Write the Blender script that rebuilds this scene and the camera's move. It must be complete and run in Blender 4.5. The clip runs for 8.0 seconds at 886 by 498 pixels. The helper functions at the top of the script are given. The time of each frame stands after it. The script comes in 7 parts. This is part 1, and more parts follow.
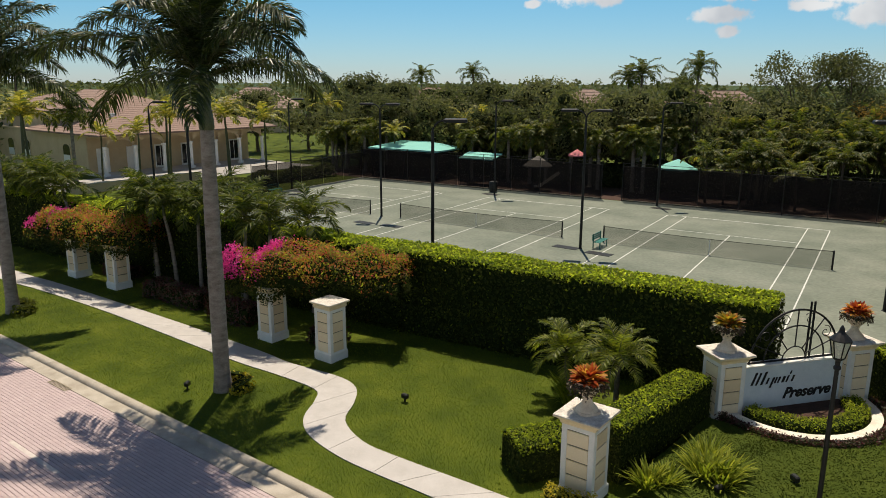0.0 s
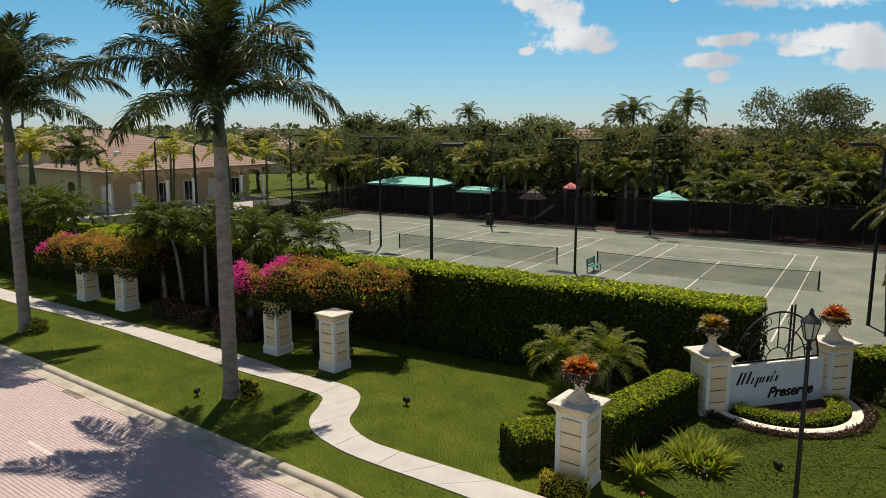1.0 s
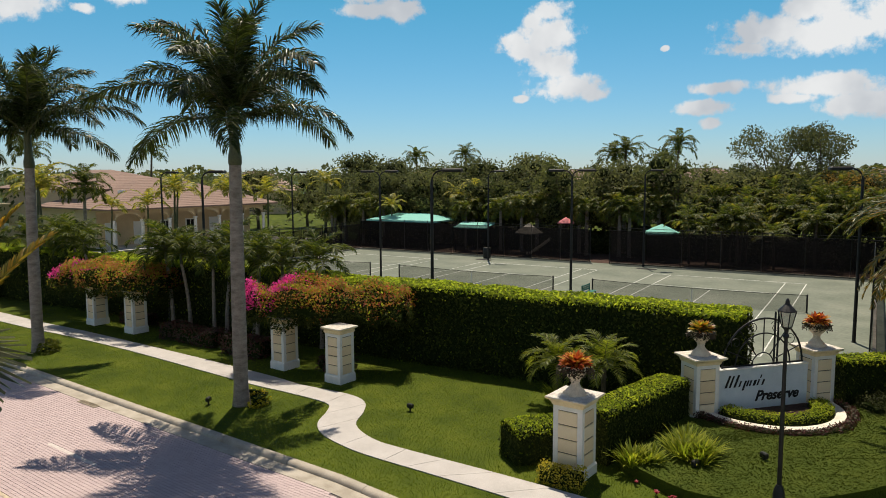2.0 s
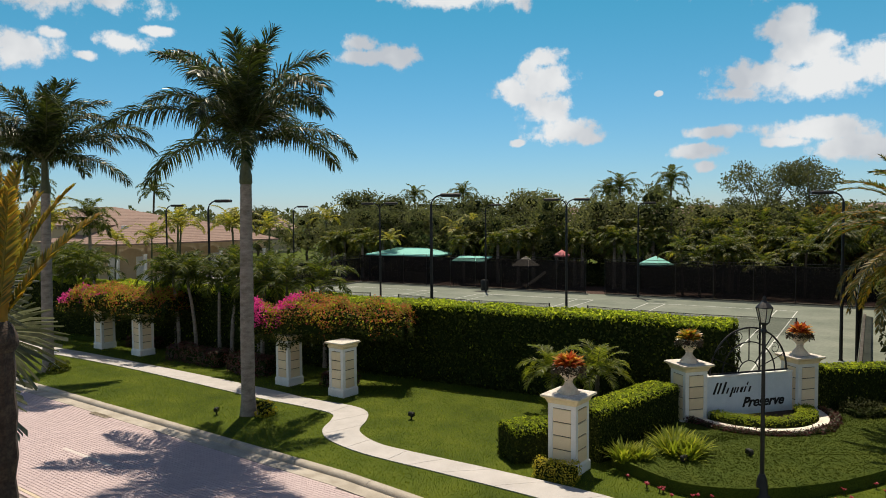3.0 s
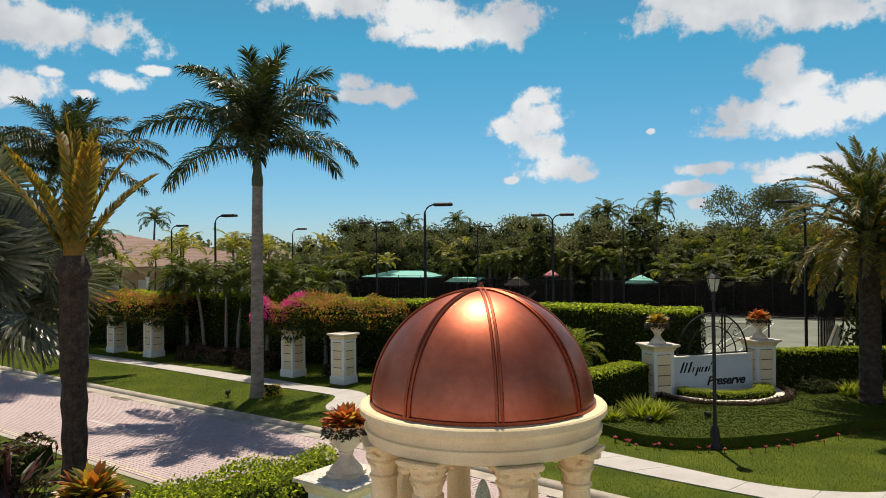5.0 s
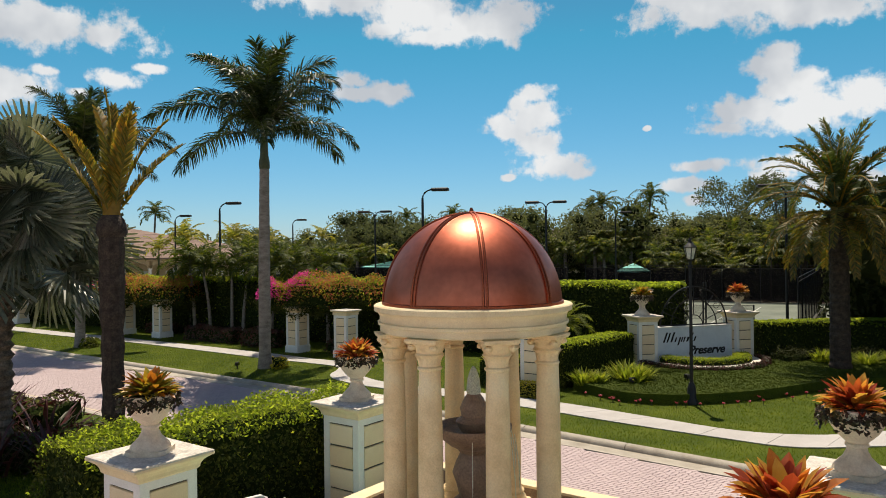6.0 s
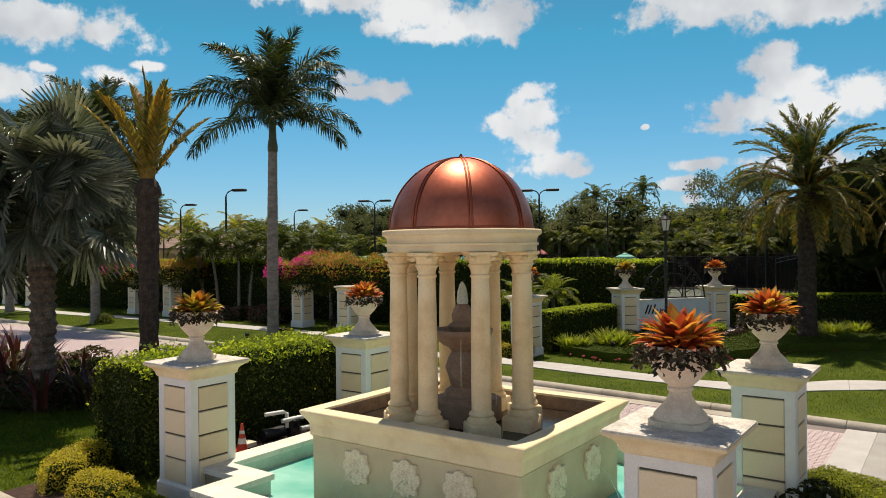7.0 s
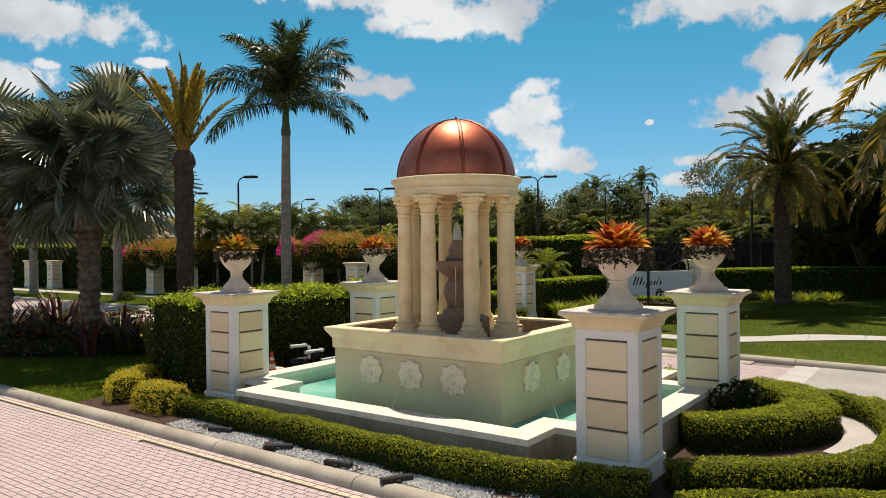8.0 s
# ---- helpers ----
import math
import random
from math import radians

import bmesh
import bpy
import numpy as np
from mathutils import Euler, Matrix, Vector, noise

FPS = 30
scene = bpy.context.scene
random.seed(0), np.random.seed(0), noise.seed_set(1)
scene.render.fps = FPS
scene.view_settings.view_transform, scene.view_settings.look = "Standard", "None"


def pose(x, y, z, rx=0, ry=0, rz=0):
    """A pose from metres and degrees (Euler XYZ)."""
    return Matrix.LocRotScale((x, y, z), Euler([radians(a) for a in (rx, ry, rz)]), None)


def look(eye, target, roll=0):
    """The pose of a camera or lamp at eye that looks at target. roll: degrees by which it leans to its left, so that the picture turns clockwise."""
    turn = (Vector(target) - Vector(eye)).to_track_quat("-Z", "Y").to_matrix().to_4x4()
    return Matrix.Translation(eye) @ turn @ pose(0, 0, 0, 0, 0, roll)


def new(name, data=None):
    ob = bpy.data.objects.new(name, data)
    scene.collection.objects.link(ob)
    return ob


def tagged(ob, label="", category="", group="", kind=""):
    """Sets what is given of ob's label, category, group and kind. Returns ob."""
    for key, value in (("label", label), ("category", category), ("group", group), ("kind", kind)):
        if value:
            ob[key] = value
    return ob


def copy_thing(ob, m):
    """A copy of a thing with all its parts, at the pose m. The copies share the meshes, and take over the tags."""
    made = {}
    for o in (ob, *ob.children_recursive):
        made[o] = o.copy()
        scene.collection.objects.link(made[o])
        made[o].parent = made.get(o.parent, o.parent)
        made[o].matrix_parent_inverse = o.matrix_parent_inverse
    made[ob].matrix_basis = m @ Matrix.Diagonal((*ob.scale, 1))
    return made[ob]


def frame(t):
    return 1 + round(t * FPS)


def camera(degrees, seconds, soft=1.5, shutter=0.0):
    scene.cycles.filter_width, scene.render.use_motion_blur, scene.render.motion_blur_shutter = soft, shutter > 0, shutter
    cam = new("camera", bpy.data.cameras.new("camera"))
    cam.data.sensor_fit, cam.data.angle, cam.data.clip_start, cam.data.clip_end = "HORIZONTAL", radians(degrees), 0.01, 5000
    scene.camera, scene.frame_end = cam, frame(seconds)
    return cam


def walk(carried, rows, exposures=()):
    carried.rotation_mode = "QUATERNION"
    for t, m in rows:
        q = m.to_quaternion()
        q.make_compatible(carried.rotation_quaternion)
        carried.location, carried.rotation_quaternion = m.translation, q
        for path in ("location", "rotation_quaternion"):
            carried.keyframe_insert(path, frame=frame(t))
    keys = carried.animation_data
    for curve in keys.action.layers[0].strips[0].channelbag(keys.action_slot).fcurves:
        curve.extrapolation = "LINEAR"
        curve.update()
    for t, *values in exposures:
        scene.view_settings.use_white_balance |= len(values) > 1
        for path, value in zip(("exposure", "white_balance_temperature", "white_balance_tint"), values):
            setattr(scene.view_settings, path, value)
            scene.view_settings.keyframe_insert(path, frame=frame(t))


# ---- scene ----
cam = camera(63.3, 8.0, soft=0.9)
PATH = [
    (0, (-0.193, -0.097, 9.873), (-1.375, 1.451, 9.419), 0.2),
    (0.5, (0.207, -0.653, 9.473), (-0.98, 0.907, 9.075), 0.1),
    (1, (0.637, -1.285, 9.058), (-0.553, 0.286, 8.722), -0.1),
    (1.5, (1.02, -1.948, 8.603), (-0.172, -0.365, 8.329), -0.2),
    (3, (2.13, -3.713, 7.247), (0.938, -2.109, 7.155), -0.4),
    (3.5, (2.559, -4.225, 6.826), (1.368, -2.618, 6.787), -0.5),
    (4, (2.967, -4.744, 6.452), (1.78, -3.134, 6.458), -0.6),
    (4.5, (3.41, -5.295, 6.084), (2.226, -3.683, 6.096), -0.5),
    (6, (4.83, -7.262, 4.91), (3.656, -5.642, 4.913), -0.7),
    (6.5, (5.428, -8.042, 4.449), (4.257, -6.421, 4.45), -0.7),
    (7, (6.085, -8.933, 4.003), (4.916, -7.31, 4.001), -0.6),
    (7.5, (6.763, -9.846, 3.55), (5.593, -8.224, 3.543), -0.7),
    (8, (7.538, -10.785, 3.095), (6.36, -9.169, 3.082), -0.7),
]
walk(cam, [(t, look(eye, target, roll)) for t, eye, target, roll in PATH], exposures=[(0, 0.10), (8, 0.14)])

# ---- light ----
SUN_EL, SUN_DIR = radians(67), Vector((-0.58, 0.815, 0)).normalized()
sun_data = bpy.data.lights.new("sun", "SUN")
sun_data.energy, sun_data.angle, sun_data.color = 5.0, radians(0.55), (1.0, 0.885, 0.715)
sun = new("sun", sun_data)
sun.matrix_world = look(SUN_DIR * 50 * math.cos(SUN_EL) + Vector((0, 0, 50 * math.sin(SUN_EL))), (0, 0, 0))

# clouds: direction, half width and half height as angles
CLOUDS = [
    ((-0.879, 0.393, 0.270), 0.143, 0.035),
    ((-0.846, 0.461, 0.269), 0.038, 0.028),
    ((-0.899, 0.390, 0.198), 0.050, 0.024),
    ((-0.884, 0.413, 0.220), 0.017, 0.008),
    ((-0.848, 0.483, 0.216), 0.036, 0.016),
    ((-0.824, 0.517, 0.232), 0.028, 0.007),
    ((-0.871, 0.449, 0.198), 0.016, 0.007),
    ((-0.663, 0.713, 0.230), 0.026, 0.016),
    ((-0.632, 0.744, 0.216), 0.035, 0.019),
    ((-0.654, 0.726, 0.213), 0.052, 0.013),
    ((-0.660, 0.674, 0.331), 0.104, 0.029),
    ((-0.586, 0.747, 0.313), 0.095, 0.038),
    ((-0.574, 0.768, 0.284), 0.069, 0.017),
    ((-0.503, 0.810, 0.302), 0.082, 0.035),
    ((-0.620, 0.728, 0.293), 0.040, 0.017),
    ((-0.470, 0.857, 0.210), 0.029, 0.016),
    ((-0.488, 0.850, 0.197), 0.022, 0.017),
    ((-0.498, 0.851, 0.164), 0.043, 0.017),
    ((-0.480, 0.859, 0.178), 0.048, 0.031),
    ((-0.471, 0.870, 0.143), 0.040, 0.028),
    ((-0.455, 0.883, 0.113), 0.064, 0.021),
    ((-0.425, 0.899, 0.103), 0.028, 0.012),
    ((-0.508, 0.856, 0.099), 0.013, 0.006),
    ((-0.507, 0.844, 0.174), 0.026, 0.016),
    ((-0.337, 0.928, 0.158), 0.006, 0.004),
    ((-0.179, 0.955, 0.237), 0.028, 0.019),
    ((-0.190, 0.957, 0.220), 0.045, 0.022),
    ((-0.173, 0.965, 0.196), 0.052, 0.029),
    ((-0.221, 0.960, 0.170), 0.061, 0.029),
    ((-0.248, 0.957, 0.151), 0.038, 0.014),
    ((-0.159, 0.973, 0.165), 0.066, 0.029),
    ((-0.096, 0.979, 0.181), 0.045, 0.029),
    ((-0.129, 0.977, 0.168), 0.043, 0.017),
    ((-0.231, 0.926, 0.299), 0.138, 0.029),
    ((-0.142, 0.949, 0.283), 0.104, 0.029),
    ((-0.299, 0.900, 0.317), 0.043, 0.019),
    ((-0.276, 0.955, 0.106), 0.036, 0.010),
    ((-0.302, 0.950, 0.082), 0.040, 0.011),
    ((-0.285, 0.956, 0.061), 0.019, 0.008),
    ((-0.161, 0.982, 0.101), 0.073, 0.017),
    ((-0.116, 0.990, 0.078), 0.069, 0.019),
    ((-0.192, 0.977, 0.089), 0.043, 0.009),
]


def nodes_of(owner):
    owner.use_nodes = True
    return owner.node_tree.nodes, owner.node_tree.links


def sky(clouds):
    world = bpy.data.worlds.new("sky")
    scene.world = world
    n, l = nodes_of(world)
    n.clear()
    tex = n.new("ShaderNodeTexSky")
    tex.sky_type, tex.sun_disc = "NISHITA", False
    tex.sun_elevation, tex.sun_rotation = SUN_EL, math.atan2(SUN_DIR.x, SUN_DIR.y)
    tex.air_density, tex.dust_density, tex.ozone_density = 1.0, 0.1, 4.0
    co = n.new("ShaderNodeTexCoord")
    warp = n.new("ShaderNodeTexNoise")
    warp.inputs["Scale"].default_value, warp.inputs["Detail"].default_value, warp.inputs["Roughness"].default_value = 30, 12, 0.62
    l.new(co.outputs["Generated"], warp.inputs["Vector"])
    total = None
    for (dx, dy, dz), w, h in clouds:
        c = Vector((dx, dy, dz)).normalized()
        side = Vector((c.y, -c.x, 0)).normalized()
        up = side.cross(c)
        parts = []
        for axis, size in ((side, w), (up, h)):
            d = n.new("ShaderNodeVectorMath")
            d.operation = "DOT_PRODUCT"
            l.new(co.outputs["Generated"], d.inputs[0])
            d.inputs[1].default_value = axis / size
            parts.append(d.outputs["Value"])
        front = n.new("ShaderNodeVectorMath")
        front.operation = "DOT_PRODUCT"
        l.new(co.outputs["Generated"], front.inputs[0])
        front.inputs[1].default_value = c
        back = n.new("ShaderNodeMath")
        back.operation = "LESS_THAN"
        l.new(front.outputs["Value"], back.inputs[0])
        back.inputs[1].default_value = 0.3
        both = n.new("ShaderNodeCombineXYZ")
        l.new(parts[0], both.inputs[0])
        l.new(parts[1], both.inputs[1])
        l.new(back.outputs[0], both.inputs[2])
        far = n.new("ShaderNodeVectorMath")
        far.operation = "LENGTH"
        l.new(both.outputs[0], far.inputs[0])
        inv = n.new("ShaderNodeMath")
        inv.operation = "SUBTRACT"
        inv.inputs[0].default_value = 1.0
        l.new(far.outputs["Value"], inv.inputs[1])
        if total is None:
            total = inv.outputs[0]
        else:
            m = n.new("ShaderNodeMath")
            m.operation = "SMOOTH_MAX"
            m.inputs[2].default_value = 0.12
            l.new(total, m.inputs[0])
            l.new(inv.outputs[0], m.inputs[1])
            total = m.outputs[0]
    # ragged edge
    rag = n.new("ShaderNodeMath")
    rag.operation = "MULTIPLY_ADD"
    l.new(warp.outputs["Fac"], rag.inputs[0])
    rag.inputs[1].default_value = 2.3
    rag.inputs[2].default_value = -1.14
    add = n.new("ShaderNodeMath")
    l.new(total, add.inputs[0])
    l.new(rag.outputs[0], add.inputs[1])
    cover = n.new("ShaderNodeMapRange")
    cover.interpolation_type = "SMOOTHSTEP"
    l.new(add.outputs[0], cover.inputs["Value"])
    cover.inputs["From Min"].default_value, cover.inputs["From Max"].default_value = 0.0, 0.5
    cover.inputs["To Max"].default_value = 0.96
    # unseen broken cloud, added outside the view to brighten the shaded sides
    rest = n.new("ShaderNodeTexNoise")
    rest.inputs["Scale"].default_value, rest.inputs["Detail"].default_value, rest.inputs["Roughness"].default_value = 3.2, 9, 0.58
    l.new(co.outputs["Generated"], rest.inputs["Vector"])
    heap = n.new("ShaderNodeMapRange")
    heap.interpolation_type = "SMOOTHSTEP"
    l.new(rest.outputs["Fac"], heap.inputs["Value"])
    heap.inputs["From Min"].default_value, heap.inputs["From Max"].default_value = 0.46, 0.60
    heap.inputs["To Max"].default_value = 0.92
    ahead = n.new("ShaderNodeVectorMath")
    ahead.operation = "DOT_PRODUCT"
    l.new(co.outputs["Generated"], ahead.inputs[0])
    ahead.inputs[1].default_value = (-0.575, 0.80, 0.17)
    clear_of = n.new("ShaderNodeMapRange")
    clear_of.interpolation_type = "SMOOTHSTEP"
    l.new(ahead.outputs["Value"], clear_of.inputs["Value"])
    clear_of.inputs["From Min"].default_value, clear_of.inputs["From Max"].default_value = 0.74, 0.50
    spread = n.new("ShaderNodeMath")
    spread.operation = "MULTIPLY"
    l.new(heap.outputs["Result"], spread.inputs[0])
    l.new(clear_of.outputs["Result"], spread.inputs[1])
    low = n.new("ShaderNodeSeparateXYZ")
    l.new(co.outputs["Generated"], low.inputs[0])
    thin = n.new("ShaderNodeMapRange")
    thin.interpolation_type = "SMOOTHSTEP"
    l.new(low.outputs["Z"], thin.inputs["Value"])
    thin.inputs["From Min"].default_value, thin.inputs["From Max"].default_value = 0.9, 0.4
    lower = n.new("ShaderNodeMath")
    lower.operation = "MULTIPLY"
    l.new(spread.outputs[0], lower.inputs[0])
    l.new(thin.outputs["Result"], lower.inputs[1])
    every = n.new("ShaderNodeMath")
    every.operation = "MAXIMUM"
    l.new(cover.outputs["Result"], every.inputs[0])
    l.new(lower.outputs[0], every.inputs[1])
    # soft grey inside of the clouds
    inner = n.new("ShaderNodeTexNoise")
    inner.inputs["Scale"].default_value, inner.inputs["Detail"].default_value = 9, 4
    l.new(co.outputs["Generated"], inner.inputs["Vector"])
    tone = n.new("ShaderNodeValToRGB")
    tone.color_ramp.elements[0].position, tone.color_ramp.elements[0].color = 0.36, (9.0, 9.4, 10.0, 1)
    tone.color_ramp.elements[1].position, tone.color_ramp.elements[1].color = 0.60, (14.2, 14.2, 14.1, 1)
    l.new(inner.outputs["Fac"], tone.inputs["Fac"])
    clear = n.new("ShaderNodeMixRGB")
    clear.blend_type, clear.inputs["Fac"].default_value = "MULTIPLY", 1.0
    rise = n.new("ShaderNodeSeparateXYZ")
    l.new(co.outputs["Generated"], rise.inputs[0])
    tint = n.new("ShaderNodeValToRGB")
    tint.color_ramp.elements[0].position, tint.color_ramp.elements[0].color = 0.0, (1.10, 1.34, 1.74, 1)
    tint.color_ramp.elements[1].position, tint.color_ramp.elements[1].color = 0.28, (0.53, 1.60, 1.52, 1)
    haze = tint.color_ramp.elements.new(0.10)
    haze.color = (0.90, 1.43, 1.64, 1)
    mid = tint.color_ramp.elements.new(0.62)
    mid.color = (1.0, 0.96, 0.98, 1)
    high = tint.color_ramp.elements.new(1.0)
    high.color = (1.08, 0.88, 0.92, 1)
    l.new(rise.outputs["Z"], tint.inputs["Fac"])
    l.new(tint.outputs["Color"], clear.inputs["Color2"])
    l.new(tex.outputs["Color"], clear.inputs["Color1"])
    mix = n.new("ShaderNodeMixRGB")
    l.new(every.outputs[0], mix.inputs["Fac"])
    l.new(clear.outputs["Color"], mix.inputs["Color1"])
    l.new(tone.outputs["Color"], mix.inputs["Color2"])
    bg = n.new("ShaderNodeBackground")
    bg.inputs["Strength"].default_value = 0.055
    l.new(mix.outputs["Color"], bg.inputs["Color"])
    out = n.new("ShaderNodeOutputWorld")
    l.new(bg.outputs[0], out.inputs["Surface"])


sky(CLOUDS)


# ---- materials ----
def material(name, colours, scale=4.0, rough=0.8, metal=0.0, bump=0.2, fine=60.0, fine_amount=0.25, island=0.0, through_light=0.0, spec=0.5,
             per_object=0.0, stretch=(1, 1, 1), coat=0.0, through_gain=1.0):
    """Two or more colours mixed by a broad noise, a fine grain on top, bump, and an optional change of tone per piece."""
    m = bpy.data.materials.new(name)
    n, l = nodes_of(m)
    p = n["Principled BSDF"]
    co = n.new("ShaderNodeTexCoord")
    mp = n.new("ShaderNodeMapping")
    mp.inputs["Scale"].default_value = stretch
    l.new(co.outputs["Object"], mp.inputs["Vector"])
    broad = n.new("ShaderNodeTexNoise")
    broad.inputs["Scale"].default_value, broad.inputs["Detail"].default_value, broad.inputs["Roughness"].default_value = scale, 5, 0.6
    l.new(mp.outputs["Vector"], broad.inputs["Vector"])
    ramp = n.new("ShaderNodeValToRGB")
    el = ramp.color_ramp.elements
    while len(el) < len(colours):
        el.new(0.5)
    for i, c in enumerate(colours):
        el[i].position = 0.3 + 0.4 * i / max(1, len(colours) - 1)
        el[i].color = (*c, 1)
    factor = broad.outputs["Fac"]
    if island:
        geo = n.new("ShaderNodeNewGeometry")
        mixer = n.new("ShaderNodeMix")
        mixer.inputs["Factor"].default_value = island
        l.new(factor, mixer.inputs["A"])
        l.new(geo.outputs["Random Per Island"], mixer.inputs["B"])
        factor = mixer.outputs["Result"]
    if per_object:
        info = n.new("ShaderNodeObjectInfo")
        mixer = n.new("ShaderNodeMix")
        mixer.inputs["Factor"].default_value = per_object
        l.new(factor, mixer.inputs["A"])
        l.new(info.outputs["Random"], mixer.inputs["B"])
        factor = mixer.outputs["Result"]
    l.new(factor, ramp.inputs["Fac"])
    grain = n.new("ShaderNodeTexNoise")
    grain.inputs["Scale"].default_value, grain.inputs["Detail"].default_value = fine, 3
    l.new(mp.outputs["Vector"], grain.inputs["Vector"])
    level = n.new("ShaderNodeMapRange")
    l.new(grain.outputs["Fac"], level.inputs["Value"])
    level.inputs["From Min"].default_value, level.inputs["From Max"].default_value = 0.3, 0.7
    level.inputs["To Min"].default_value, level.inputs["To Max"].default_value = 1 - fine_amount, 1 + fine_amount
    mul = n.new("ShaderNodeMixRGB")
    mul.blend_type, mul.inputs["Fac"].default_value = "MULTIPLY", 1
    l.new(ramp.outputs["Color"], mul.inputs["Color1"])
    l.new(level.outputs["Result"], mul.inputs["Color2"])
    l.new(mul.outputs["Color"], p.inputs["Base Color"])
    p.inputs["Roughness"].default_value, p.inputs["Metallic"].default_value = rough, metal
    p.inputs["Specular IOR Level"].default_value = spec
    p.inputs["Coat Weight"].default_value = coat
    if bump:
        b = n.new("ShaderNodeBump")
        b.inputs["Strength"].default_value, b.inputs["Distance"].default_value = bump, 0.02
        l.new(grain.outputs["Fac"], b.inputs["Height"])
        l.new(b.outputs["Normal"], p.inputs["Normal"])
    if through_light:
        tr = n.new("ShaderNodeBsdfTranslucent")
        gain = n.new("ShaderNodeMixRGB")
        gain.blend_type, gain.inputs["Fac"].default_value = "MULTIPLY", 1
        gain.inputs["Color2"].default_value = (through_gain, through_gain, through_gain * 0.7, 1)
        l.new(mul.outputs["Color"], gain.inputs["Color1"])
        l.new(gain.outputs["Color"], tr.inputs["Color"])
        mx = n.new("ShaderNodeMixShader")
        mx.inputs["Fac"].default_value = through_light
        l.new(p.outputs[0], mx.inputs[1])
        l.new(tr.outputs[0], mx.inputs[2])
        l.new(mx.outputs[0], n["Material Output"].inputs["Surface"])
    return m


GRASS = material("grass", [(0.040, 0.062, 0.004), (0.065, 0.090, 0.006), (0.100, 0.122, 0.010)], scale=0.7, rough=0.9, bump=0.8, fine=46, fine_amount=0.45, spec=0.15)
LAND = material("land", [(0.03, 0.055, 0.015), (0.06, 0.08, 0.03)], scale=0.05, rough=0.95, fine=1.5, fine_amount=0.4, spec=0.1)
PAVER = material("paver", [(0.46, 0.365, 0.36), (0.51, 0.405, 0.40), (0.55, 0.445, 0.435)], scale=0.35, rough=0.85, bump=0.05, fine=70, fine_amount=0.07, island=0.22, per_object=0.12, spec=0.25)
BED = material("bedding sand", [(0.18, 0.145, 0.135), (0.26, 0.215, 0.20)], scale=2, rough=0.95, fine=80)
BAND = material("pale paver", [(0.53, 0.44, 0.32), (0.60, 0.50, 0.37)], scale=2, rough=0.85, bump=0.06, fine=70, fine_amount=0.1, island=0.5)
KERB = material("kerb concrete", [(0.30, 0.26, 0.205), (0.40, 0.355, 0.29), (0.48, 0.43, 0.36)], scale=1.5, rough=0.9, fine=40, fine_amount=0.15, bump=0.3)
WALKWAY = material("walkway concrete", [(0.41, 0.385, 0.36), (0.52, 0.49, 0.465)], scale=1.2, rough=0.9, fine=50, fine_amount=0.1, bump=0.2)
DRIVE = material("drive concrete", [(0.30, 0.28, 0.26), (0.40, 0.38, 0.35)], scale=0.8, rough=0.9, fine=60, fine_amount=0.12)
COURT = material("clay court", [(0.136, 0.157, 0.124), (0.18, 0.20, 0.16), (0.225, 0.24, 0.195)], scale=0.3, rough=0.95, fine=5, fine_amount=0.12, bump=0.1, spec=0.2)
LINE = material("court line", [(0.52, 0.53, 0.49), (0.62, 0.62, 0.58)], scale=3, rough=0.8)
STUCCO = material("cream stucco", [(0.70, 0.545, 0.32), (0.82, 0.675, 0.42), (0.87, 0.745, 0.49)], scale=2.2, rough=0.85, fine=70, fine_amount=0.07, bump=0.3)
PANEL = material("cream block", [(0.74, 0.58, 0.37), (0.82, 0.67, 0.44), (0.86, 0.72, 0.50)], scale=2.5, rough=0.85, fine=60, fine_amount=0.05, bump=0.12, per_object=0.45)
TRIM = material("white stucco", [(0.74, 0.72, 0.67), (0.83, 0.81, 0.77)], scale=3, rough=0.8, fine=60, fine_amount=0.06, bump=0.3)
CAPSTONE = material("weathered cap", [(0.42, 0.38, 0.33), (0.60, 0.55, 0.48), (0.70, 0.66, 0.60)], scale=5, rough=0.85, fine=30, fine_amount=0.2, bump=0.4)
CAST = material("cast stone", [(0.76, 0.56, 0.30), (0.88, 0.69, 0.40), (0.92, 0.77, 0.49)], scale=2.5, rough=0.8, fine=50, fine_amount=0.07, bump=0.4)
URN = material("urn stone", [(0.62, 0.50, 0.37), (0.75, 0.63, 0.48), (0.81, 0.71, 0.57)], scale=5, rough=0.85, fine=40, fine_amount=0.07, bump=0.15)
COPING = material("coping", [(0.60, 0.545, 0.45), (0.73, 0.675, 0.57), (0.78, 0.73, 0.63)], scale=3, rough=0.75, fine=40, fine_amount=0.12, bump=0.3)
GROOVE = material("dark joint", [(0.10, 0.085, 0.06), (0.14, 0.12, 0.09)], scale=6, rough=0.95)
CROWN_SHADE = material("painted shade in a crown", [(0.020, 0.026, 0.010), (0.038, 0.046, 0.018)], scale=2, rough=1.0, spec=0.0)
# dark core colour that paints the shade between hedge leaves
HEDGE_SHADE = material("hedge inside", [(0.014, 0.022, 0.006), (0.024, 0.034, 0.010)], scale=6, rough=1.0, spec=0.0)
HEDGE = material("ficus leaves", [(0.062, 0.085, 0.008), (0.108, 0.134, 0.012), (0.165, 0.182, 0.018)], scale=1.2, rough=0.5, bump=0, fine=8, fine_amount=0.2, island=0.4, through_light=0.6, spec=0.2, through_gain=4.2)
YELLOW_LEAF = material("golden leaves", [(0.20, 0.19, 0.016), (0.36, 0.31, 0.022), (0.50, 0.40, 0.03)], scale=2, rough=0.5, bump=0, fine=8, island=0.7, through_light=0.45, through_gain=2.2)
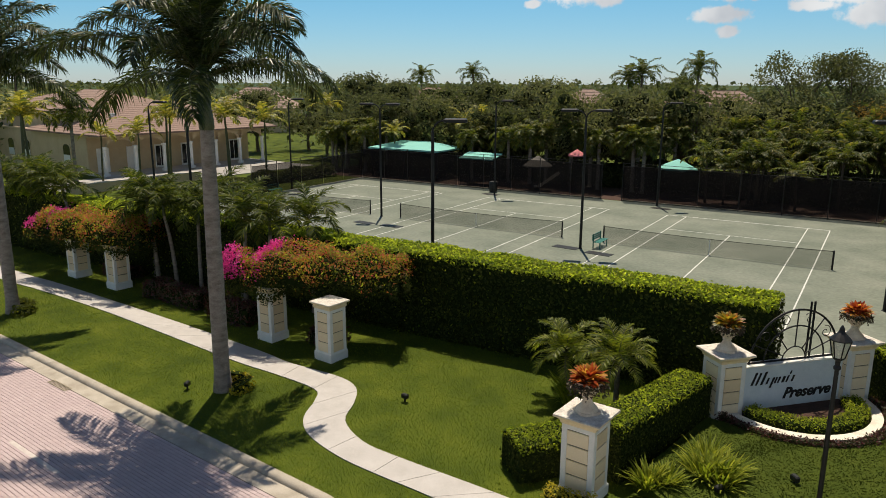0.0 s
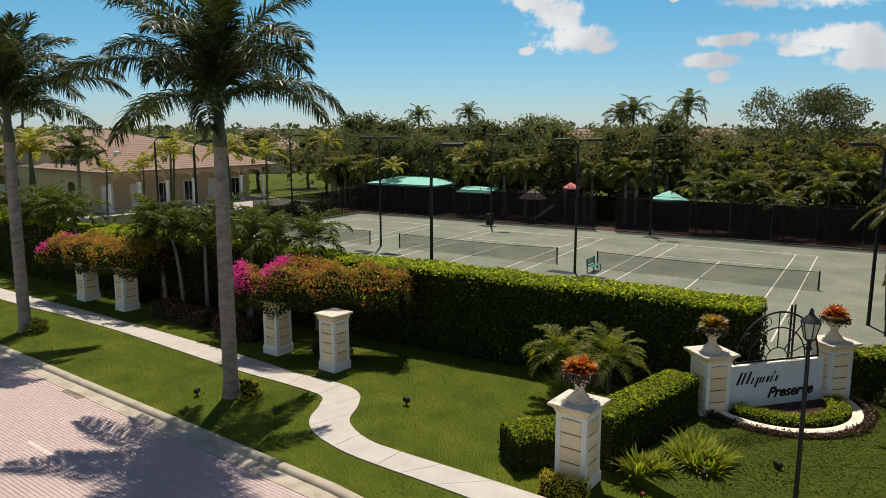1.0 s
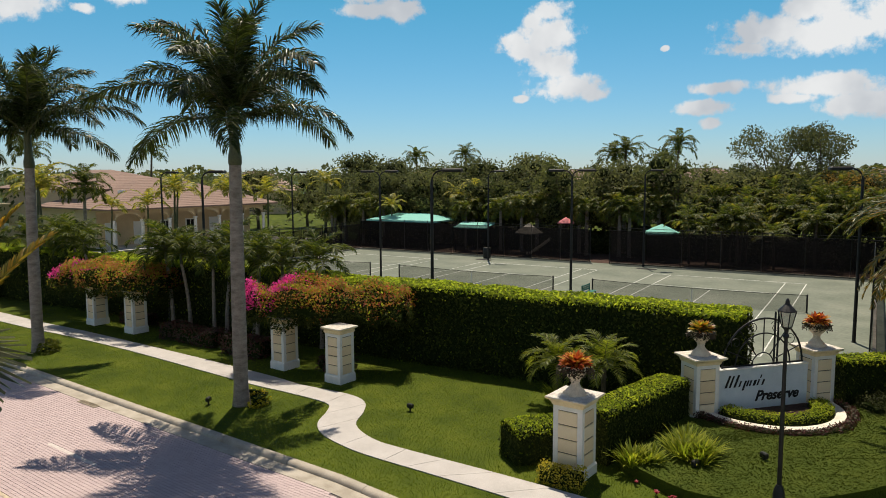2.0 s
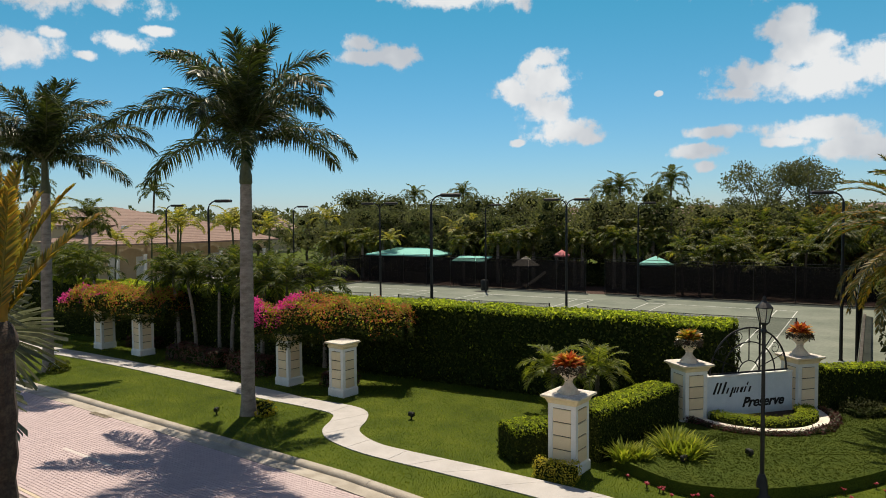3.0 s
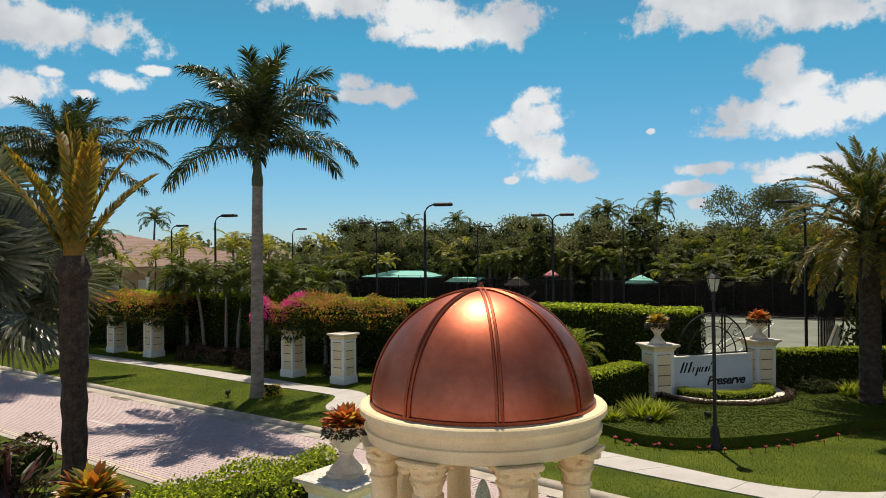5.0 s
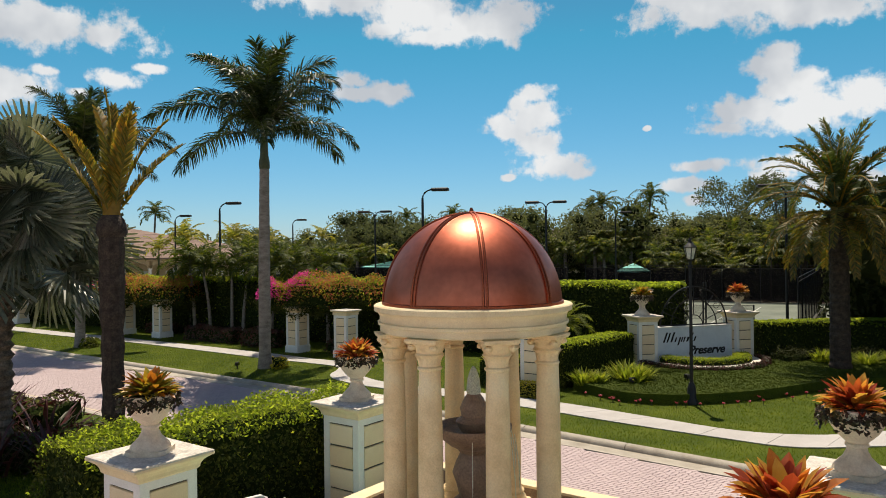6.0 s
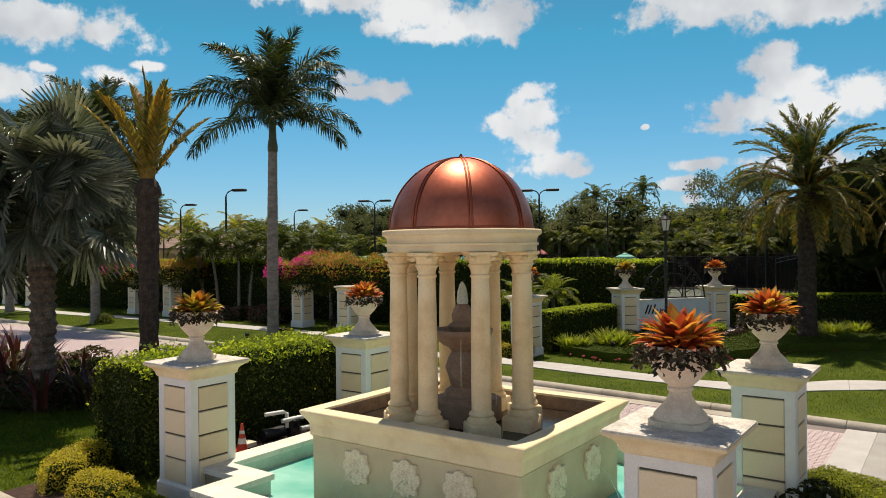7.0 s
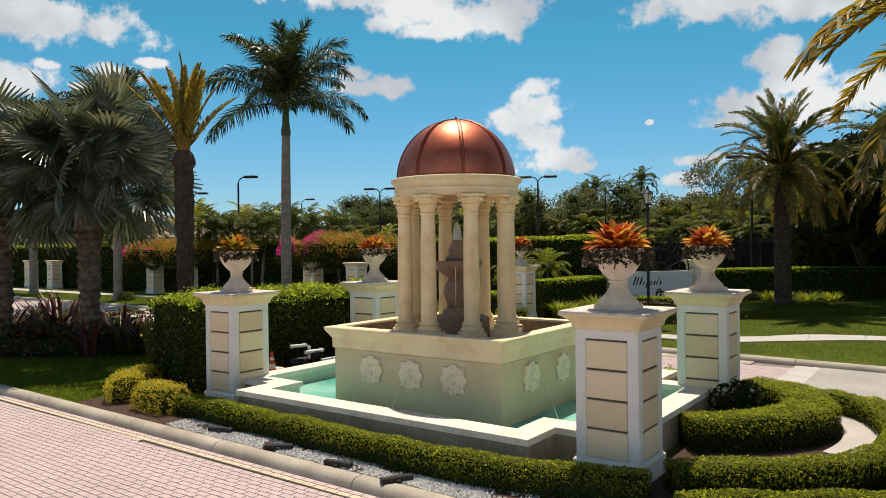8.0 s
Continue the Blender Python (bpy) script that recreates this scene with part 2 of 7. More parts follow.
BOUG = material("bougainvillea leaves", [(0.085, 0.12, 0.012), (0.30, 0.17, 0.02), (0.40, 0.07, 0.06), (0.22, 0.20, 0.03)], scale=1.0, rough=0.6, bump=0, fine=6, island=0.35, through_light=0.5, through_gain=1.9)
MAGENTA = material("magenta bracts", [(0.55, 0.03, 0.26), (0.75, 0.06, 0.42)], scale=3, rough=0.6, bump=0, island=0.6, through_light=0.45, through_gain=1.3)
PALM = material("palm leaf", [(0.016, 0.027, 0.006), (0.028, 0.041, 0.008), (0.056, 0.072, 0.012)], scale=1.5, rough=0.40, bump=0, fine=6, island=0.5, through_light=0.24, spec=0.34, through_gain=2.4)
YPALM = material("yellow palm leaf", [(0.12, 0.15, 0.02), (0.24, 0.22, 0.03), (0.32, 0.28, 0.04)], scale=1.2, rough=0.5, bump=0, fine=6, island=0.5, through_light=0.45, through_gain=1.8)
DATE = material("date palm leaf", [(0.10, 0.105, 0.012), (0.22, 0.18, 0.02), (0.36, 0.205, 0.02)], scale=1.2, rough=0.5, bump=0, fine=6, island=0.5, through_light=0.45, through_gain=1.6)
DATE_GREEN = material("phoenix leaf", [(0.024, 0.040, 0.007), (0.046, 0.064, 0.010), (0.11, 0.105, 0.018)], scale=0.9, rough=0.45, bump=0, fine=6, island=0.4, through_light=0.4, through_gain=2.0)
OLD_DATE = material("old phoenix leaf", [(0.045, 0.055, 0.010), (0.10, 0.095, 0.015), (0.26, 0.15, 0.02)], scale=0.8, rough=0.5, bump=0, fine=6, island=0.45, through_light=0.4, through_gain=1.8)
SILVER = material("silver palm leaf", [(0.054, 0.064, 0.040), (0.088, 0.100, 0.066), (0.17, 0.178, 0.135)], scale=1.5, rough=0.32, bump=0, fine=10, island=0.6, through_light=0.3, spec=0.6, through_gain=1.7)
FAN_BARK = material("fibrous palm bark", [(0.05, 0.036, 0.026), (0.12, 0.09, 0.065), (0.20, 0.155, 0.115)], scale=5, rough=0.95, fine=22, fine_amount=0.4, bump=1.0)
FERN_BRIGHT = material("bright fern leaves", [(0.11, 0.15, 0.012), (0.19, 0.225, 0.018), (0.29, 0.30, 0.03)], scale=2, rough=0.6, bump=0, island=0.6, through_light=0.4, spec=0.2, through_gain=2.0)
# shaded copy of the hedge leaves, for flanks and undersides
SHADED_FICUS = material("shaded ficus leaves", [(0.024, 0.034, 0.007), (0.040, 0.052, 0.010), (0.07, 0.082, 0.014)], scale=1.2, rough=0.6, bump=0, fine=8, fine_amount=0.2, island=0.4, through_light=0.25, spec=0.1)
COVER = material("ground cover leaves", [(0.032, 0.050, 0.005), (0.048, 0.069, 0.007), (0.074, 0.092, 0.010)], scale=1.6, rough=0.85, fine=30, fine_amount=0.35, bump=0.6, spec=0.1, island=0.5)
LOW_LEAF = material("trimmed hedge leaves", [(0.075, 0.092, 0.008), (0.128, 0.142, 0.012), (0.20, 0.205, 0.02)], scale=1.2, rough=0.5, bump=0, fine=8, fine_amount=0.2, island=0.5, through_light=0.55, spec=0.2, through_gain=3.4)
# leaf colour taken very dark to stand for deep shade in foliage
SHADED_LEAF = material("shade-darkened leaves", [(0.020, 0.025, 0.008), (0.034, 0.040, 0.012), (0.055, 0.060, 0.018)], scale=0.4, rough=0.7, bump=0, fine=4, island=0.5, through_light=0.1, spec=0.1)
PYGMY = material("pygmy palm leaf", [(0.06, 0.085, 0.008), (0.11, 0.135, 0.012), (0.17, 0.18, 0.02)], scale=1.5, rough=0.45, bump=0, fine=6, island=0.5, through_light=0.45, spec=0.3, through_gain=2.4)
ROYAL_TRUNK = material("royal trunk", [(0.15, 0.125, 0.10), (0.25, 0.21, 0.175), (0.32, 0.28, 0.24)], scale=3, rough=0.9, fine=25, fine_amount=0.2, bump=0.4, stretch=(1, 1, 2.5))
SHAFT = material("crownshaft", [(0.045, 0.052, 0.018), (0.085, 0.092, 0.03)], scale=2, rough=0.5, fine=20, bump=0.1)
BARK = material("bark", [(0.06, 0.045, 0.032), (0.11, 0.085, 0.06), (0.15, 0.12, 0.09)], scale=6, rough=0.95, fine=30, fine_amount=0.35, bump=0.8)
TREE = material("tree leaves", [(0.052, 0.064, 0.022), (0.088, 0.100, 0.036), (0.138, 0.140, 0.056)], scale=0.25, rough=0.65, bump=0, fine=3, island=0.4, through_light=0.4, per_object=0.3, spec=0.15, through_gain=2.0)
COPPER = material("copper", [(0.44, 0.115, 0.062), (0.52, 0.15, 0.085), (0.58, 0.18, 0.105)], scale=1.8, rough=0.44, metal=1.0, bump=0.04, fine=14, fine_amount=0.08, coat=0.12)
COPPER_RIB = material("dark copper", [(0.34, 0.085, 0.04), (0.44, 0.12, 0.06)], scale=5, rough=0.4, metal=1.0, bump=0.1)
IRON = material("black metal", [(0.008, 0.008, 0.009), (0.016, 0.016, 0.017)], scale=6, rough=0.5, metal=0.3, bump=0.1)
NET = material("net", [(0.012, 0.014, 0.012), (0.03, 0.03, 0.028)], scale=6, rough=0.9)
TEAL = material("teal canvas", [(0.16, 0.46, 0.40), (0.21, 0.54, 0.47)], scale=1.5, rough=0.8, fine=40, fine_amount=0.08, per_object=0.3)
ROOF = material("clay roof tile", [(0.165, 0.105, 0.085), (0.25, 0.165, 0.13), (0.32, 0.23, 0.185)], scale=2.5, rough=0.9, fine=20, island=0.6, per_object=0.2)
HOUSE = material("house stucco", [(0.52, 0.40, 0.25), (0.60, 0.48, 0.31)], scale=0.8, rough=0.9, fine=30, fine_amount=0.06)
GRAVEL = material("white gravel", [(0.34, 0.34, 0.34), (0.66, 0.66, 0.66)], scale=8, rough=0.9, fine=60, fine_amount=0.3, bump=1.0, island=0.7)
MULCH = material("mulch", [(0.035, 0.018, 0.013), (0.085, 0.042, 0.028)], scale=12, rough=1.0, fine=60, fine_amount=0.5, bump=1.0)
BROM = material("bromeliad leaf", [(0.28, 0.045, 0.018), (0.40, 0.10, 0.022), (0.50, 0.19, 0.03), (0.52, 0.30, 0.055)], scale=7, rough=0.5, bump=0, fine=8, per_object=0.65, through_light=0.45, through_gain=1.6, spec=0.3)
BROM_Y = material("golden bromeliad leaf", [(0.12, 0.12, 0.015), (0.34, 0.24, 0.02), (0.46, 0.34, 0.03), (0.36, 0.12, 0.015)], scale=7, rough=0.4, bump=0, fine=8, per_object=0.75, through_light=0.4, through_gain=1.5)
BROM_D = material("dark trailing leaf", [(0.03, 0.022, 0.010), (0.07, 0.03, 0.014), (0.05, 0.05, 0.014)], scale=3, rough=0.5, bump=0, fine=8, island=0.6, through_light=0.2)
WINE = material("wine red leaves", [(0.05, 0.012, 0.012), (0.12, 0.02, 0.02), (0.05, 0.05, 0.015)], scale=3, rough=0.5, bump=0, island=0.7, through_light=0.2)
BASIN_WALL = material("olive stucco", [(0.53, 0.43, 0.26), (0.61, 0.51, 0.32), (0.67, 0.56, 0.37)], scale=1.6, rough=0.85, fine=60, fine_amount=0.07, bump=0.2)
LINING = material("aqua plaster", [(0.42, 0.52, 0.43), (0.55, 0.63, 0.53)], scale=3, rough=0.6, fine=40, fine_amount=0.1, bump=0.15)
# stains, plus the pool wall's shade below the coping, both in the colour
STAINED = material("stained stucco", [(0.20, 0.165, 0.12), (0.32, 0.27, 0.19), (0.44, 0.38, 0.28)], scale=2.2, rough=0.9, fine=40, fine_amount=0.2, bump=0.3, stretch=(1, 1, 0.4))
PLAQUE = material("pale cast stone", [(0.60, 0.48, 0.31), (0.80, 0.68, 0.48), (0.85, 0.74, 0.55)], scale=14, rough=0.85, fine=45, fine_amount=0.15, bump=0.4)
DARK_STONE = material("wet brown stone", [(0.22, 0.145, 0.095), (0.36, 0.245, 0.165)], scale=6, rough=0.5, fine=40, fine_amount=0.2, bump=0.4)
# dark bark; the colour also carries the shade of backlit trunks
DARK_BARK = material("dark date bark", [(0.022, 0.014, 0.010), (0.05, 0.034, 0.024), (0.085, 0.06, 0.042)], scale=7, rough=0.95, fine=30, fine_amount=0.35, bump=0.9)
DARK_WATER = material("dark basin water", [(0.018, 0.014, 0.010), (0.035, 0.026, 0.018)], scale=2, rough=0.18, spec=0.25, bump=0.05)
FERN = material("fern leaves", [(0.034, 0.047, 0.005), (0.060, 0.073, 0.007), (0.098, 0.105, 0.012)], scale=2, rough=0.6, bump=0, island=0.6, through_light=0.4, spec=0.2, through_gain=2.2)
SMALL_PALM = material("small palm leaf", [(0.030, 0.046, 0.006), (0.054, 0.072, 0.009), (0.105, 0.118, 0.015)], scale=1.5, rough=0.5, bump=0, fine=6, island=0.5, through_light=0.35, spec=0.15, through_gain=2.2)
GLASS_DARK = material("dark window", [(0.01, 0.012, 0.014), (0.02, 0.022, 0.025)], scale=1, rough=0.1, bump=0)
WHITE = material("white paint", [(0.74, 0.74, 0.72), (0.80, 0.80, 0.78)], scale=4, rough=0.6, fine_amount=0.05)
RED = material("red plastic", [(0.60, 0.06, 0.03), (0.70, 0.09, 0.04)], scale=4, rough=0.5, fine_amount=0.08)
SIGN_WHITE = material("sign stucco", [(0.60, 0.66, 0.70), (0.70, 0.75, 0.78)], scale=3, rough=0.8, fine_amount=0.06)
THATCH = material("thatch", [(0.08, 0.07, 0.06), (0.16, 0.145, 0.125)], scale=8, rough=1.0, fine=40, fine_amount=0.4)
PINK = material("pink canvas", [(0.55, 0.14, 0.16), (0.62, 0.20, 0.2)], scale=3, rough=0.8)


def mesh_cloth(name, colour, cover):
    """Dark woven mesh, too fine to see its threads: part cloth, part gaps."""
    m = bpy.data.materials.new(name)
    n, l = nodes_of(m)
    p = n["Principled BSDF"]
    p.inputs["Base Color"].default_value, p.inputs["Roughness"].default_value, p.inputs["Specular IOR Level"].default_value = (*colour, 1), 0.9, 0.1
    noise = n.new("ShaderNodeTexNoise")
    noise.inputs["Scale"].default_value = 0.7
    level = n.new("ShaderNodeMapRange")
    l.new(noise.outputs["Fac"], level.inputs["Value"])
    level.inputs["To Min"].default_value, level.inputs["To Max"].default_value = cover - 0.15, cover + 0.12
    l.new(level.outputs["Result"], p.inputs["Alpha"])
    return m


SCREEN = mesh_cloth("windscreen mesh", (0.024, 0.018, 0.016), 0.56)
NETTING = mesh_cloth("net mesh", (0.015, 0.016, 0.014), 0.21)


def water_material():
    m = bpy.data.materials.new("pool water")
    n, l = nodes_of(m)
    p = n["Principled BSDF"]
    wave = n.new("ShaderNodeTexNoise")
    wave.inputs["Scale"].default_value, wave.inputs["Detail"].default_value = 5, 4
    ramp = n.new("ShaderNodeValToRGB")
    ramp.color_ramp.elements[0].position, ramp.color_ramp.elements[0].color = 0.35, (0.10, 0.42, 0.34, 1)
    ramp.color_ramp.elements[1].position, ramp.color_ramp.elements[1].color = 0.75, (0.42, 0.72, 0.62, 1)
    l.new(wave.outputs["Fac"], ramp.inputs["Fac"])
    l.new(ramp.outputs["Color"], p.inputs["Base Color"])
    p.inputs["Roughness"].default_value, p.inputs["IOR"].default_value = 0.06, 1.33
    b = n.new("ShaderNodeBump")
    b.inputs["Strength"].default_value, b.inputs["Distance"].default_value = 0.35, 0.03
    l.new(wave.outputs["Fac"], b.inputs["Height"])
    l.new(b.outputs["Normal"], p.inputs["Normal"])
    return m


WATER = water_material()
SPLASH = material("splashing water", [(0.75, 0.78, 0.78), (0.85, 0.88, 0.88)], scale=20, rough=0.15, through_light=0.5, bump=0.3)


# ---- building helpers ----
class Shape:
    """Collects vertices and faces of one mesh."""

    def __init__(self):
        self.v, self.f = [], []

    def add(self, verts, faces):
        o = len(self.v)
        self.v += [tuple(p) for p in verts]
        self.f += [tuple(i + o for i in f) for f in faces]
        return self

    def rings(self, rings, close=True, bottom=True, top=True):
        k = len(rings[0])
        verts = [p for r in rings for p in r]
        faces = []
        for i in range(len(rings) - 1):
            for j in range(k if close else k - 1):
                a, b = i * k + j, i * k + (j + 1) % k
                faces.append((a, b, b + k, a + k))
        if bottom:
            faces.append(tuple(range(k - 1, -1, -1)))
        if top:
            faces.append(tuple(range((len(rings) - 1) * k, len(rings) * k)))
        return self.add(verts, faces)

    def square(self, profile, cx=0.0, cy=0.0, chamfer=0.012):
        """Stack of rectangles (half x, half y, z) with trimmed corners."""
        rings = []
        for hx, hy, z in profile:
            c = min(chamfer, hx * 0.4, hy * 0.4)
            rings.append([(cx + x, cy + y, z) for x, y in ((-hx + c, -hy), (hx - c, -hy), (hx, -hy + c), (hx, hy - c), (hx - c, hy), (-hx + c, hy), (-hx, hy - c), (-hx, -hy + c))])
        return self.rings(rings)

    def box(self, x0, y0, z0, x1, y1, z1, chamfer=0.01):
        c = min(chamfer, (x1 - x0) * 0.3, (y1 - y0) * 0.3, (z1 - z0) * 0.3)
        cx, cy, hx, hy = (x0 + x1) / 2, (y0 + y1) / 2, (x1 - x0) / 2, (y1 - y0) / 2
        return self.square([(hx - c, hy - c, z0), (hx, hy, z0 + c), (hx, hy, z1 - c), (hx - c, hy - c, z1)], cx, cy, c)

    def lathe(self, profile, n=24, cx=0.0, cy=0.0, top=True, bottom=True):
        return self.rings([[(cx + r * math.cos(2 * math.pi * j / n), cy + r * math.sin(2 * math.pi * j / n), z) for j in range(n)] for r, z in profile], bottom=bottom, top=top)

    def prism(self, outline, z0, z1, c=0.0):
        rings = [[(x, y, z0) for x, y in outline], [(x, y, z1) for x, y in outline]]
        return self.rings(rings)

    def tube(self, points, radius, n=6):
        pts = [Vector(p) for p in points]
        rs = radius if isinstance(radius, (list, tuple)) else [radius] * len(pts)
        rings = []
        for i, p in enumerate(pts):
            t = (pts[min(i + 1, len(pts) - 1)] - pts[max(i - 1, 0)]).normalized()
            u = t.cross(Vector((0, 0, 1)) if abs(t.z) < 0.9 else Vector((1, 0, 0))).normalized()
            w = t.cross(u)
            rings.append([p + (u * math.cos(2 * math.pi * j / n) + w * math.sin(2 * math.pi * j / n)) * rs[i] for j in range(n)])
        return self.rings(rings)

    def strip(self, left, right, z0, z1):
        """A slab between two polylines of equal length."""
        n = len(left)
        v = [(x, y, z1) for x, y in left] + [(x, y, z1) for x, y in right] + [(x, y, z0) for x, y in left] + [(x, y, z0) for x, y in right]
        f = []
        for i in range(n - 1):
            f += [(i, i + 1, n + i + 1, n + i), (2 * n + i + 1, 2 * n + i, 3 * n + i, 3 * n + i + 1), (i + 1, i, 2 * n + i, 2 * n + i + 1), (n + i, n + i + 1, 3 * n + i + 1, 3 * n + i)]
        f += [(0, n, 3 * n, 2 * n), (2 * n - 1, n - 1, 3 * n - 1, 4 * n - 1)]
        return self.add(v, f)


def mesh_of(name, shape, *mats, smooth=False):
    me = bpy.data.meshes.new(name)
    me.from_pydata(shape.v, [], shape.f)
    for m in mats:
        me.materials.append(m)
    bm = bmesh.new()
    bm.from_mesh(me)
    bmesh.ops.recalc_face_normals(bm, faces=bm.faces)
    if smooth:
        for f in bm.faces:
            f.smooth = len(f.verts) < 5
        for e in bm.edges:
            if len(e.link_faces) == 2 and e.calc_face_angle(0) > 0.7:
                e.smooth = False
    bm.to_mesh(me)
    bm.free()
    return me


def fast_mesh(name, verts, corners, per, mats, index=None):
    """Mesh from arrays: all faces have `per` corners."""
    me = bpy.data.meshes.new(name)
    count = len(corners) // per
    me.vertices.add(len(verts))
    me.vertices.foreach_set("co", np.asarray(verts, np.float32).ravel())
    me.loops.add(count * per)
    me.loops.foreach_set("vertex_index", np.asarray(corners, np.int32).ravel())
    me.polygons.add(count)
    me.polygons.foreach_set("loop_start", np.arange(0, count * per, per, dtype=np.int32))
    me.polygons.foreach_set("use_smooth", np.zeros(count, bool))
    for m in mats:
        me.materials.append(m)
    if index is not None:
        me.polygons.foreach_set("material_index", np.asarray(index, np.int32))
    me.update(calc_edges=True)
    return me


def part(name, shape, mat, parent, label="", smooth=False):
    me = shape if isinstance(shape, bpy.types.Mesh) else mesh_of(name, shape, mat, smooth=smooth)
    ob = new(name, me)
    ob.parent = parent
    return tagged(ob, label)


def thing(name, label, category, group="", at=None, shape=None, mat=None, smooth=False, kind=""):
    me = None if shape is None else (shape if isinstance(shape, bpy.types.Mesh) else mesh_of(name, shape, mat, smooth=smooth))
    ob = new(name, me)
    if at is not None:
        ob.matrix_basis = at
    return tagged(ob, label, category, group, kind)


def structure(name, shape, mat, label="", category="", smooth=False):
    return thing(name, label, category, shape=shape, mat=mat, smooth=smooth, kind="structure")


def leaf_arrays(rng, points, normals, size, spread=0.7, aspect=0.5, vary=0.4):
    """One folded diamond leaf at every point, lying along a loosened normal."""
    n = len(points)
    nor = normals + rng.normal(0, spread, (n, 3))
    nor /= np.linalg.norm(nor, axis=1)[:, None] + 1e-9
    ref = rng.normal(0, 1, (n, 3))
    u = np.cross(nor, ref)
    u /= np.linalg.norm(u, axis=1)[:, None] + 1e-9
    w = np.cross(nor, u)
    s = (size * (1 + rng.uniform(-vary, vary, n)))[:, None]
    verts = np.stack([points - u * s * 0.5, points + w * s * aspect * 0.5 + nor * s * 0.08, points + u * s * 0.5, points - w * s * aspect * 0.5 + nor * s * 0.08], 1).reshape(-1, 3)
    return verts, np.arange(4 * n)


def lump(points, scale, amount, seed=0.0):
    """A smooth uneven offset for an array of points."""
    x, y, z = (points * scale).T
    return amount * (np.sin(x * 1.7 + seed + 1.3 * np.sin(y * 1.1)) + np.sin(y * 2.1 + 1.7 * np.sin(z * 1.3 + x)) + np.sin(z * 2.3 + x * 0.7 + seed)) / 3


def clump_mesh(name, rng, solid, mats, density, leaf, jitter=0.03, spread=0.5, aspect=0.55, lump_size=0.08, lump_scale=1.6, top_mix=None, side=0.8, top=1.3, loose_top=0.85):
    """Leaves strewn over the faces of a solid given as a list of triangles."""
    tri = np.array(solid, float)
    e1, e2 = tri[:, 1] - tri[:, 0], tri[:, 2] - tri[:, 0]
    cr = np.cross(e1, e2)
    area = np.linalg.norm(cr, axis=1) / 2
    nor = cr / (2 * area[:, None] + 1e-9)
    area = area * np.where(nor[:, 2] > 0.45, top, np.where(nor[:, 1] > 0.5, 0.3 * side, side))
    total = int(area.sum() * density)
    pick = rng.choice(len(tri), total, p=area / area.sum())
    a, b = rng.uniform(0, 1, (2, total))
    flip = a + b > 1
    a[flip], b[flip] = 1 - a[flip], 1 - b[flip]
    nn = nor[pick]
    p = tri[pick, 0] + a[:, None] * e1[pick] + b[:, None] * e2[pick]
    p = p + nn * (lump(p, lump_scale, lump_size)[:, None] + rng.normal(0, jitter, (total, 1)))
    verts, corners = leaf_arrays(rng, p, nn, leaf, np.where(nn[:, 2:] > 0.3, max(spread, loose_top), spread), aspect)
    index = None
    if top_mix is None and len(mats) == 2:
        # sunlit tops and shaded flanks are painted: light leaves on top, dark on flanks
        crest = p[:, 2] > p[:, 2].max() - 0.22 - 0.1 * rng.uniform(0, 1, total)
        lit_leaf = (nn[:, 2] > 0.3) | (crest & (rng.uniform(0, 1, total) < 0.7)) | (rng.uniform(0, 1, total) < 0.05)
        index = np.where(lit_leaf, 0, 1)
    if top_mix is not None:
        index = top_mix(rng, p, nn)
    return fast_mesh(name, verts, corners, 4, mats, index)


def tris_of(shape):
    out = []
    for f in shape.f:
        for i in range(1, len(f) - 1):
            out.append((shape.v[f[0]], shape.v[f[i]], shape.v[f[i + 1]]))
    return out


def outward(shape):
    """Turns the faces of a convex-ish shape outwards, in place, by way of bmesh."""
    me = mesh_of("temporary", shape)
    shape.v = [tuple(v.co) for v in me.vertices]
    shape.f = [tuple(p.vertices) for p in me.polygons]
    bpy.data.meshes.remove(me)
    return shape


def shrub(name, label, category, shape, leafmats, density=260, leaf=0.09, seed=1, core=HEDGE_SHADE, group="", shrink=0.05, **more):
    """A hedge or bush: an uneven core, coloured dark as inner shade, and a coat of many small leaves."""
    rng = np.random.default_rng(seed)
    outward(shape)
    ob = thing(name, label, category, group)
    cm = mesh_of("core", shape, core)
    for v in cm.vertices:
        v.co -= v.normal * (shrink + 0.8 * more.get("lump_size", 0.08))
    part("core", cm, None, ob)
    part("leaves", clump_mesh("leaves", rng, tris_of(shape), leafmats, density, leaf, **more), None, ob)
    return ob


def rounded_hedge(line, half, z0, z1, r=0.15):
    """A hedge body along a polyline: upright sides, rounded shoulders, closed ends."""
    pts = [Vector((x, y, 0)) for x, y in line]
    prof = [(-half, z0), (-half, z1 - r), (-half + r * 0.3, z1 - r * 0.3), (-half + r, z1), (half - r, z1), (half - r * 0.3, z1 - r * 0.3), (half, z1 - r), (half, z0)]
    rings = []
    for i, p in enumerate(pts):
        t = (pts[min(i + 1, len(pts) - 1)] - pts[max(i - 1, 0)]).normalized()
        side = Vector((t.y, -t.x, 0))
        rings.append([(p.x + side.x * a, p.y + side.y * a, z) for a, z in prof])
    return Shape().rings(rings)


def resample(line, step):
    out = [line[0]]
    for (x0, y0), (x1, y1) in zip(line, line[1:]):
        n = max(1, int(math.hypot(x1 - x0, y1 - y0) / step))
        out += [(x0 + (x1 - x0) * k / n, y0 + (y1 - y0) * k / n) for k in range(1, n + 1)]
    return out


